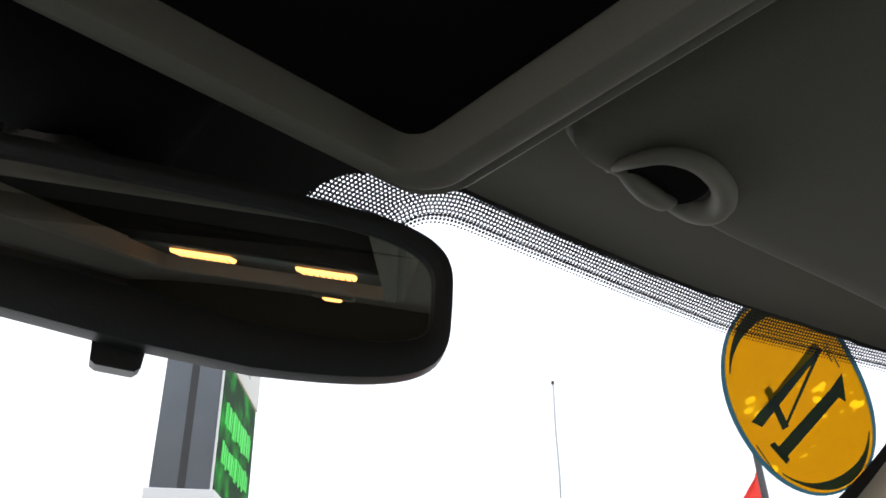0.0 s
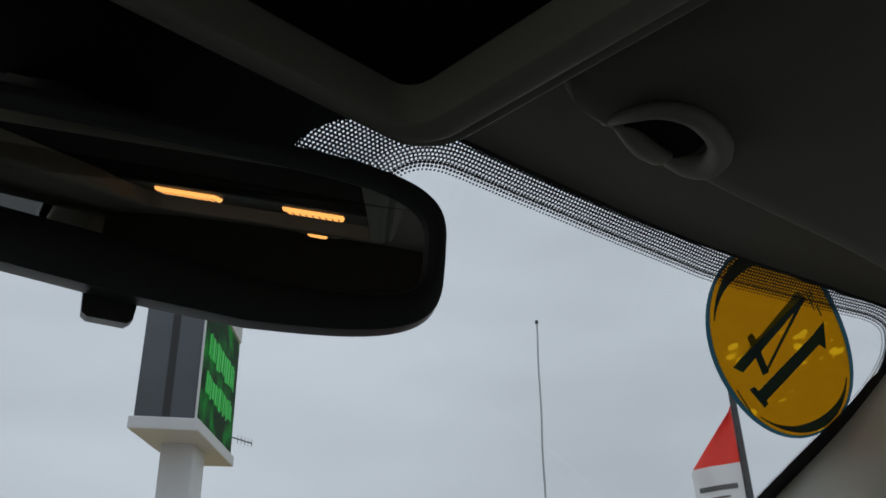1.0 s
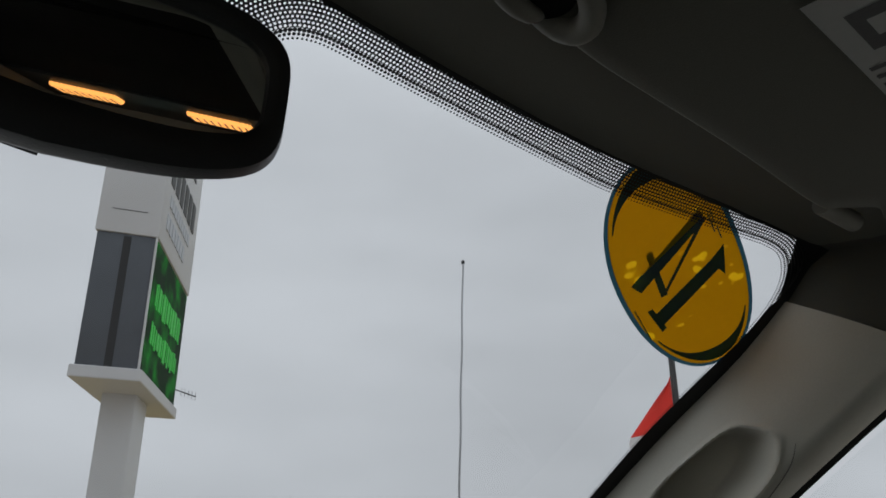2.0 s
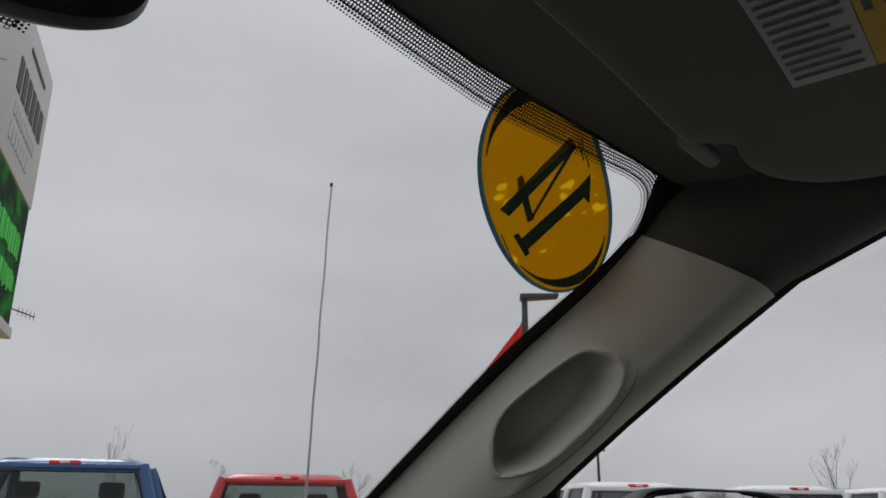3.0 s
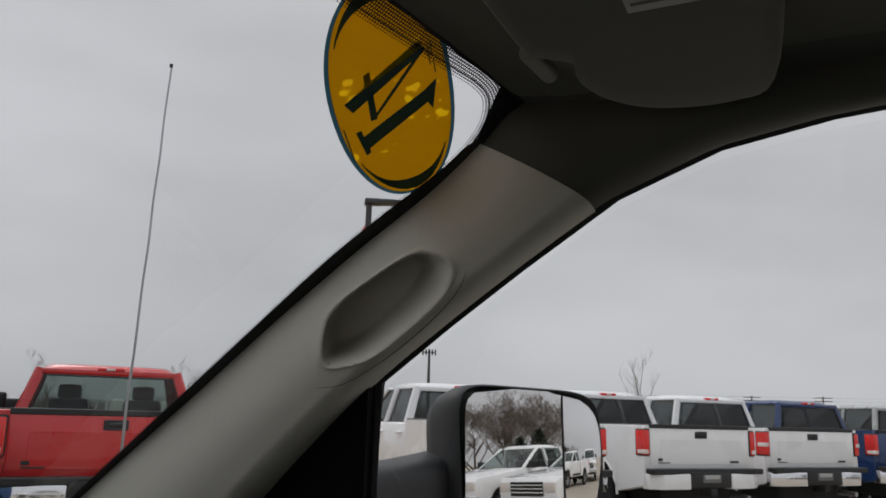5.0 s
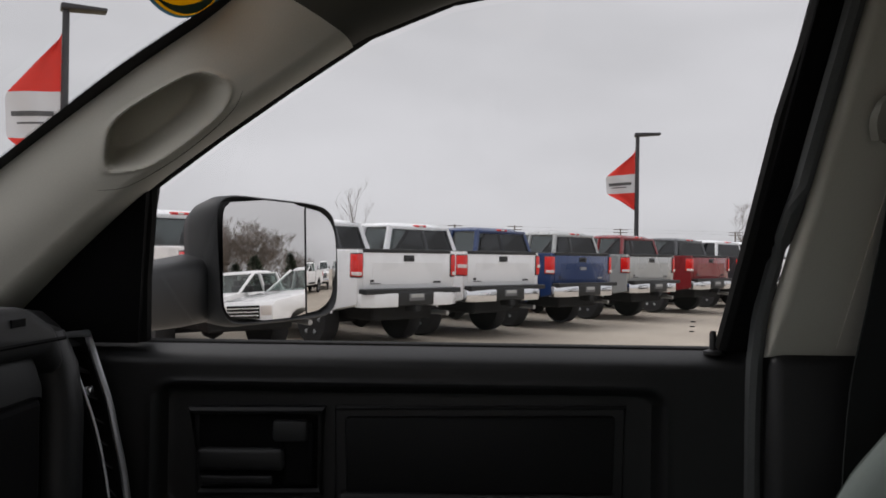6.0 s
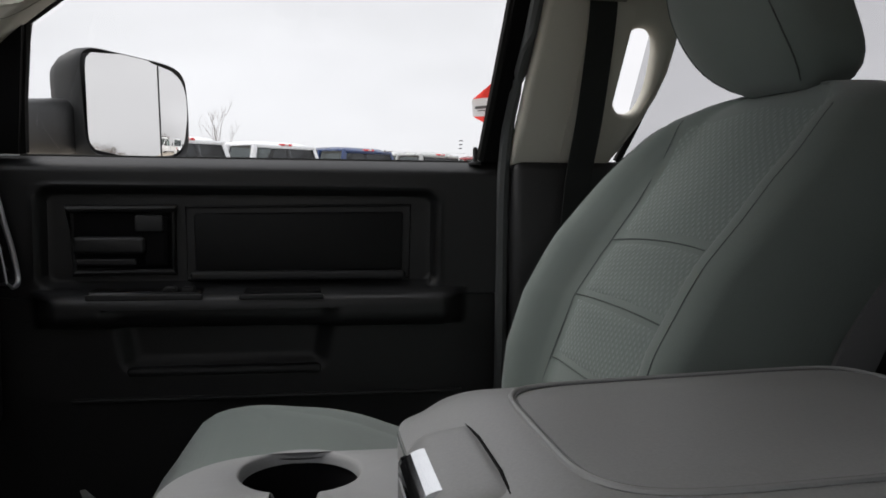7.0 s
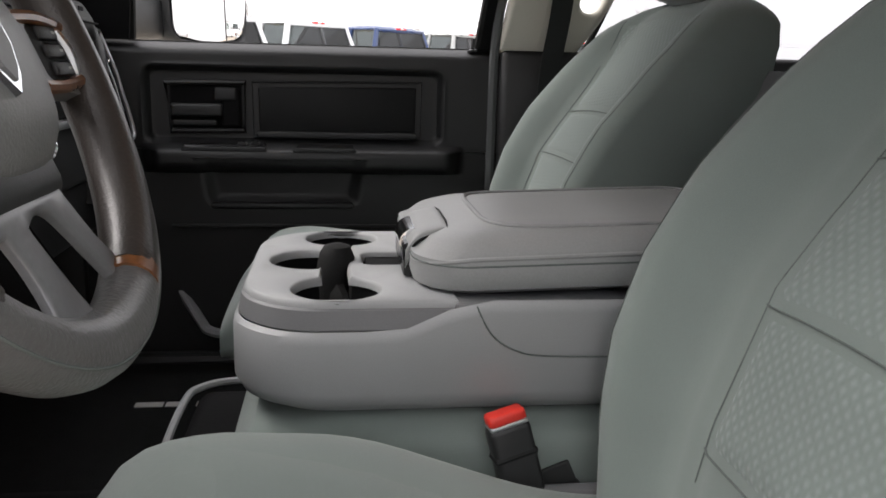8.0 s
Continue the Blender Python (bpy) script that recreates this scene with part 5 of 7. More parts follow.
part("latch_groove", tube(groove_l, 0.0017, 6), M_DEEP, con)
part("latch_groove", tube(groove_r, 0.0017, 6), M_DEEP, con)
part("latch_groove", tube([(LATX - LATW, 0.2035, 1.1575), (LATX - 0.03, 0.2015, 1.1592), (LATX + 0.03, 0.2015, 1.1592), (LATX + LATW, 0.2035, 1.1575)], 0.0012, 6), M_DEEP, con)
part("latch_plate", rbox((LATX - 0.060, 0.228, 1.104), (LATX + 0.060, 0.2495, 1.141), 0.005, 2), M_GLOSS, con, "black latch", smooth=True)
rings = []
for k in range(9):
    f = k / 8
    y, z = 0.2345 + 0.0175 * math.sin(f * math.pi / 2), 1.1345 + 0.0178 * math.cos(f * math.pi / 2)
    rings.append([(LATX - 0.036, y, z), (LATX + 0.034, y, z), (LATX + 0.034, y - 0.005, z - 0.006), (LATX - 0.036, y - 0.005, z - 0.006)])
part("latch_button", loft(rings), M_CHROME, con, "chrome latch button", smooth=False)

# buckle by the driver's seat
bk = thing("belt_buckle", "black seat belt buckle with a red button", "seat belt buckle", "", pose(-0.196, 0.146, 0.949, -14, 6, 8))
part("housing", rbox((-0.012, -0.021, -0.085), (0.012, 0.021, 0.045), 0.006, 3), M_BLACK, bk, smooth=True)
part("collar", rbox((-0.0130, -0.0222, 0.010), (0.0130, 0.0222, 0.018), 0.004, 2), M_BLACK_SOFT, bk)
part("slot", rbox((-0.011, -0.019, 0.043), (0.011, 0.019, 0.048), 0.002), M_SILVER, bk, "silver slot")
part("release_button", rbox((-0.010, -0.019, 0.0455), (0.010, 0.019, 0.058), 0.004, 3), M_RED, bk, "red release button", smooth=True)
bk2 = thing("belt_buckle", "black seat belt buckle sunk between the seats", "seat belt buckle", "", pose(-0.190, 0.080, 0.872, -25, 10, -10))
part("housing", rbox((-0.013, -0.022, -0.08), (0.013, 0.022, 0.05), 0.007, 3), M_BLACK_SOFT, bk2, smooth=True)
part("strap", rbox((-0.004, -0.020, 0.045), (0.004, 0.020, 0.07), 0.002), M_BELT, bk2)

# passenger belt with its upper guide
sbelt = thing("seat_belt", "black belt webbing through a shadow-darkened pillar guide", "seat belt")
pts = [(0.667, -0.112, 1.598), (0.682, -0.116, 1.55), (0.726, -0.116, 1.42), (0.744, -0.104, 1.30), (0.744, -0.096, 1.10), (0.735, -0.10, 0.90), (0.725, -0.11, 0.74)]
rows = []
for p in spline(pts, 30):
    rows.append([(p.x + 0.002 * i, p.y + 0.021 - 0.044 * i / 4, p.z) for i in range(5)])
part("webbing", sheet(rows, 0.0018), M_BELT, sbelt, "black webbing", smooth=True)
# guide darker than the pillar trim: its shadow is put into the colour
part("guide", tube(spline([(0.662, -0.074, 1.585), (0.658, -0.070, 1.605), (0.656, -0.084, 1.622), (0.656, -0.115, 1.624), (0.658, -0.142, 1.612), (0.664, -0.148, 1.590)], 26), 0.011, 8), M_OHC, sbelt, "warm grey guide loop, darkened for shadow", smooth=True)
part("guide_cover", rbox((0.648, -0.135, 1.612), (0.686, -0.088, 1.690), 0.014, 4), M_OHC, sbelt, "warm grey bolt cover, darkened for shadow", smooth=True)
part("guide_bar", tube([(0.665, -0.078, 1.588), (0.667, -0.146, 1.588)], 0.008, 8), M_OHC, sbelt, smooth=True)
part("lower_clip", rbox((0.742, -0.075, 1.165), (0.752, -0.055, 1.192), 0.003), M_SILVER, sbelt, "small steel clip")

# rear bench
rb = thing("rear_bench", "dark cloth rear bench seat", "seat")
part("cushion", rbox((-0.72, -1.12, 0.84), (0.72, -0.62, 1.02), 0.05, 4), M_CLOTH_DK, rb, smooth=True)
part("backrest", move(rbox((-0.72, -0.06, 0.0), (0.72, 0.08, 0.50), 0.05, 4), pose(0, -1.22, 0.90, 14)), M_CLOTH_DK, rb, smooth=True)
part("seat_base", rbox((-0.68, -1.10, 0.68), (0.68, -0.68, 0.86), 0.02), M_BLACK, rb)

# ---------------------------------------------------------------- overhead: console, visor, inner mirror
oh = thing("overhead_console", "grey overhead console with a dark recess and two lit map lamps", "overhead console")


def oh_ring(inset, z, y0=-0.02, y1=0.5635):
    pts = []
    w, r = 0.1455 - inset, max(0.022 - inset * 0.35, 0.008)
    a0, a1 = y0 + inset, y1 - inset * 0.60
    for cx_, cy_, q in ((w - r, a1 - r, 0), (-w + r, a1 - r, 90), (-w + r, a0 + r, 180), (w - r, a0 + r, 270)):
        for k in range(9):
            t = radians(q + 90 * k / 8)
            pts.append((cx_ + r * math.cos(t), cy_ + r * math.sin(t), z))
    return pts


part("shell", loft([oh_ring(-0.010, 1.7840), oh_ring(-0.004, 1.7520), oh_ring(0.0, 1.7288), oh_ring(0.002, 1.7226), oh_ring(0.005, 1.7203), oh_ring(0.0085, 1.7206), oh_ring(0.0095, 1.7213), oh_ring(0.0108, 1.7188), oh_ring(0.0135, 1.7174), oh_ring(0.020, 1.7172), oh_ring(0.0235, 1.7188), oh_ring(0.0250, 1.7228), oh_ring(0.0258, 1.7520)], None, True, False), M_OHC, oh, "grey moulded frame", smooth=True)
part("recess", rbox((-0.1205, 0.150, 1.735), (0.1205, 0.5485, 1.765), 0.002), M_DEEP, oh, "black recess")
part("lamp_panel", rbox((-0.1205, 0.005, 1.733), (0.1205, 0.148, 1.760), 0.004), M_BLACK, oh, "black lamp panel")
for x in (-0.062, 0.062):
    lamp = part("map_lamp", rbox((x - 0.030, 0.070, 1.7290), (x + 0.030, 0.106, 1.740), 0.003), M_LAMP, oh, "lit amber lamp lens")
    for k in range(9):
        xx = x - 0.026 + 0.0065 * k
        part("rib", rbox((xx - 0.0008, 0.072, 1.7286), (xx + 0.0008, 0.104, 1.7292), 0), M_LIGHT_W, lamp)
dome = thing("dome_lamp", "small lit amber dome lamp in the headliner", "lamp")
part("lens", rbox((-0.030, -0.850, 1.748), (0.012, -0.812, 1.768), 0.006), M_LAMP, dome, "lit amber lens")
part("bezel", rbox((-0.055, -0.875, 1.753), (0.037, -0.787, 1.785), 0.006), M_OHC, dome, "grey bezel")

# sun visors
VIS_Z = 1.737


def visor(side):
    v = thing("sun_visor", "warm grey padded sun visor folded against the headliner, darkened for shade", "sun visor")
    base = [(0.157, 0.500), (0.163, 0.508), (0.173, 0.5135), (0.186, 0.5155), (0.209, 0.5135), (0.248, 0.510), (0.295, 0.507), (0.40, 0.492), (0.487, 0.480), (0.500, 0.470), (0.512, 0.452), (0.528, 0.452), (0.548, 0.448), (0.572, 0.432), (0.590, 0.400), (0.590, 0.350), (0.560, 0.322), (0.40, 0.325), (0.19, 0.340), (0.158, 0.360), (0.147, 0.43), (0.149, 0.488)]
    base = [(p.x, p.y) for p in spline([(x, y, 0) for x, y in base + base[:1]], 110)[:-1]]
    cx_, cy_ = 0.37, 0.415
    rings = []
    for k, z in ((0.965, VIS_Z + 0.020), (1.0, VIS_Z + 0.014), (1.0, VIS_Z + 0.007), (0.985, VIS_Z + 0.002), (0.955, VIS_Z), (0.85, VIS_Z), (0.7, VIS_Z), (0.55, VIS_Z), (0.4, VIS_Z), (0.25, VIS_Z), (0.1, VIS_Z), (0.01, VIS_Z)):
        rings.append([(side * (cx_ + (x - cx_) * k), cy_ + (y - cy_) * k, z - 0.030 * (max(0.0, cx_ + (x - cx_) * k - 0.30)) ** 2 / 0.09 * 0.6) for x, y in base])
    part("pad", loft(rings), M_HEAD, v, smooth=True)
    # pivot clip at the inner front corner: a C-shaped surround with a hook in it
    ring = spline([(side * x, y, VIS_Z + dz) for x, y, dz in ((0.201, 0.5150, 0.006), (0.1955, 0.508, 0.001), (0.1935, 0.498, -0.0030), (0.1965, 0.489, -0.004), (0.203, 0.4835, -0.0045), (0.213, 0.480, -0.005), (0.227, 0.4805, -0.005), (0.239, 0.484, -0.005), (0.248, 0.491, -0.0045), (0.2505, 0.499, -0.003), (0.246, 0.506, 0.001), (0.238, 0.5085, 0.003))], 48)
    part("clip_ring", tube(ring, [0.0020 + 0.0042 * min(1.0, k / 36) - 0.0015 * max(0.0, (k - 42) / 5) for k in range(48)], 12), M_OHC, v, "moulded clip surround", smooth=True)
    hole = spline([(side * x, y, 0) for x, y in ((0.1995, 0.505), (0.199, 0.496), (0.203, 0.488), (0.213, 0.484), (0.225, 0.484), (0.236, 0.489), (0.240, 0.498), (0.235, 0.507), (0.219, 0.510), (0.206, 0.510), (0.1995, 0.505))], 40)[:-1]
    # no real hole: a near-black disc paints the opening's shade
    part("clip_hole", loft([[(p.x, p.y, z) for p in hole] for z in (VIS_Z - 0.0016, VIS_Z + 0.004)]), M_DEEP, v, "near-black disc standing for the shaded clip opening")
    part("clip_hook", tube(spline([(side * x, y, VIS_Z + dz) for x, y, dz in ((0.2005, 0.5085, 0.001), (0.207, 0.5070, -0.003), (0.216, 0.5065, -0.005), (0.227, 0.5065, -0.004), (0.236, 0.5065, 0.001))], 20), [0.0022 + 0.0026 * math.sin(math.pi * (k + 1) / 21) for k in range(20)], 12), M_OHC, v, "rounded pivot in the clip", smooth=True)
    # outer pivot
    part("pivot", tube([(side * 0.494, 0.478, VIS_Z - 0.002), (side * 0.530, 0.470, VIS_Z - 0.004)], 0.0065, 10), M_OHC, v, "grey pivot rod", smooth=True)
    return v


vis = visor(1)
visor(-1)
# warning label, print as plain bars


def on_visor(a, b, lift):
    """a from the label's near end along the visor, b across."""
    o, ex, ey = Vector((0.300, 0.424, 0)), Vector((0.985, -0.105, 0)), Vector((-0.09, -0.99, 0)).normalized()
    p = o + ex * a + ey * b
    return (p.x, p.y, VIS_Z - 0.0012 - lift - 0.030 * (max(0.0, p.x - 0.30)) ** 2 / 0.09 * 0.6)


def label_patch(name, a0, a1, b0, b1, lift, mat, lab):
    n = 6
    rows = [[on_visor(a0 + (a1 - a0) * i / n, b0 + (b1 - b0) * j, lift) for i in range(n + 1)] for j in (0, 1)]
    part(name, sheet(rows), mat, vis, lab)


label_patch("label", 0.0, 0.155, 0.0, 0.042, 0.0006, M_LABEL, "white printed warning label")
label_patch("label_band", 0.0, 0.155, 0.0425, 0.055, 0.0006, M_LABEL_Y, "yellow label band")
for k in range(11):
    label_patch("print_bar", 0.062 + 0.0082 * k, 0.0655 + 0.0082 * k, 0.003, 0.038 - 0.008 * (k % 3 == 2), 0.0010, M_PRINT, "line of unreadable print")
label_patch("pictogram", 0.018, 0.050, 0.010, 0.034, 0.0010, M_PRINT, "dark pictogram")
label_patch("pictogram", 0.026, 0.040, 0.016, 0.028, 0.0013, M_LABEL, "pale middle of the pictogram")
for k in range(3):
    label_patch("print_bar", 0.02 + 0.03 * k, 0.043 + 0.03 * k, 0.046, 0.050, 0.0010, M_PRINT, "dark print on the band")

# inner mirror
IM_O = Vector((0.155, 0.58, 1.68))
IM_N = Vector((-0.3262, -0.9212, -0.2122)).normalized()
IM_L = Vector((-0.9426, 0.3338, 0.0))
IM_U = Vector((-0.0708, -0.2000, 0.9772))


def on_mirror(a, b, d):
    return IM_O + IM_L * a + IM_U * b + IM_N * d


def mirror_outline(grow, n=72):
    pts = []
    for k in range(n):
        q = 2 * math.pi * k / n
        c, s_ = math.cos(q), math.sin(q)
        a = 0.1120 + (0.1225 + grow) * math.copysign(abs(c) ** 0.42, c)
        b = 0.0072 + (0.0368 + grow) * math.copysign(abs(s_) ** 0.50, s_)
        if b < 0.0065:
            b += 0.022 * max(0.0, (a - 0.07) / 0.16) ** 1.3
        pts.append((a, b))
    return pts


def glass_outline(grow):
    """The mirror glass: its lower edge lies well above the frame's, more so at the far end."""
    return [(a, b + (0.0045 + 0.055 * max(0.0, a)) * max(0.0, min(1.0, (0.0065 - b) / 0.022))) for a, b in mirror_outline(grow)]


im = thing("rear_view_mirror", "black framed rear-view mirror hanging at the windshield", "mirror")
g0 = glass_outline(-0.0105)
part("glass", loft([[on_mirror(a, b, 0.0004) for a, b in g0], [on_mirror(a, b, -0.001) for a, b in g0]]), M_MIRROR_IN, im, "tinted mirror glass")
part("frame", loft([[on_mirror(a, b, -0.001) for a, b in glass_outline(-0.0108)], [on_mirror(a, b, 0.003) for a, b in glass_outline(-0.0098)], [on_mirror(a, b, 0.0042) for a, b in glass_outline(-0.007)], [on_mirror(a, b, 0.0045) for a, b in mirror_outline(-0.0058)], [on_mirror(a, b, 0.003) for a, b in mirror_outline(-0.002)], [on_mirror(a, b, -0.004) for a, b in mirror_outline(0.0)], [on_mirror(a, b, -0.014) for a, b in mirror_outline(-0.002)], [on_mirror(a, b, -0.030) for a, b in mirror_outline(-0.010)], [on_mirror(a, b, -0.040) for a, b in mirror_outline(-0.022)]], None, True, False), M_BLACK, im, "black plastic frame", smooth=True)
part("back", loft([[on_mirror(a, b, -0.039) for a, b in mirror_outline(-0.021)], [on_mirror(a, b, -0.043) for a, b in mirror_outline(-0.028)]]), M_BLACK, im)
tab = [(0.104, -0.018), (0.1235, -0.015), (0.1225, -0.0300), (0.1205, -0.0315), (0.1075, -0.0325), (0.1055, -0.0310)]
part("dimming_tab", loft([[on_mirror(a, b, -0.008) for a, b in tab], [on_mirror(a, b, -0.024) for a, b in tab]]), M_BLACK, im, "small black dimming tab")
part("stalk", tube(spline([on_mirror(0.115, 0.018, -0.038), on_mirror(0.115, 0.040, -0.055), Vector((0.02, 0.655, 1.748)), windshield(0.03, 0.055, 0.004)], 14), [0.013] * 14, 10), M_BLACK, im, "black stalk", smooth=True)
part("mount", rbox((-0.030, 0.61, 1.755), (0.055, 0.660, 1.772), 0.008, 3), M_DEEP, im, "black sensor mount", smooth=True)
part("sensor_cover", prism([(0.590, 1.752), (0.655, 1.742), (0.660, 1.765), (0.615, 1.787)], "x", -0.065, 0.065, 0.008), M_DEEP, im, "black sensor cover", smooth=True)

# ---------------------------------------------------------------- dashboard
dash = thing("dashboard", "dark grey dashboard with a rounded black hood and end vent", "dashboard")
prof = [(1.30, 1.255), (1.08, 1.345), (0.92, 1.388), (0.84, 1.400), (0.795, 1.396), (0.775, 1.380), (0.768, 1.355), (0.772, 1.32), (0.785, 1.285), (0.790, 1.20), (0.785, 1.13), (0.79, 1.06), (0.81, 0.99), (0.86, 0.94), (1.03, 0.92), (1.03, 1.2)]
rows = []
xs = [-0.775 + 1.55 * i / 62 for i in range(63)]
for x in xs:
    f = max(0.0, (abs(x) - 0.70) / 0.075)
    bulge = -0.020 * math.exp(-((x + 0.40) / 0.20) ** 2) - 0.012 * math.exp(-(x / 0.2) ** 4)
    rows.append([(x, y + 0.030 * f * f + (bulge if y < 0.9 else 0), z - (0.022 * f * f if z > 1.3 else 0)) for y, z in prof])
part("body", loft(rows), M_BLACK_SOFT, dash, "black soft dash body", smooth=True)
# passenger face panel with its storage recess
part("face_panel", prism([(0.16, 1.105), (0.620, 1.105), (0.634, 1.19), (0.636, 1.33), (0.616, 1.362), (0.16, 1.372)], "y", 0.750, 0.795, 0.010, 3), M_GRAIN, dash, "dark grey face panel", smooth=True)
part("upper_roll", prism([(0.16, 1.366), (0.616, 1.360), (0.638, 1.335), (0.660, 1.350), (0.634, 1.388), (0.585, 1.408), (0.16, 1.418)], "y", 0.738, 0.86, 0.016, 4), M_GRAIN, dash, "grained upper roll", smooth=True)
part("recess", rbox((0.26, 0.744, 1.222), (0.618, 0.752, 1.322), 0.008, 3), M_DEEP, dash, "dark storage recess")
part("recess_lip", rbox((0.25, 0.734, 1.208), (0.628, 0.754, 1.222), 0.005, 2), M_SILVER, dash, "satin silver lip", smooth=True)
part("airbag_seam", tube([(0.16, 0.7365, 1.384), (0.645, 0.7365, 1.374)], 0.002, 5), M_DEEP, dash)
part("mark", rbox((0.545, 0.7365, 1.392), (0.568, 0.739, 1.399), 0), M_DEEP, dash, "small moulded mark")
# rounded black upright and the end vent with a bright bezel
part("upright", loft([superring(x - 0.022, y, w, d, z, 20, 0.6) for x, y, w, d, z in ((0.664, 0.772, 0.026, 0.050, 1.06), (0.669, 0.772, 0.026, 0.050, 1.10), (0.680, 0.774, 0.024, 0.048, 1.20), (0.689, 0.778, 0.024, 0.048, 1.30), (0.692, 0.784, 0.024, 0.046, 1.345), (0.692, 0.795, 0.021, 0.043, 1.378), (0.688, 0.81, 0.016, 0.03, 1.39))]), M_BLACK, dash, "rounded black upright", smooth=True)
inner = [tuple(p) for p in spline([(0.694, 0.762, 1.371), (0.700, 0.752, 1.340), (0.703, 0.741, 1.308), (0.706, 0.731, 1.275), (0.705, 0.723, 1.245), (0.701, 0.715, 1.212), (0.697, 0.708, 1.176)], 18)]
outer = [tuple(p) for p in spline([(0.776, 0.771, 1.365), (0.773, 0.757, 1.327), (0.770, 0.742, 1.287), (0.767, 0.733, 1.252), (0.759, 0.722, 1.220), (0.747, 0.711, 1.182), (0.736, 0.708, 1.170), (0.712, 0.706, 1.167)], 20)]
part("vent_bezel", tube(inner[::-1] + outer, [0.0016] * 17 + [0.0030] + [0.0042] * 17 + [0.0036, 0.003, 0.0024], 8, closed=True, up=(0, 1, 0)), M_SILVER, dash, "satin silver vent bezel", smooth=True)
part("vent_box", loft([[(x, 0.82, z) for x, y, z in inner[::-1] + outer], [(x, 0.84, z) for x, y, z in inner[::-1] + outer]]), M_DEEP, dash, "dark vent box")
part("vent_side", sheet([[(x + 0.001, y + 0.004, z), (x + 0.001, 0.825, z)] for x, y, z in outer], 0.003), M_DEEP, dash)
part("vent_side", sheet([[(x - 0.001, y + 0.002, z), (x - 0.001, 0.825, z)] for x, y, z in inner], 0.003), M_DEEP, dash)
for k in range(7):
    a, b = Vector(inner[1 + 2 * k]), Vector(outer[1 + 2 * k])
    part("vent_slat", loft([[p + Vector((0, dy, dz)) for dy, dz in ((0.010, -0.004), (0.034, 0.008), (0.034, 0.011), (0.010, -0.001))] for p in (a, b)]), M_BLACK, dash, "black vent slat")
part("vent_knob", rbox((0.706, 0.736, 1.306), (0.716, 0.748, 1.316), 0.003), M_CHROME, dash, "bright vent knob", smooth=True)
part("vent_mark", rbox((0.713, 0.730, 1.254), (0.719, 0.736, 1.258), 0.001), M_CHROME, dash, "tiny bright mark")
part("knee_panel", prism([(0.20, 1.0), (0.70, 1.0), (0.72, 1.10), (0.20, 1.10)], "y", 0.768, 0.80, 0.010, 2), M_BLACK, dash, "black glove box door", smooth=True)
part("end_cap", rbox((0.735, 0.745, 0.96), (0.785, 0.92, 1.135), 0.015, 3), M_BLACK, dash, smooth=True)
# centre stack and instrument hood
part("centre_stack", rbox((-0.155, 0.735, 1.02), (0.155, 0.80, 1.39), 0.025, 4), M_GRAIN, dash, "dark grey centre stack", smooth=True)
part("screen", rbox((-0.10, 0.729, 1.24), (0.10, 0.739, 1.36), 0.006, 2), M_GLOSS, dash, "dark radio screen")
part("instrument_hood", prism([(0.695, 1.400), (0.82, 1.440), (0.94, 1.42), (0.94, 1.30), (0.76, 1.28), (0.70, 1.30)], "x", -0.61, -0.22, 0.03, 4), M_BLACK_SOFT, dash, "black instrument hood", smooth=True)
for x in (-0.12, -0.05, 0.02, 0.09):
    part("dial", revolve([(0, 0), (0.019, 0), (0.017, 0.018), (0, 0.020)], (x + 0.015, 0.717, 1.12), "y", 18), M_BLACK, dash, "black dial", smooth=True)

# ---------------------------------------------------------------- steering wheel
SW = pose(-0.412, 0.526, 1.3345, 66.9, 0, 0)
swl = thing("steering_wheel", "grey leather steering wheel with silver spokes and brown trim", "steering wheel", "", SW)
R = 0.1894


def arc(a0, a1, r=R, n=40, z=0.0):
    return [(r * math.cos(radians(a0 + (a1 - a0) * k / n)), r * math.sin(radians(a0 + (a1 - a0) * k / n)), z) for k in range(n + 1)]


part("rim", tube(arc(0, 360 - 360 / 96, n=95), 0.0203, 16, closed=True, up=(0, 0, 1)), M_WHEEL, swl, "worn grey leather rim", smooth=True)
for a0, a1 in ((-67, 60), (120, 225)):
    part("grip", tube(arc(a0, a1, r=R - 0.0055, n=46, z=0.0025), [0.0190 if 0 < k < 46 else 0.0175 for k in range(47)], 14, up=(0, 0, 1)), M_WHEEL_DK, swl, "dark brown leather grip", smooth=True)
for a in (-68.0, 61.0):
    part("ring_trim", tube(arc(a - 2.4, a + 2.4, r=R - 0.003, n=4, z=0.002), 0.0192, 14, up=(0, 0, 1)), M_WOOD, swl, "brown trim ring", smooth=True)
part("stitching", tube(arc(0, 356, r=R + 0.0128, n=95, z=0.0155), 0.0010, 5, closed=True), M_SEAM, swl)
# hub pad
rings = []
for w, h, z in ((0.088, 0.062, -0.044), (0.098, 0.070, -0.018), (0.096, 0.068, 0.000), (0.080, 0.056, 0.012), (0.042, 0.032, 0.018), (0.010, 0.008, 0.019)):
    ring = []
    for k in range(36):
        q = 2 * math.pi * k / 36
        c, s_ = math.cos(q), math.sin(q)
        y = h * math.copysign(abs(s_) ** 0.7, s_)
        ring.append((w * math.copysign(abs(c) ** 0.7, c) * (1 - 0.12 * (y < 0) * abs(y) / h), y - 0.020, z))
    rings.append(ring)
part("hub_pad", loft(rings), M_HUB, swl, "grey grained hub pad in a lighter, lit tone", smooth=True)
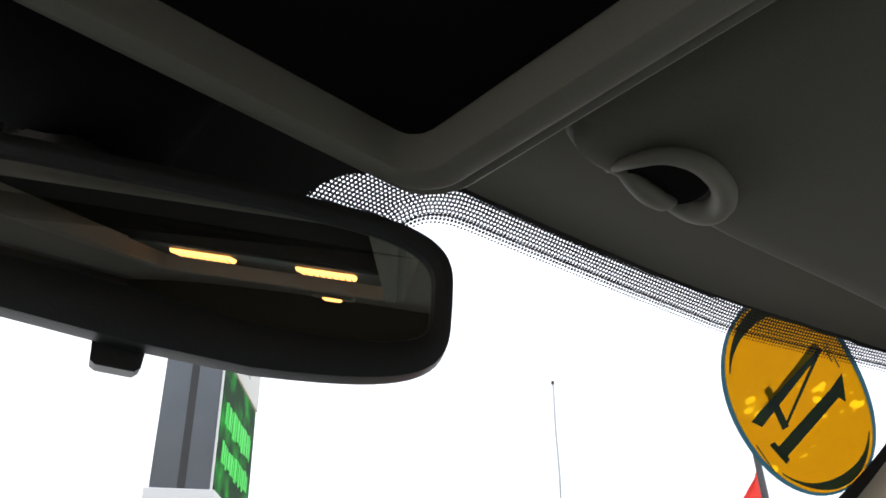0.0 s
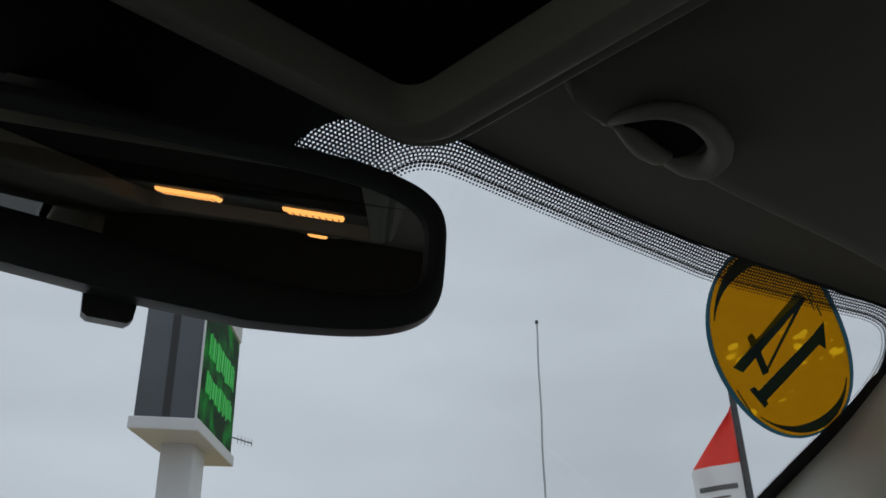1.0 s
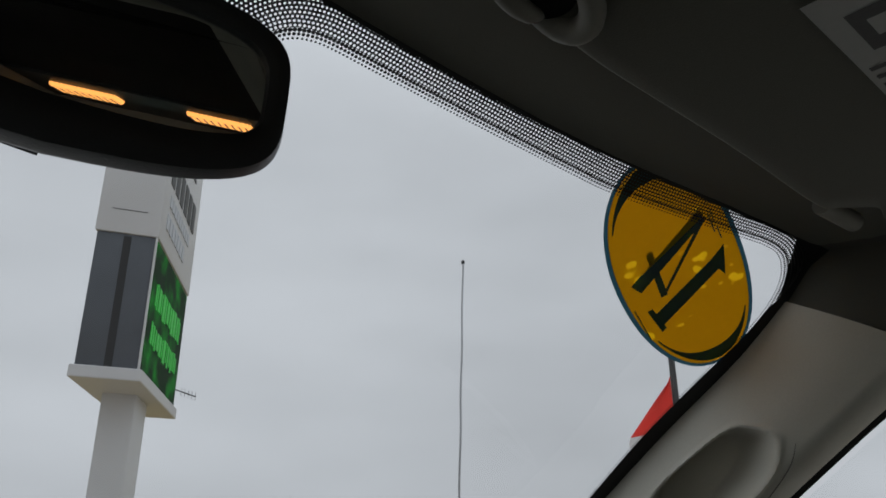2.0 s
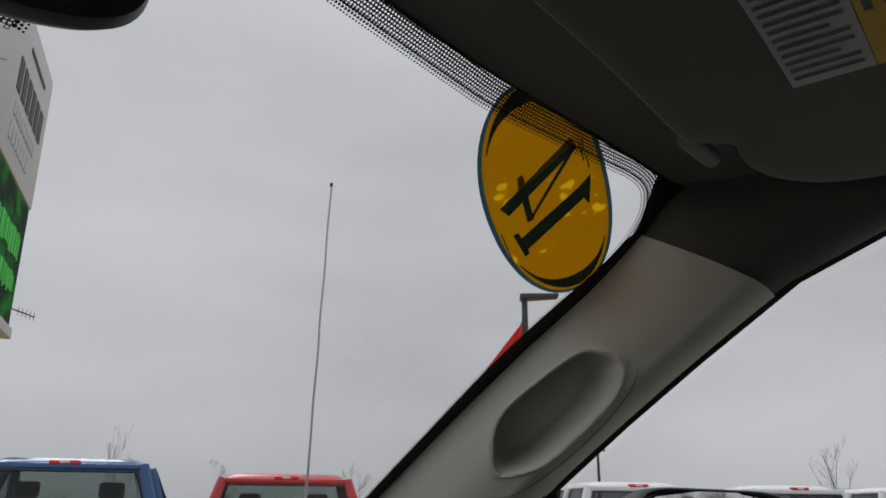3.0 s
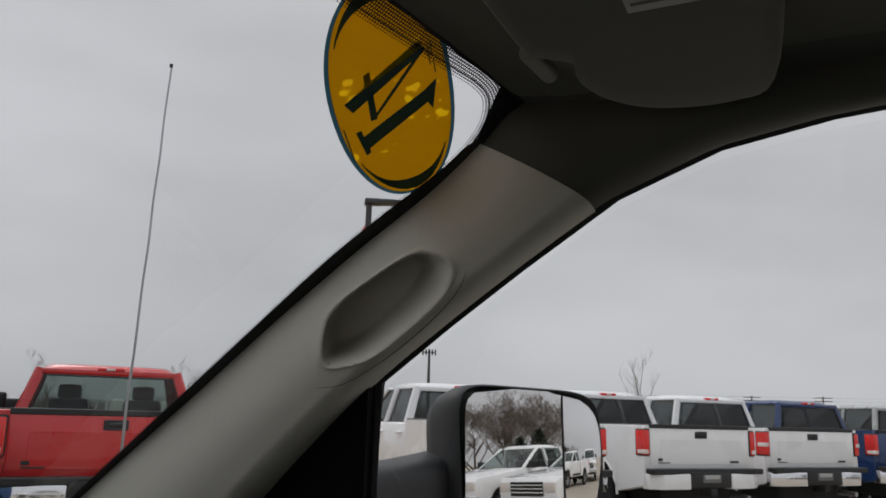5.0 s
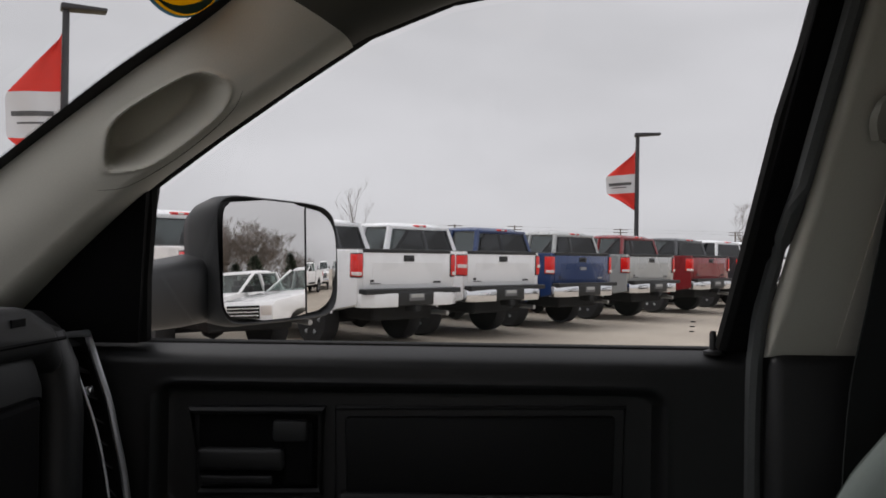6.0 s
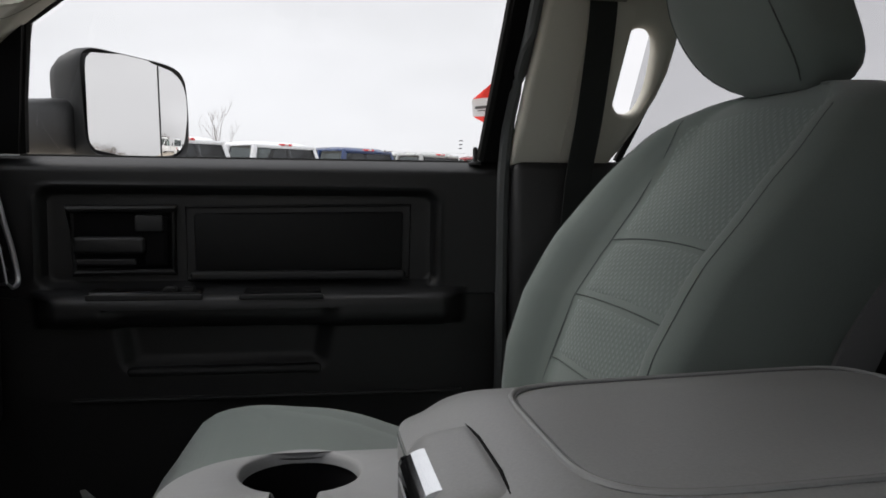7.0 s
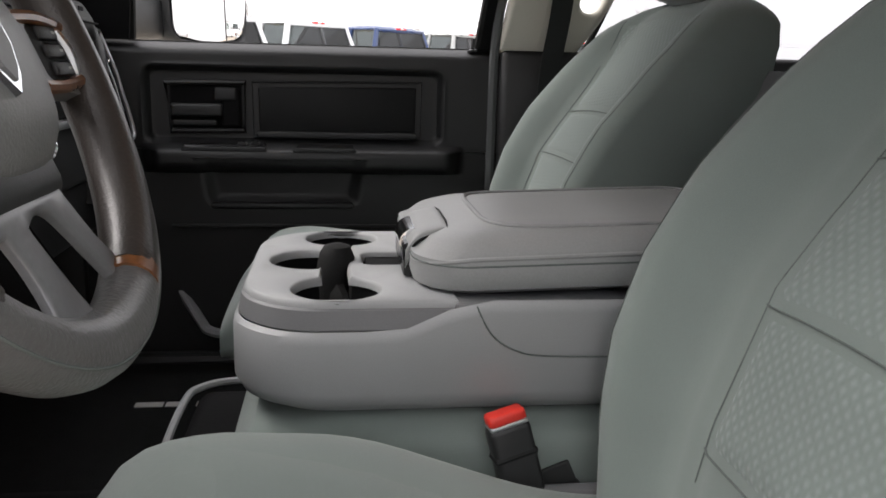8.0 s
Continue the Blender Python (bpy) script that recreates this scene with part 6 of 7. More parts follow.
shield = [(-0.026, 0.024), (0.026, 0.024), (0.028, 0.004), (0.016, -0.020), (0.0, -0.034), (-0.016, -0.020), (-0.028, 0.004)]
part("badge", loft([[(x * 0.85 - 0.005, y * 0.85 - 0.017, 0.012) for x, y in shield], [(x * 0.78 - 0.005, y * 0.78 - 0.017, 0.023) for x, y in shield]]), M_CHROME, swl, "chrome shield badge")
part("badge_face", loft([[(x * 0.60 - 0.005, y * 0.60 - 0.017, 0.021) for x, y in shield], [(x * 0.58 - 0.005, y * 0.58 - 0.017, 0.0245) for x, y in shield]]), M_GREY_DK, swl, "dark badge field")
# side spokes with wood and button pods
DY = -0.016
for s in (1, -1):
    part("spoke", loft([[(s * 0.075, y + DY, z) for y, z in ((-0.022, -0.012), (0.022, -0.012), (0.022, 0.010), (-0.022, 0.010))], [(s * 0.13, y + DY, z) for y, z in ((-0.024, -0.014), (0.030, -0.014), (0.030, 0.002), (-0.024, 0.002))], [(s * 0.178, y + DY, z) for y, z in ((-0.030, -0.010), (0.036, -0.010), (0.036, 0.004), (-0.030, 0.004))]]), M_GREY_DK, swl, "dark grey side spoke", smooth=True)
    for bar in (((0.080, 0.027, 0.006), (0.125, 0.028, 0.007), (0.172, 0.022, 0.007)), ((0.090, -0.020, 0.004), (0.130, -0.021, 0.005), (0.174, -0.017, 0.006))):
        part("wood_trim", tube(spline([(s * x, y + DY, z) for x, y, z in bar], 16), 0.0048, 8), M_WOOD, swl, "brown wood trim", smooth=True)
    part("button_pod", rbox((min(s * 0.096, s * 0.163), -0.018 + DY, -0.004), (max(s * 0.096, s * 0.163), 0.026 + DY, 0.006), 0.006, 3), M_BLACK_SOFT, swl, "black button pod", smooth=True)
    part("pod_edge", tube(spline([(s * 0.160, 0.022 + DY, 0.006), (s * 0.165, 0.004 + DY, 0.007), (s * 0.164, -0.014 + DY, 0.006)], 14), [0.0018 + 0.0030 * math.sin(math.pi * (k + 0.5) / 14) for k in range(14)], 8), M_SILVER, swl, "satin silver pod edge", smooth=True)
    for k in range(3):
        part("button", rbox((s * 0.135 - 0.018, -0.0145 + DY + 0.0132 * k, 0.005), (s * 0.135 + 0.018, -0.0040 + DY + 0.0132 * k, 0.0095), 0.003, 2), M_BLACK, swl, "small button", smooth=True)
        part("button_mark", rbox((s * 0.144 - 0.003, -0.0105 + DY + 0.0132 * k, 0.0093), (s * 0.144 + 0.003, -0.0085 + DY + 0.0132 * k, 0.0098), 0), M_LABEL, swl, "pale mark")



# lower spoke: one wide plate with two oblong slots
def slotted_plate():
    out = [(0.036, -0.098), (0.056, -0.135), (0.082, -0.166), (0.070, -0.182), (0.03, -0.188), (-0.02, -0.190), (-0.07, -0.186), (-0.110, -0.170), (-0.128, -0.150), (-0.100, -0.118), (-0.085, -0.098)]
    slots = ([(-0.030, -0.112), (-0.012, -0.107), (0.008, -0.111), (0.030, -0.138), (0.047, -0.162), (0.046, -0.170), (0.034, -0.174), (0.000, -0.171), (-0.010, -0.160), (-0.020, -0.138)],
             [(-0.060, -0.111), (-0.076, -0.111), (-0.092, -0.122), (-0.104, -0.140), (-0.098, -0.152), (-0.070, -0.168), (-0.056, -0.167), (-0.052, -0.150), (-0.054, -0.130)])
    bm = bmesh.new()
    edges = []
    for loop, sg in ((out, 1), (slots[0], -1), (slots[1], -1)):
        loop = [tuple(p)[:2] for p in spline([(*p, 0) for p in loop + loop[:1]], 60)[:-1]]
        rows = [[bm.verts.new((x, y, z)) for x, y in inset(loop, sg * i)] for i, z in ((0.0, -0.005), (0.0, -0.001), (0.0012, 0.001), (0.0035, 0.002))]
        n = len(loop)
        for a, b in zip(rows, rows[1:]):
            for k in range(n):
                bm.faces.new((a[k], a[(k + 1) % n], b[(k + 1) % n], b[k]))
        edges += [bm.edges.get((rows[-1][k], rows[-1][(k + 1) % n])) for k in range(n)]
    bmesh.ops.triangle_fill(bm, use_beauty=True, use_dissolve=False, edges=edges)
    return bm


# black plate gives the slots the shade of a deep hollow
part("spoke_backing", loft([[(x, y, z) for x, y in ((0.045, -0.095), (0.070, -0.172), (0.0, -0.182), (-0.10, -0.165), (-0.085, -0.095))] for z in (-0.040, -0.032)]), M_DEEP, swl, "black plate standing for the shaded hollow behind the spoke")
part("spoke", slotted_plate(), M_SPOKE, swl, "satin grey slotted lower spoke", smooth=True)
part("lower_bezel", rbox((-0.075, -0.104, -0.030), (0.052, -0.070, 0.004), 0.012, 3), M_BLACK, swl, "black lower bezel", smooth=True)
part("column", revolve([(0.0, -0.30), (0.060, -0.30), (0.062, -0.06), (0.050, -0.03), (0.0, -0.03)], (0, 0, 0), "z", 24), M_BLACK, swl, "black column shroud", smooth=True)
part("stalk", tube([(0.05, -0.01, -0.06), (0.13, -0.04, -0.055), (0.185, -0.062, -0.055)], [0.008, 0.008, 0.011], 10), M_BLACK, swl, "black gear stalk", smooth=True)
part("stalk_cap", tube([(0.182, -0.060, -0.055), (0.200, -0.068, -0.055)], 0.0125, 10), M_CHROME, swl, "chrome stalk cap", smooth=True)
part("key", rbox((0.082, -0.082, -0.075), (0.100, -0.060, -0.055), 0.005, 2), M_CHROME, swl, "bright ignition key", smooth=True)

# floor mat with a line of unreadable print
mat_f = thing("floor_mat", "black rubber floor mat with a printed strip", "floor mat")
part("mat", rbox((0.22, 0.30, 0.682), (0.72, 0.92, 0.694), 0.004), M_CARPET, mat_f)
for k, w in enumerate((0.05, 0.035, 0.045, 0.03)):
    part("print_bar", rbox((0.545, 0.69 - 0.055 * k - w, 0.694), (0.565, 0.69 - 0.055 * k, 0.6955), 0), M_RED if k == 3 else M_LABEL, mat_f, "unreadable printed mark")

# ---------------------------------------------------------------- side mirror
SM = [Vector((1.028, 0.684, 1.534)), Vector((1.262, 0.567, 1.528)), Vector((0.996, 0.661, 1.364)), Vector((1.205, 0.560, 1.368))]
sm_c = (SM[0] + SM[1] + SM[2] + SM[3]) / 4
sm_r = ((SM[1] - SM[0]) + (SM[3] - SM[2])).normalized()
sm_n = sm_r.cross(Vector((0.06, 0.068, 1)).normalized()).normalized()
if sm_n.y > 0:
    sm_n = -sm_n
sm_u = sm_r.cross(sm_n)
if sm_u.z < 0:
    sm_u = -sm_u
sm_c = sm_c + sm_r * 0.005 - sm_u * 0.001


def on_side_mirror(a, b, d):
    return sm_c + sm_r * a + sm_u * b + sm_n * d


def sm_outline(grow, n=64):
    pts = []
    for k in range(n):
        q = 2 * math.pi * k / n
        c, s_ = math.cos(q), math.sin(q)
        b = (0.093 + grow) * math.copysign(abs(s_) ** 0.30, s_)
        w = 0.150 + grow - 0.010 * max(0.0, -b / 0.090) * (c > 0)
        if c > 0:
            a = w * abs(c) ** (0.42 if s_ > 0 else 0.36)
        else:
            a = -w * abs(c) ** 0.26
        pts.append((a, b))
    return pts


sm = thing("side_mirror", "black passenger side mirror with flat and convex glass", "side mirror")


def glass_lift(a, b, radius=None):
    """Height of the glass over its seat: set slightly downwards, the outer piece convex."""
    flat = 0.0062 + 0.050 * b
    return flat if radius is None else flat - ((a - 0.0507) ** 2 + b * b) / (2 * radius)


lo = sm_outline(-0.004)
# glass in two pieces with a dark dividing line


def glass_piece(a0, a1, radius):
    rows = []
    for j in range(23):
        b = -0.0905 + 0.181 * j / 22
        row = []
        for i in range(13):
            a = a0 + (a1 - a0) * i / 12
            lim = 0.1485 - 0.010 * max(0.0, -b / 0.090)
            k = abs(b) / 0.0906
            lim_r = lim * (1 - k ** 4.2) ** 0.36 if k < 1 else 0
            lim_l = 0.147 * (1 - k ** 9) ** 0.22 if k < 1 else 0
            a = max(-lim_l, min(lim_r, a))
            row.append(on_side_mirror(a, b, glass_lift(a, b, radius)))
        rows.append(row)
    bm = sheet(rows)
    bmesh.ops.remove_doubles(bm, verts=bm.verts, dist=0.0003)
    return bm


part("glass", glass_piece(-0.147, 0.0495, None), M_MIRROR, sm, "flat mirror glass", smooth=True)
part("spotter_glass", glass_piece(0.052, 0.1485, 0.9), M_MIRROR, sm, "more strongly curved outer glass", smooth=True)
part("divider", tube([on_side_mirror(0.0507, b, glass_lift(0.0507, b) + 0.0005) for b in (-0.087, 0.0, 0.087)], 0.0013, 6), M_BLACK, sm, "dark dividing line")
part("glass_back", loft([[on_side_mirror(a, b, -0.012) for a, b in lo], [on_side_mirror(a, b, -0.016) for a, b in lo]]), M_BLACK, sm)
part("housing", loft([[on_side_mirror(a, b, -0.010) for a, b in sm_outline(-0.004)], [on_side_mirror(a, b, 0.0005) for a, b in sm_outline(-0.001)], [on_side_mirror(a, b, 0.002) for a, b in sm_outline(0.001)], [on_side_mirror(a, b, -0.001) for a, b in sm_outline(0.003)], [on_side_mirror(a, b, -0.022) for a, b in sm_outline(0.004)], [on_side_mirror(a * 0.95 + 0.002, b * 0.95, -0.056) for a, b in sm_outline(0.003)], [on_side_mirror(a * 0.84, b * 0.84, -0.082) for a, b in sm_outline(0.003)], [on_side_mirror(a * 0.6, b * 0.60, -0.097) for a, b in sm_outline(0.0)]], None, True, False), M_GRAIN, sm, "black grained housing", smooth=True)
part("housing_cap", loft([[on_side_mirror(a * 0.6, b * 0.60, -0.097) for a, b in sm_outline(0.0)], [on_side_mirror(a * 0.3, b * 0.3, -0.102) for a, b in sm_outline(0.0)]]), M_GRAIN, sm, smooth=True)
arm = []
for x, y, hy, z0, z1 in ((0.842, 0.800, 0.058, 1.352, 1.440), (0.872, 0.790, 0.052, 1.353, 1.441), (0.915, 0.770, 0.046, 1.354, 1.443), (0.965, 0.750, 0.044, 1.354, 1.447), (1.010, 0.735, 0.044, 1.356, 1.452), (1.045, 0.728, 0.040, 1.362, 1.456)):
    arm.append([(x, y + hy * math.copysign(abs(math.cos(q)) ** 0.5, math.cos(q)), (z0 + z1) / 2 + (z1 - z0) / 2 * math.copysign(abs(math.sin(q)) ** 0.5, math.sin(q))) for q in [2 * math.pi * k / 24 for k in range(24)]])
part("arm", loft(arm), M_BLACK, sm, "black mirror arm", smooth=True)

# ---------------------------------------------------------------- whip antenna
ant = thing("antenna", "thin wavy steel whip antenna on the fender", "antenna")
tip, root_ = Vector((0.921, 1.115, 1.994)), Vector((0.925, 1.150, 1.125))
pts = []
for k in range(60):
    t = k / 59
    p = root_.lerp(tip, t)
    pts.append((p.x + 0.0006 * math.sin(t * 55) * (1 - t), p.y + 0.0006 * math.cos(t * 41), p.z))
part("mast", tube(pts, [0.0022 - 0.0008 * k / 59 for k in range(60)], 6), M_SILVER, ant, "thin steel mast", smooth=True)
part("tip", revolve([(0, -0.003), (0.0026, -0.002), (0.0026, 0.003), (0, 0.004)], tip, "z", 8), M_BLACK, ant, "small dark tip", smooth=True)
part("base", revolve([(0, 0), (0.018, 0), (0.010, 0.02), (0, 0.022)], (root_.x, root_.y, 1.118), "z", 14), M_BLACK, ant, "black base", smooth=True)

# ---------------------------------------------------------------- parked pickups


def pickup(label, paint_m, m, bumper=None, glass=None, seats=False, cab_len=2.05, badge=None, light_style=0, group="parked pickups in the row"):
    """A pickup: origin on the ground under the rear axle, y ahead."""
    bumper, glass = bumper or M_CHROME, glass or M_TINT
    t = thing("pickup_truck", label, "pickup truck", group, m)
    cb, cf = 0.93, 0.93 + cab_len  # cab back and cowl
    fa = cf + 0.62  # front axle
    nose = fa + 0.95
    # bed sides with wheel arches
    arch = [(0.52 * math.cos(radians(a)), 0.42 + 0.50 * math.sin(radians(a))) for a in range(170, 9, -16)]
    side = [(-1.15, 0.62)] + [(y, z) for y, z in arch] + [(0.88, 0.52), (0.88, 1.395), (-1.15, 1.395)]
    for s in (-1, 1):
        bm = prism(side, "x", 0.0, 0.16, 0.012, 1)
        for v in bm.verts:
            k = 1 - 0.06 * abs((v.co.z - 1.05) / 0.4) ** 2
            v.co.x = s * (0.84 + v.co.x * k)
        part("bed_side", bm, paint_m, t, smooth=True)
        part("rail_cap", rbox((min(s * 0.86, s * 0.985), -1.13, 1.392), (max(s * 0.86, s * 0.985), 0.87, 1.412), 0.008, 1), M_BLACK, t, "black rail cap")
        # arch lip
        part("arch_lip", tube([(s * 0.99, 0.53 * math.cos(radians(a)), 0.42 + 0.51 * math.sin(radians(a))) for a in range(175, 4, -10)], 0.02, 6), paint_m, t, smooth=True)
        # lamps
        lt = rbox((min(s * 0.905, s * 1.008), -1.180, 0.975), (max(s * 0.905, s * 1.008), -0.985, 1.315), 0.022, 2)
        part("lamp_frame", rbox((min(s * 0.899, s * 1.003), -1.174, 0.962), (max(s * 0.899, s * 1.003), -0.972, 1.328), 0.02, 2), M_BLACK, t, "black lamp surround", smooth=True)
        lamp = part("tail_light", lt, M_LIGHT_R, t, "red tail light", smooth=True)
        part("reverse_lens", rbox((min(s * 0.93, s * 1.0135), -1.187, 0.995 if light_style == 0 else 1.10), (max(s * 0.93, s * 1.0135), -1.03, 1.05 if light_style == 0 else 1.16), 0.008, 1), M_LIGHT_W, lamp, "clear reversing lens")
    part("bed_floor", rbox((-0.84, -1.13, 0.78), (0.84, 0.88, 0.84), 0), M_UNDER, t, "black bed floor")
    part("bed_front", rbox((-0.84, 0.83, 0.78), (0.84, 0.88, 1.395), 0.01, 1), paint_m, t)
    tg = part("tailgate", rbox((-0.893, -1.165, 0.785), (0.893, -1.09, 1.392), 0.018, 2), paint_m, t, "closed tailgate", smooth=True)
    part("tailgate_cap", rbox((-0.893, -1.178, 1.332), (0.893, -1.08, 1.414), 0.012, 2), M_BLACK, tg, "black top cap")
    part("tailgate_panel", rbox((-0.72, -1.1685, 0.86), (0.72, -1.150, 1.19), 0.003, 1), paint_m, tg, smooth=True)
    part("tailgate_handle", rbox((-0.11, -1.180, 1.205), (0.11, -1.160, 1.300), 0.010, 1), M_BLACK, tg, "black handle")
    part("handle_slot", rbox((-0.07, -1.188, 1.232), (0.07, -1.176, 1.270), 0.006, 1), M_GLOSS, tg)
    part("name_plate", rbox((-0.76, -1.174, 0.870), (-0.56, -1.162, 0.885), 0.003, 1), M_BLACK, tg, "plain dark name strip")
    part("name_plate", rbox((-0.76, -1.174, 0.900), (-0.69, -1.162, 0.935), 0.003, 1), M_BLACK, tg, "small dark badge")
    part("name_plate", rbox((0.52, -1.174, 0.875), (0.68, -1.162, 0.905), 0.003, 1), M_BLACK if badge is None else badge, tg, "plain name strip")
    if badge is not None:
        part("badge", rbox((-0.10, -1.186, 1.05), (0.10, -1.174, 1.11), 0.02, 2), badge, tg, "plain metal badge")
    # rear bumper in three pieces
    bp = part("rear_bumper", rbox((-0.36, -1.36, 0.60), (0.36, -1.16, 0.78), 0.02, 2), M_BLACK, t, "black bumper middle", smooth=True)
    part("step_pad", rbox((-0.975, -1.345, 0.752), (0.975, -1.165, 0.805), 0.010, 1), M_BLACK, bp, "black step pad")
    for s in (-1, 1):
        part("bumper_end", prism([(s * 0.36, -1.36), (s * 0.80, -1.33), (s * 0.98, -1.22), (s * 0.98, -1.08), (s * 0.90, -1.08), (s * 0.36, -1.18)], "z", 0.585, 0.765, 0.02, 2), bumper, bp, "bright bumper end", smooth=True)
    part("plate_bracket", rbox((-0.16, -1.372, 0.66), (0.16, -1.355, 0.75), 0.006, 1), M_GREY_DK, bp, "empty plate bracket")
    part("plate_bar", rbox((-0.13, -1.378, 0.70), (0.13, -1.370, 0.745), 0.004, 1), M_LABEL, bp, "pale plate area")
    part("hitch", rbox((-0.06, -1.40, 0.50), (0.06, -1.15, 0.60), 0.01, 1), M_UNDER, bp, "black hitch receiver")
    # chassis
    part("chassis", rbox((-0.62, -1.05, 0.36), (0.62, fa + 0.5, 0.62), 0.03, 1), M_UNDER, t, "dark underbody")
    part("axle", tube([(-0.8, 0, 0.40), (0.8, 0, 0.40)], 0.06, 8), M_UNDER, t)
    part("differential", revolve([(0, -0.16), (0.12, -0.12), (0.17, 0), (0.12, 0.12), (0, 0.16)], (0, 0, 0.40), "x", 14), M_UNDER, t, smooth=True)
    part("exhaust", tube([(0.55, 0.6, 0.45), (0.56, -0.6, 0.45), (0.70, -1.10, 0.46), (0.72, -1.30, 0.45)], 0.04, 8), M_RIM, t, "steel tail pipe", smooth=True)
    part("spare", revolve([(0.15, -0.10), (0.36, -0.10), (0.38, 0), (0.36, 0.10), (0.15, 0.10)], (0, -0.55, 0.52), "z", 20), M_TYRE, t, "spare tyre", smooth=True)
    # lower cab and front
    farch = [(fa + 0.50 * math.cos(radians(a)), 0.42 + 0.48 * math.sin(radians(a))) for a in range(170, 9, -16)]
    low = [(cb, 0.50)] + farch + [(nose, 0.60), (nose, 1.02), (nose - 0.10, 1.12), (cf + 0.10, 1.30), (cf - 0.05, 1.335), (cb, 1.335)]
    bm = prism(low, "x", -0.98, 0.98, 0.03, 2)
    for v in bm.verts:
        v.co.x *= 1 - 0.05 * abs((v.co.z - 1.0) / 0.45) ** 2
    part("cab_body", bm, paint_m, t, smooth=True)
    part("roof", loft([[(x, y, z) for x, y, z in ring] for ring in (
        superring(0, (cb + 0.10 + cf - 0.72) / 2, 0.755, (cf - 0.72 - cb - 0.10) / 2, 1.890, 32, 0.42), superring(0, (cb + 0.10 + cf - 0.72) / 2, 0.750, (cf - 0.74 - cb - 0.12) / 2, 1.930, 32, 0.42),
        superring(0, (cb + 0.12 + cf - 0.74) / 2, 0.69, (cf - 0.86 - cb - 0.2) / 2, 1.985, 32, 0.45), superring(0, (cb + cf) / 2 - 0.3, 0.45, (cf - 1.3 - cb - 0.3) / 2, 2.005, 32, 0.5))]), paint_m, t, smooth=True)
    part("roof_header", rbox((-0.735, cb + 0.072, 1.842), (0.735, cb + 0.20, 1.925), 0.022, 2), paint_m, t, smooth=True)
    bl = part("brake_light", rbox((-0.15, cb + 0.065, 1.905), (0.15, cb + 0.16, 1.955), 0.012, 1), M_LIGHT_R, t, "red high brake light", smooth=True)
    part("cargo_lens", rbox((-0.05, cb + 0.060, 1.915), (0.05, cb + 0.08, 1.946), 0.006, 1), M_LIGHT_W, bl, "clear lens")
    yb = (cb + 0.03, cb + 0.12)
    mids = (cb + cab_len * 0.42,) if cab_len > 1.7 else ()
    for s in (-1, 1):
        for y0, y1, r in ((yb[0] + 0.01, yb[1] + 0.02, 0.075), (cf - 0.10, cf - 0.80, 0.055)):
            part("pillar", tube([(s * 0.915, y0, 1.32), (s * 0.735, y1, 1.915)], r, 8, None, False, 0.6), paint_m, t, smooth=True)
        for y in mids:
            part("pillar", tube([(s * 0.925, y, 1.32), (s * 0.745, y + 0.02, 1.915)], 0.065, 8, None, False, 0.5), paint_m, t, smooth=True)
        ends = [yb[0] + 0.09] + [q for y in mids for q in (y - 0.05, y + 0.06)] + [cf - 0.18]
        for a, b in zip(ends[::2], ends[1::2]):
            bm = bmesh.new()
            bm.faces.new([bm.verts.new(p) for p in ((s * 0.925, a, 1.335), (s * 0.925, b, 1.335), (s * 0.755, min(b, cf - 0.80), 1.90), (s * 0.755, a + 0.03, 1.90))])
            part("side_window", bm, glass, t, "tinted side glass")
            part("belt_strip", rbox((s * 0.93 - 0.012, a - 0.05, 1.322), (s * 0.93 + 0.012, b + 0.05, 1.342), 0.004, 1), M_BLACK, t)
            part("door_handle", rbox((min(s * 0.955, s * 0.995), a + 0.04, 1.17), (max(s * 0.955, s * 0.995), a + 0.26, 1.205), 0.010, 1), paint_m, t, smooth=True)
        part("wing_mirror", rbox((min(s * 0.97, s * 1.20), cf - 0.36, 1.32), (max(s * 0.97, s * 1.20), cf - 0.24, 1.55), 0.035, 3), M_BLACK, t, "black wing mirror", smooth=True)
        part("side_line", rbox((min(s * 0.93, s * 0.985), cb + 0.05, 0.58), (max(s * 0.93, s * 0.985), cf - 0.25, 0.66), 0.01, 1), M_BLACK, t, "black sill strip")
    bm = bmesh.new()
    bm.faces.new([bm.verts.new(p) for p in ((-0.86, yb[0] - 0.02, 1.335), (0.86, yb[0] - 0.02, 1.335), (0.715, yb[1] - 0.036, 1.850), (-0.715, yb[1] - 0.036, 1.850))])
    part("rear_window", bm, glass, t, "tinted rear glass")
    part("rear_window_trim", tube([(-0.80, yb[0] - 0.025, 1.36), (0.80, yb[0] - 0.025, 1.36), (0.68, yb[1] - 0.040, 1.838), (-0.68, yb[1] - 0.040, 1.838)], 0.014, 6, closed=True), M_GLOSS, t, "black glass border")
    bm = bmesh.new()
    bm.faces.new([bm.verts.new(p) for p in ((-0.87, cf - 0.02, 1.335), (0.87, cf - 0.02, 1.335), (0.70, cf - 0.78, 1.91), (-0.70, cf - 0.78, 1.91))])
    part("front_window", bm, M_TINT2, t, "clear windshield glass")
    # near-black slab at sill height stands in for the shaded cabin
    part("cabin_floor", rbox((-0.88, cb + 0.04, 1.24), (0.88, cf - 0.05, 1.345), 0.01, 1), M_DEEP, t, "black slab standing for the cabin's shade")
    if seats:
        for x in (-0.42, 0.42):
            st = part("seat_back", rbox((x - 0.22, cb + 0.45, 1.3), (x + 0.22, cb + 0.58, 1.56), 0.05, 3), M_CLOTH_DK, t, "dark seat back", smooth=True)
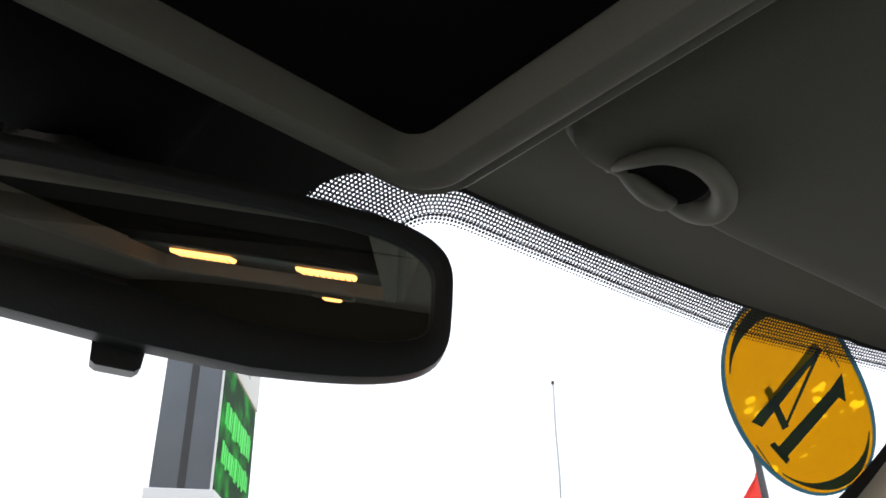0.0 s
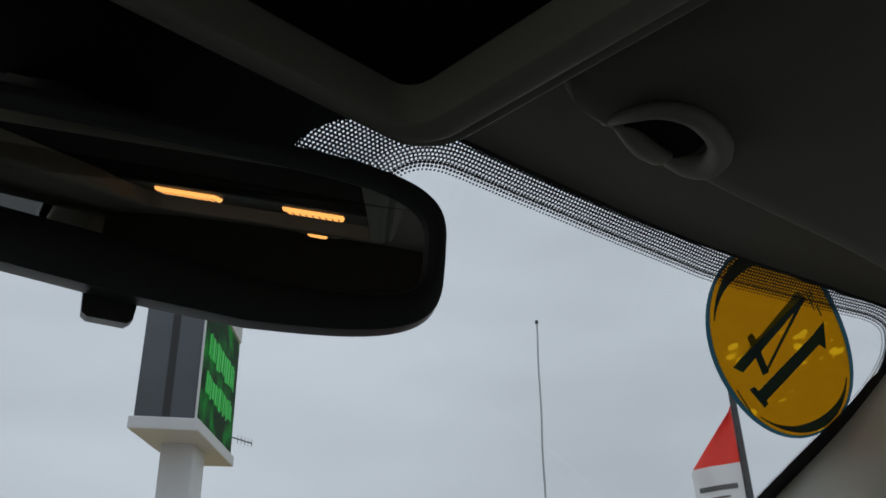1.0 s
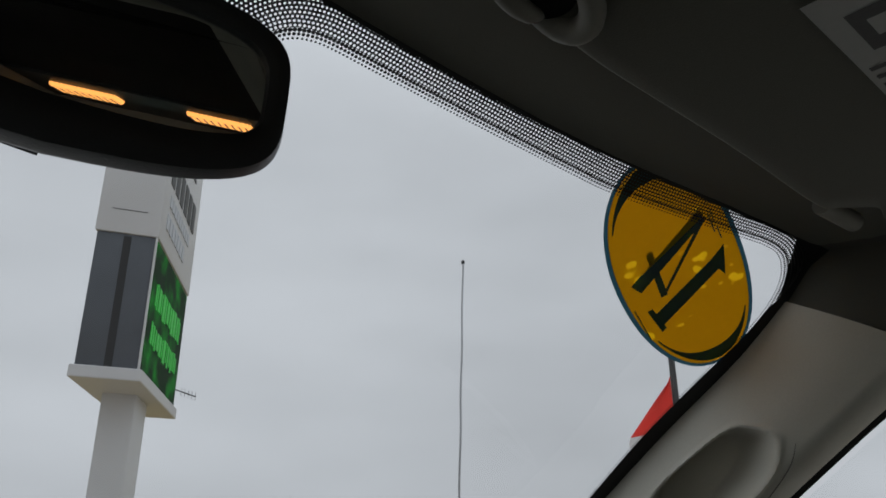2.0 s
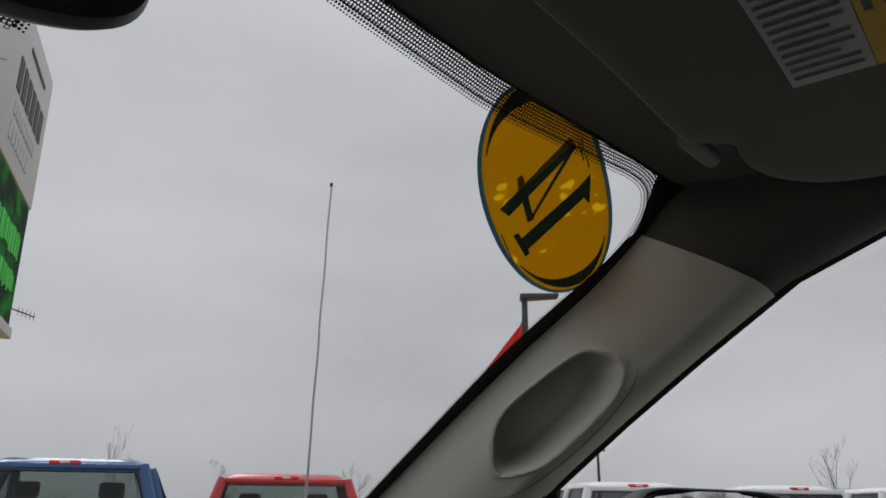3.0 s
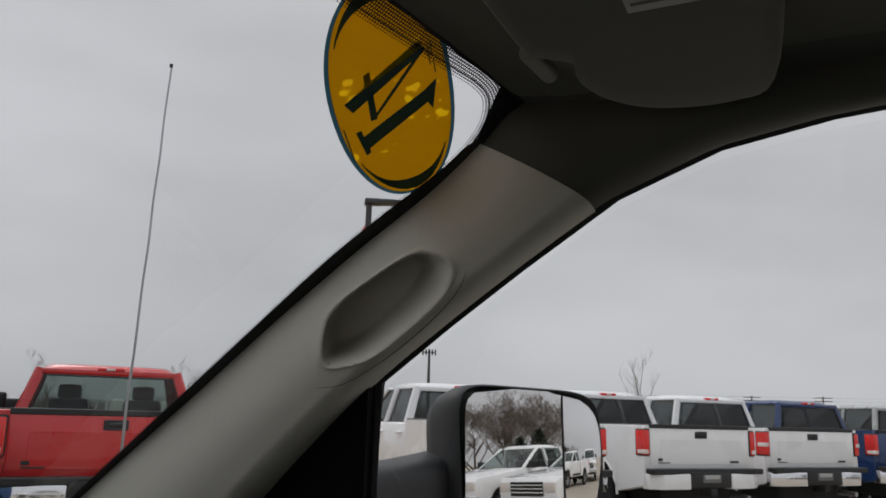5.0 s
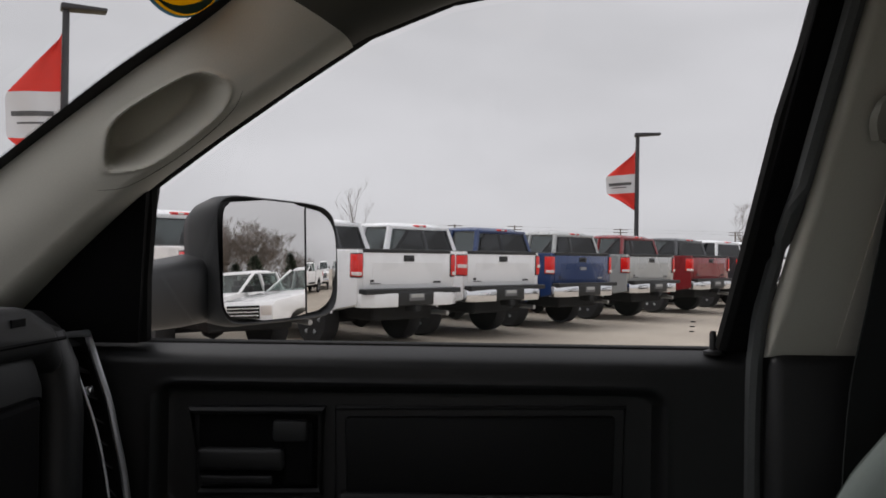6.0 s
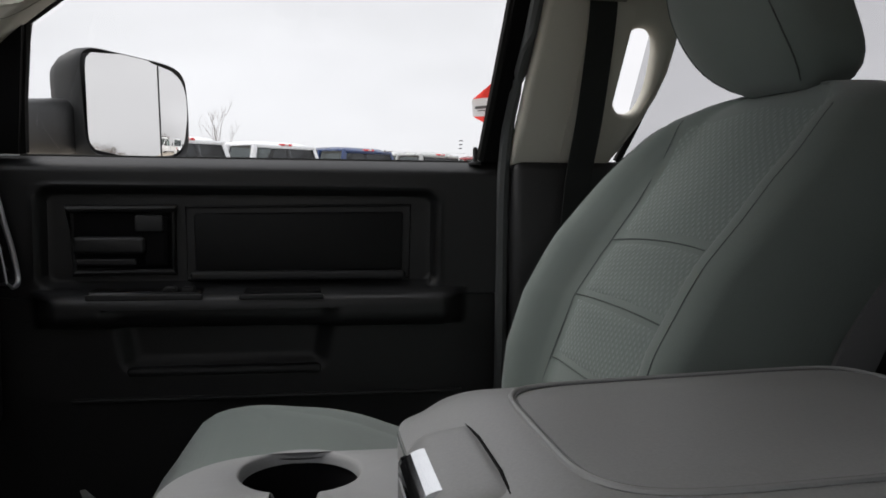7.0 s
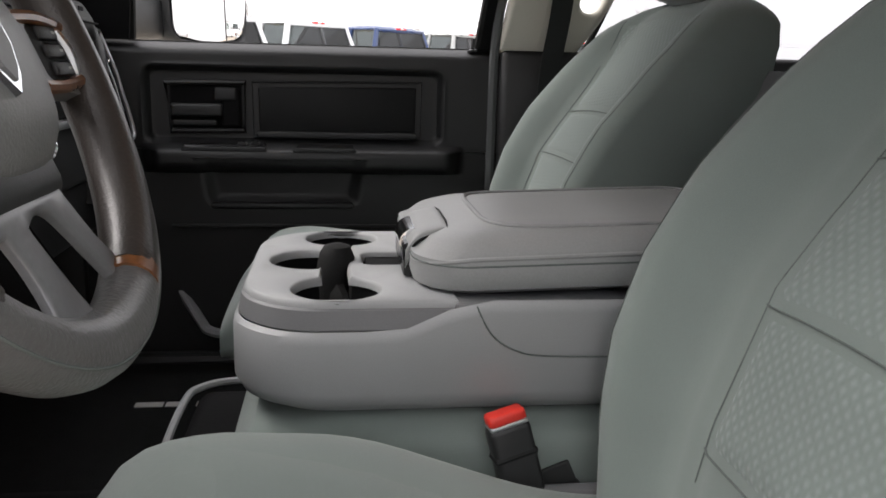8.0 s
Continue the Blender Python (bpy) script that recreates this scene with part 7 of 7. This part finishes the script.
            part("headrest", rbox((x - 0.13, cb + 0.46, 1.56), (x + 0.13, cb + 0.55, 1.74), 0.04, 3), M_CLOTH_DK, st, smooth=True)
    # nose
    part("grille", rbox((-0.55, nose - 0.02, 0.74), (0.55, nose + 0.03, 1.03), 0.02, 2), M_GLOSS, t, "black grille")
    for z in (0.80, 0.88, 0.96):
        part("grille_bar", rbox((-0.56, nose + 0.02, z - 0.012), (0.56, nose + 0.045, z + 0.012), 0.005, 1), M_CHROME, t, "chrome bar")
    for s in (-1, 1):
        part("headlight", rbox((min(s * 0.58, s * 0.94), nose - 0.10, 0.80), (max(s * 0.58, s * 0.94), nose + 0.02, 1.02), 0.03, 2), M_LIGHT_W, t, "clear headlight", smooth=True)
    part("front_bumper", rbox((-0.97, nose - 0.15, 0.50), (0.97, nose + 0.10, 0.70), 0.04, 3), bumper, t, "bright front bumper", smooth=True)
    for s in (-1, 1):
        for y in (0.0, fa):
            wheel(t, s * 0.86, y, 0.41, 0.27, s)
    # a tall heavy-duty stance: body heights above the wheels
    for ob in t.children_recursive:
        if ob.name.split(".")[0] not in ("wheel", "rim", "spokes", "axle", "differential"):
            for v in ob.data.vertices:
                v.co.z = float(np.interp(v.co.z, [0.0, 0.36, 0.585, 0.765, 0.785, 1.335, 1.392, 1.99, 2.1], [0.0, 0.43, 0.65, 0.865, 0.905, 1.465, 1.500, 2.045, 2.155]))
    return t


AX = -46.2
ROW0, STEP = Vector((13.26, 1.63, 0)), Vector((2.12, -1.85, 0))


def row_spot(i, ahead=0.0):
    p = ROW0 + STEP * i + Vector((0.72, 0.69, 0)) * ahead
    return pose(p.x, p.y, 0, 0, 0, AX)


pickup("white pickup with tinted side windows beside another white pickup", M_WHITE, row_spot(-1.0), M_CHROME)
pickup("white pickup with black tailgate cap and body-coloured bumper ends", M_WHITE, row_spot(0), M_WHITE)
pickup("white pickup with chrome bumper ends and black tailgate handle", M_WHITE, row_spot(0.865), M_CHROME, light_style=1)
pickup("dark blue pickup with a gold tailgate badge", M_NAVYP, row_spot(1.82), M_CHROME, badge=M_SILVER)
pickup("silver pickup with a pale cab and chrome bumper", M_SILVERP, row_spot(2.90), M_CHROME)
pickup("maroon red pickup with a chrome rear bumper", M_MAROON, row_spot(4.10), M_CHROME)
pickup("charcoal black pickup with dark windows", M_CHAR, row_spot(5.3), M_CHAR)
pickup("white pickup far along the row", M_WHITE, row_spot(6.4), M_CHROME)
pickup("white pickup near the end of the row", M_WHITE, row_spot(7.5), M_WHITE)
pickup("bright blue pickup seen from behind with a red tail light", M_BLUE, pose(4.83, 7.62, 0, 0, 0, AX) @ Matrix.Scale(1.04, 4), M_CHROME, M_TINT3, True)
pickup("bright red pickup seen from behind with a clear rear window", M_REDP, pose(7.18, 6.61, 0, 0, 0, AX), M_CHROME, M_TINT3, True, 1.75)
pickup("white regular-cab pickup with a clear windshield parked behind", M_WHITE, pose(11.75, -16.15, 0, 0, 0, 72) @ Matrix.Scale(0.93, 4), M_CHROME, M_TINT2, True, 1.75, group="pickups parked behind")
pickup("white regular-cab pickup parked next to another white one", M_WHITE, pose(11.04, -18.97, 0, 0, 0, 72) @ Matrix.Scale(0.93, 4), M_CHROME, M_TINT2, True, 1.75, group="pickups parked behind")
for k, (x, y, a) in enumerate(((16.6, -20.3, 36), (19.1, -18.6, 36), (21.6, -16.9, 36))):
    pickup("white pickup facing the aisle far behind", (M_WHITE, M_SILVERP, M_WHITE)[k], pose(x, y, 0, 0, 0, a), M_CHROME, None, False, 2.05, group="pickups parked behind")

# ---------------------------------------------------------------- lamp posts with flags


def lamp_post(x, y, top, turn, flag_turn, drop=0.36):
    p = thing("lamp_post", "dark lamp post with a red and white torn flag", "lamp post", "lamp posts", pose(x, y, 0, 0, 0, 0))
    part("pole", tube([(0, 0, 0), (0, 0, top - 0.08)], [0.085, 0.065], 12), M_POLE, p, smooth=True)
    part("foot", revolve([(0, 0), (0.28, 0), (0.28, 0.55), (0.24, 0.6), (0, 0.6)], (0, 0, 0), "z", 16), M_HOUSE, p, "pale concrete foot", smooth=True)
    head = rbox((-0.10, -0.17, top - 0.10), (0.74, 0.17, top + 0.02), 0.03, 2)
    for v in head.verts:
        if v.co.z < top - 0.06 and v.co.x > 0.3:
            v.co.z += 0.05
    part("lamp_head", move(head, pose(0, 0, 0, 0, 0, turn)), M_POLE, p, "flat lamp head", smooth=True)
    # flag in three hanging pieces, torn to a slanted outline
    e = Vector((math.cos(radians(flag_turn)), math.sin(radians(flag_turn)), 0))
    nrm = Vector((-e.y, e.x, 0))
    h = top * drop
    z1 = top - 0.55
    bands = (("flag_band", 0.0, 0.40, M_FLAG_R, "red upper band"), ("flag_band", 0.40, 0.72, M_FLAG_W, "white middle band"), ("flag_band", 0.72, 1.0, M_FLAG_R, "red lower band"))

    def reach(f):
        return np.interp(f, [0, 0.40, 0.43, 0.71, 0.73, 0.84, 1.0], [0.04, 0.96, 1.0, 0.97, 0.93, 0.50, 0.03])

    for nm, f0, f1, mt, lab in bands:
        rows = []
        for j in range(11):
            f = f0 + (f1 - f0) * j / 10
            row = []
            for i in range(11):
                g = i / 10
                w = reach(f) * 0.95 * g
                sway = 0.06 * math.sin(g * 7 + f * 9) * g
                droop = 0.12 * g * (1 - 0.7 * f)
                q = e * (0.07 + w) + nrm * sway
                row.append((q.x, q.y, z1 - h * f * 0.98 - droop))
            rows.append(row)
        part(nm, sheet(rows, 0.004), mt, p, lab, smooth=True)
    for a, b, zz, hh, off in ((0.12, 0.90, 0.535, 0.10, -0.01), (0.12, 0.90, 0.535, 0.10, 0.01), (0.30, 0.80, 0.61, 0.035, -0.01), (0.30, 0.80, 0.61, 0.035, 0.01)):
        rows = []
        for j in range(2):
            row = []
            for i in range(9):
                g = a + (b - a) * i / 8
                f = zz + (hh / h) * j
                w = reach(f) * 0.95 * g
                sway = 0.06 * math.sin(g * 7 + f * 9) * g
                q = e * (0.07 + w) + nrm * (sway + off)
                row.append((q.x, q.y, z1 - h * f * 0.98 - 0.12 * g * (1 - 0.7 * f)))
            rows.append(row)
        part("print_bar", sheet(rows), M_PRINT, p, "dark unreadable print")
    return p


lamp_post(15.72, 7.69, 6.18, -62, 118, 0.47)
lamp_post(26.9, -6.2, 5.55, -98, 84)
lamp_post(79.0, -38.0, 5.2, -105, 80)

# ---------------------------------------------------------------- pylon sign
sg = thing("pylon_sign", "tall grey pylon sign with a dark box and green led board", "sign")
A0, A1, A2 = Vector((9.13, 17.50, 0)), Vector((7.93, 18.13, 0)), Vector((11.95, 20.62, 0))
ux, uy = (A1 - A0), (A2 - A0)


def sbox(a0, a1, b0, b1, z0, z1, r=0.03):
    """A box in the sign's own directions: a across its narrow side, b along its face."""
    bm = rbox((a0, b0, z0), (a1, b1, z1), r, 2)
    for v in bm.verts:
        p = A0 + ux.normalized() * v.co.x + uy.normalized() * v.co.y
        v.co.x, v.co.y = p.x, p.y
    return bm


LU, LV = ux.length, uy.length
part("dark_box", sbox(0.0, LU, 0.0, LV, 6.19, 9.46), M_SIGN_D, sg, "slate grey box", smooth=True)
part("side_rib", sbox(LU * 0.42, LU * 0.55, -0.012, 0.05, 6.2, 9.40, 0.01), M_GRAIN, sg, "dark vertical groove")
part("corner_strip", sbox(-0.03, 0.02, -0.03, 0.02, 6.19, 9.46, 0.005), M_SIGN_W, sg, "pale corner strip")
part("upper_box", sbox(-0.05, LU + 0.05, -0.05, LV + 0.10, 9.46, 13.4, 0.04), M_SIGN_W, sg, "pale grey upper box", smooth=True)
part("panel_line", sbox(LU * 0.1, LU * 0.75, -0.058, -0.045, 11.55, 11.57, 0), M_PRINT, sg)
part("panel_line", sbox(LU * 0.2, LU * 0.8, -0.058, -0.045, 10.05, 10.07, 0), M_PRINT, sg)
part("shelf", sbox(-0.10, LU + 0.08, -0.10, LV + 0.10, 5.90, 6.19, 0.03), M_SIGN_W, sg, "pale grey shelf")
part("column", sbox(LU * 0.22, LU * 0.80, LV * 0.34, LV * 0.62, 0.0, 5.92, 0.04), M_SIGN_W, sg, "pale grey column", smooth=True)
part("led_board", sbox(-0.03, 0.03, 0.10, LV - 0.06, 6.24, 9.40, 0.01), M_LED_DK, sg, "green-black led board")
rs = random.Random(4)
for row, (z, hh) in enumerate(((8.15, 0.75), (7.2, 0.62))):
    b = LV * 0.12
    while b < LV * 0.86:
        w = rs.uniform(0.07, 0.26)
        part("led_bar", sbox(-0.045, -0.028, b, b + w, z - hh * rs.uniform(0.3, 0.5), z + hh * rs.uniform(0.35, 0.5), 0.0), M_LED, sg, "lit green unreadable character")
        b += w + rs.uniform(0.06, 0.12)
for z, hh, b0, b1, n in ((11.6, 0.85, 0.10, 0.92, 6), (10.75, 0.32, 0.14, 0.80, 9), (10.15, 0.42, 0.12, 0.70, 7)):
    step = (b1 - b0) * LV / n
    for k in range(n):
        part("print_bar", sbox(-0.075, -0.048, b0 * LV + step * k, b0 * LV + step * (k + 0.68), z - hh / 2, z + hh / 2, 0.0), M_SEAL if z > 11 else M_SILVER, sg, "grey unreadable lettering")
part("logo_stroke", sbox(-0.075, -0.048, 0.30 * LV, 0.78 * LV, 12.62, 12.74, 0.0), M_SEAL, sg, "plain grey logo stroke")
part("side_aerial", tube([A2 + Vector((0, 0, 6.7)), A2 + uy.normalized() * 0.9 + Vector((0.3, -0.3, 6.7))], 0.018, 6), M_POLE, sg, "thin aerial boom")
for k in range(5):
    q = A2 + (uy.normalized() * 0.9 + Vector((0.3, -0.3, 0))) * (0.3 + 0.17 * k) + Vector((0, 0, 6.7))
    part("aerial_rod", tube([q + Vector((0, 0, -0.12)), q + Vector((0, 0, 0.12))], 0.008, 5), M_POLE, sg)

# ---------------------------------------------------------------- bare trees


def bare_tree(name, label, x, y, height, spread, seed, levels=4, thick=None, kids=(3, 4), rmin=0.0045, broad=False):
    rnd = random.Random(seed)
    trunk_bm, twig_bm = bmesh.new(), bmesh.new()
    thick = thick or height * 0.022

    def limb(p, d, length, r, lev):
        n = 4 if lev > 1 else 5
        pts, rad = [p], [r]
        q, dd = p, d
        for k in range(n):
            dd = (dd + Vector((rnd.gauss(0, 0.10), rnd.gauss(0, 0.10), rnd.gauss(0.03, 0.05)))).normalized()
            q = q + dd * (length / n)
            pts.append(q)
            rad.append(max(r * (1 - 0.75 * (k + 1) / n), rmin))
        tube(pts, rad, 6 if lev == 0 else (4 if lev < 3 else 3), trunk_bm if lev < 2 else twig_bm)
        if lev >= levels:
            return
        m = rnd.randint(*kids) + ((7 if broad else 2) if lev == 0 else 0)
        for k in range(m):
            f = rnd.uniform(0.35, 1.0) if lev else rnd.uniform(0.14 if broad else 0.25, 1.0)
            i = min(int(f * n), n - 1)
            at = pts[i].lerp(pts[i + 1], f * n - i)
            a = rnd.uniform(0, 2 * math.pi)
            out = Vector((math.cos(a), math.sin(a), 0)) * spread + Vector((0, 0, rnd.uniform(0.45, 1.0)))
            nd = (dd * 0.45 + out).normalized()
            limb(at, nd, length * (rnd.uniform(0.75, 1.1) * (1.1 - 0.5 * f) if broad and lev == 0 else rnd.uniform(0.42, 0.68)), rad[i] * 0.62, lev + 1)

    limb(Vector((0, 0, -0.1)), Vector((0, 0, 1)), height * (0.5 if broad else 0.62), thick, 0)
    t = thing(name, label, "tree", "", pose(x, y, 0))
    part("trunk", trunk_bm, M_BARK, t)
    part("twigs", twig_bm, M_BARK, t, "fine bare twigs")
    return t


bare_tree("tree", "slender bare young tree beyond the parked pickups", 44.5, 4.8, 5.6, 0.55, 11, 3, 0.06)
bare_tree("tree", "slender bare young tree in the dry grass", 24.9, 31.5, 5.4, 0.22, 5, 3, 0.07)
bare_tree("tree", "small bare tree at the lot's far edge", 58.0, -22.0, 5.6, 0.9, 8, 4, 0.09)
bare_tree("tree", "small bare tree beyond the grass", 46.0, 46.0, 5.5, 0.8, 21, 4, 0.12)
bare_tree("tree", "small bare tree beyond the grass", 54.0, 41.0, 5.0, 0.8, 22, 4, 0.12)
for k, (az, d, h) in enumerate(((20.6, 66, 7.6), (22.6, 62, 7.6), (24.3, 60, 7.2), (23.4, 76, 8.6), (25.6, 72, 6.0), (26.6, 58, 5.0), (28.4, 62, 4.6), (30.5, 70, 4.8), (17.5, 70, 8.0))):
    bare_tree("tree", "large spreading bare tree behind the lot", 1.1 + d * math.sin(radians(az)), 0.6 - d * math.cos(radians(az)), h, 1.15, 40 + k, 5, 0.15, (4, 5) if k < 3 else (3, 4), 0.0065, True)
for k, (x, y, h) in enumerate(((18.8, -37.5, 3.1), (17.9, -37.9, 2.7), (21.8, -39.3, 3.3))):
    t = thing("shrub", "dark evergreen shrub at the lot's edge", "shrub", "shrubs", pose(x, y, 0))
    rnd = random.Random(70 + k)
    bm = bmesh.new()
    for j in range(900):
        z = rnd.random() ** 0.8 * h
        r = ((1 - (z / h) ** 1.6) * 0.42 if k < 2 else (1 - z / h) * 0.30) * h * math.sqrt(rnd.random())
        a = rnd.uniform(0, 2 * math.pi)
        c = Vector((r * math.cos(a), r * math.sin(a), z))
        d = Vector((math.cos(a), math.sin(a), rnd.uniform(0.2, 1.4))).normalized() * rnd.uniform(0.12, 0.3)
        s_ = d.cross(Vector((rnd.random(), rnd.random(), rnd.random()))).normalized() * 0.05
        bm.faces.new([bm.verts.new(p) for p in (c - s_, c + s_, c + d)])
    part("foliage", bm, M_EVERG, t, "dark needles")
    part("trunk", tube([(0, 0, 0), (0, 0, h * 0.7)], [0.09, 0.03], 6), M_BARK, t)


def far_woods():
    """A low far belt of bare trees round the horizon, as one mass."""
    rnd = random.Random(3)
    bm = bmesh.new()
    for k in range(520):
        a = radians(rnd.uniform(-42, 100))
        d = rnd.uniform(150, 260)
        x, y = d * math.cos(a), d * math.sin(a)
        h = rnd.uniform(3.0, 6.5) * (1.5 if rnd.random() < 0.12 else 1.0) * (1.0 if a > 0 else 0.45)
        for j in range(16):
            q = rnd.uniform(0, 2 * math.pi)
            w = rnd.uniform(0.2, 1.0) * h * 0.35
            p0, p1 = Vector((x, y, 0)), Vector((x + w * math.cos(q), y + w * math.sin(q), h * rnd.uniform(0.6, 1.0)))
            m_ = p0.lerp(p1, 0.5) + Vector((0, 0, h * 0.12))
            tube([p0, m_, p1], [0.10, 0.06, 0.02], 3, bm)
    return bm


tagged(part("far_woods", far_woods(), M_BARK), "far grey belt of bare woods on the horizon", "woods", kind="stuff")

# ---------------------------------------------------------------- far things
tw = thing("cell_tower", "thin far lattice cell tower with antennas", "tower", "", pose(120, 44.9, 0))
part("mast", tube([(0, 0, 0), (0, 0, 12.4)], [0.30, 0.18], 6), M_POLE, tw)
for z in (11.9,):
    for k in range(5):
        x = -1.0 + 0.5 * k
        part("antenna_panel", rbox((x * 0.55 - 0.1, -x * 0.83 - 0.1, z - 0.45), (x * 0.55 + 0.1, -x * 0.83 + 0.1, z + 0.45), 0.02, 1), M_POLE, tw)
    part("cross_arm", tube([(-0.6, 0.9, z), (0.6, -0.9, z)], 0.08, 5), M_POLE, tw)
for k, (x, y) in enumerate(((95, -1.5), (95, -8.5), (100, -22), (105, -38))):
    up = thing("utility_pole", "far wooden utility pole with a cross arm", "utility pole", "utility poles", pose(x, y, 0, 0, 0, 8))
    part("pole", tube([(0, 0, 0), (0, 0, 4.9)], [0.10, 0.08], 6), M_BARK, up)
    for z in (4.4, 4.75):
        part("cross_arm", rbox((-0.05, -0.9, z - 0.04), (0.05, 0.9, z + 0.04), 0.01, 1), M_BARK, up)
for z in (4.45, 4.8):
    tagged(part("power_line", tube([(95, 60, z), (95, -1.5, z), (95, -8.5, z - 0.05), (100, -22, z), (105, -38, z), (110, -80, z)], 0.007, 4), M_POLE), "thin dark power line between poles", "cable", kind="structure")


def house(label, x, y, w, d, h, turn):
    hs = thing("house", label, "house", "far houses", pose(x, y, 0, 0, 0, turn))
    part("wall", rbox((-w / 2, -d / 2, 0), (w / 2, d / 2, h), 0.03, 1), M_HOUSE, hs, "pale siding")
    part("roof", prism([(-d / 2 - 0.3, h - 0.05), (d / 2 + 0.3, h - 0.05), (0, h + d * 0.14)], "x", -w / 2 - 0.3, w / 2 + 0.3, 0.02, 1), M_ROOFING, hs, "dark pitched roof")
    for k in range(3):
        xx = -w / 2 + w * (k + 0.5) / 3
        part("window", rbox((xx - 0.5, -d / 2 - 0.04, h * 0.4), (xx + 0.5, -d / 2 + 0.02, h * 0.75), 0.01, 1), M_GLOSS, hs, "dark window")


house("pale far house beyond the grass", 68, 82, 14, 7, 2.6, 50)
house("low pale far building beyond the field", 58, 90, 18, 7, 2.4, 40)


def caravan(x, y, turn):
    c = thing("camper_trailer", "white parked camper trailer with a dark window", "trailer", "", pose(x, y, 0, 0, 0, turn))
    part("body", rbox((-3.2, -1.2, 0.6), (3.2, 1.2, 3.0), 0.18, 3), M_WHITE, c, smooth=True)
    part("window", rbox((-1.9, -1.23, 1.5), (-0.3, -1.15, 2.4), 0.05, 1), M_GLOSS, c, "dark window")
    part("stripe", rbox((-3.1, -1.22, 1.1), (3.1, -1.17, 1.25), 0.01, 1), M_SEAL, c, "grey stripe")
    for xx in (-0.6, 0.3):
        part("wheel", revolve([(0.1, -0.1), (0.35, -0.1), (0.35, 0.1), (0.1, 0.1)], (xx, -1.15, 0.35), "y", 16), M_TYRE, c)


caravan(62.0, 72.0, -30)
caravan(80.0, 66.0, -50)
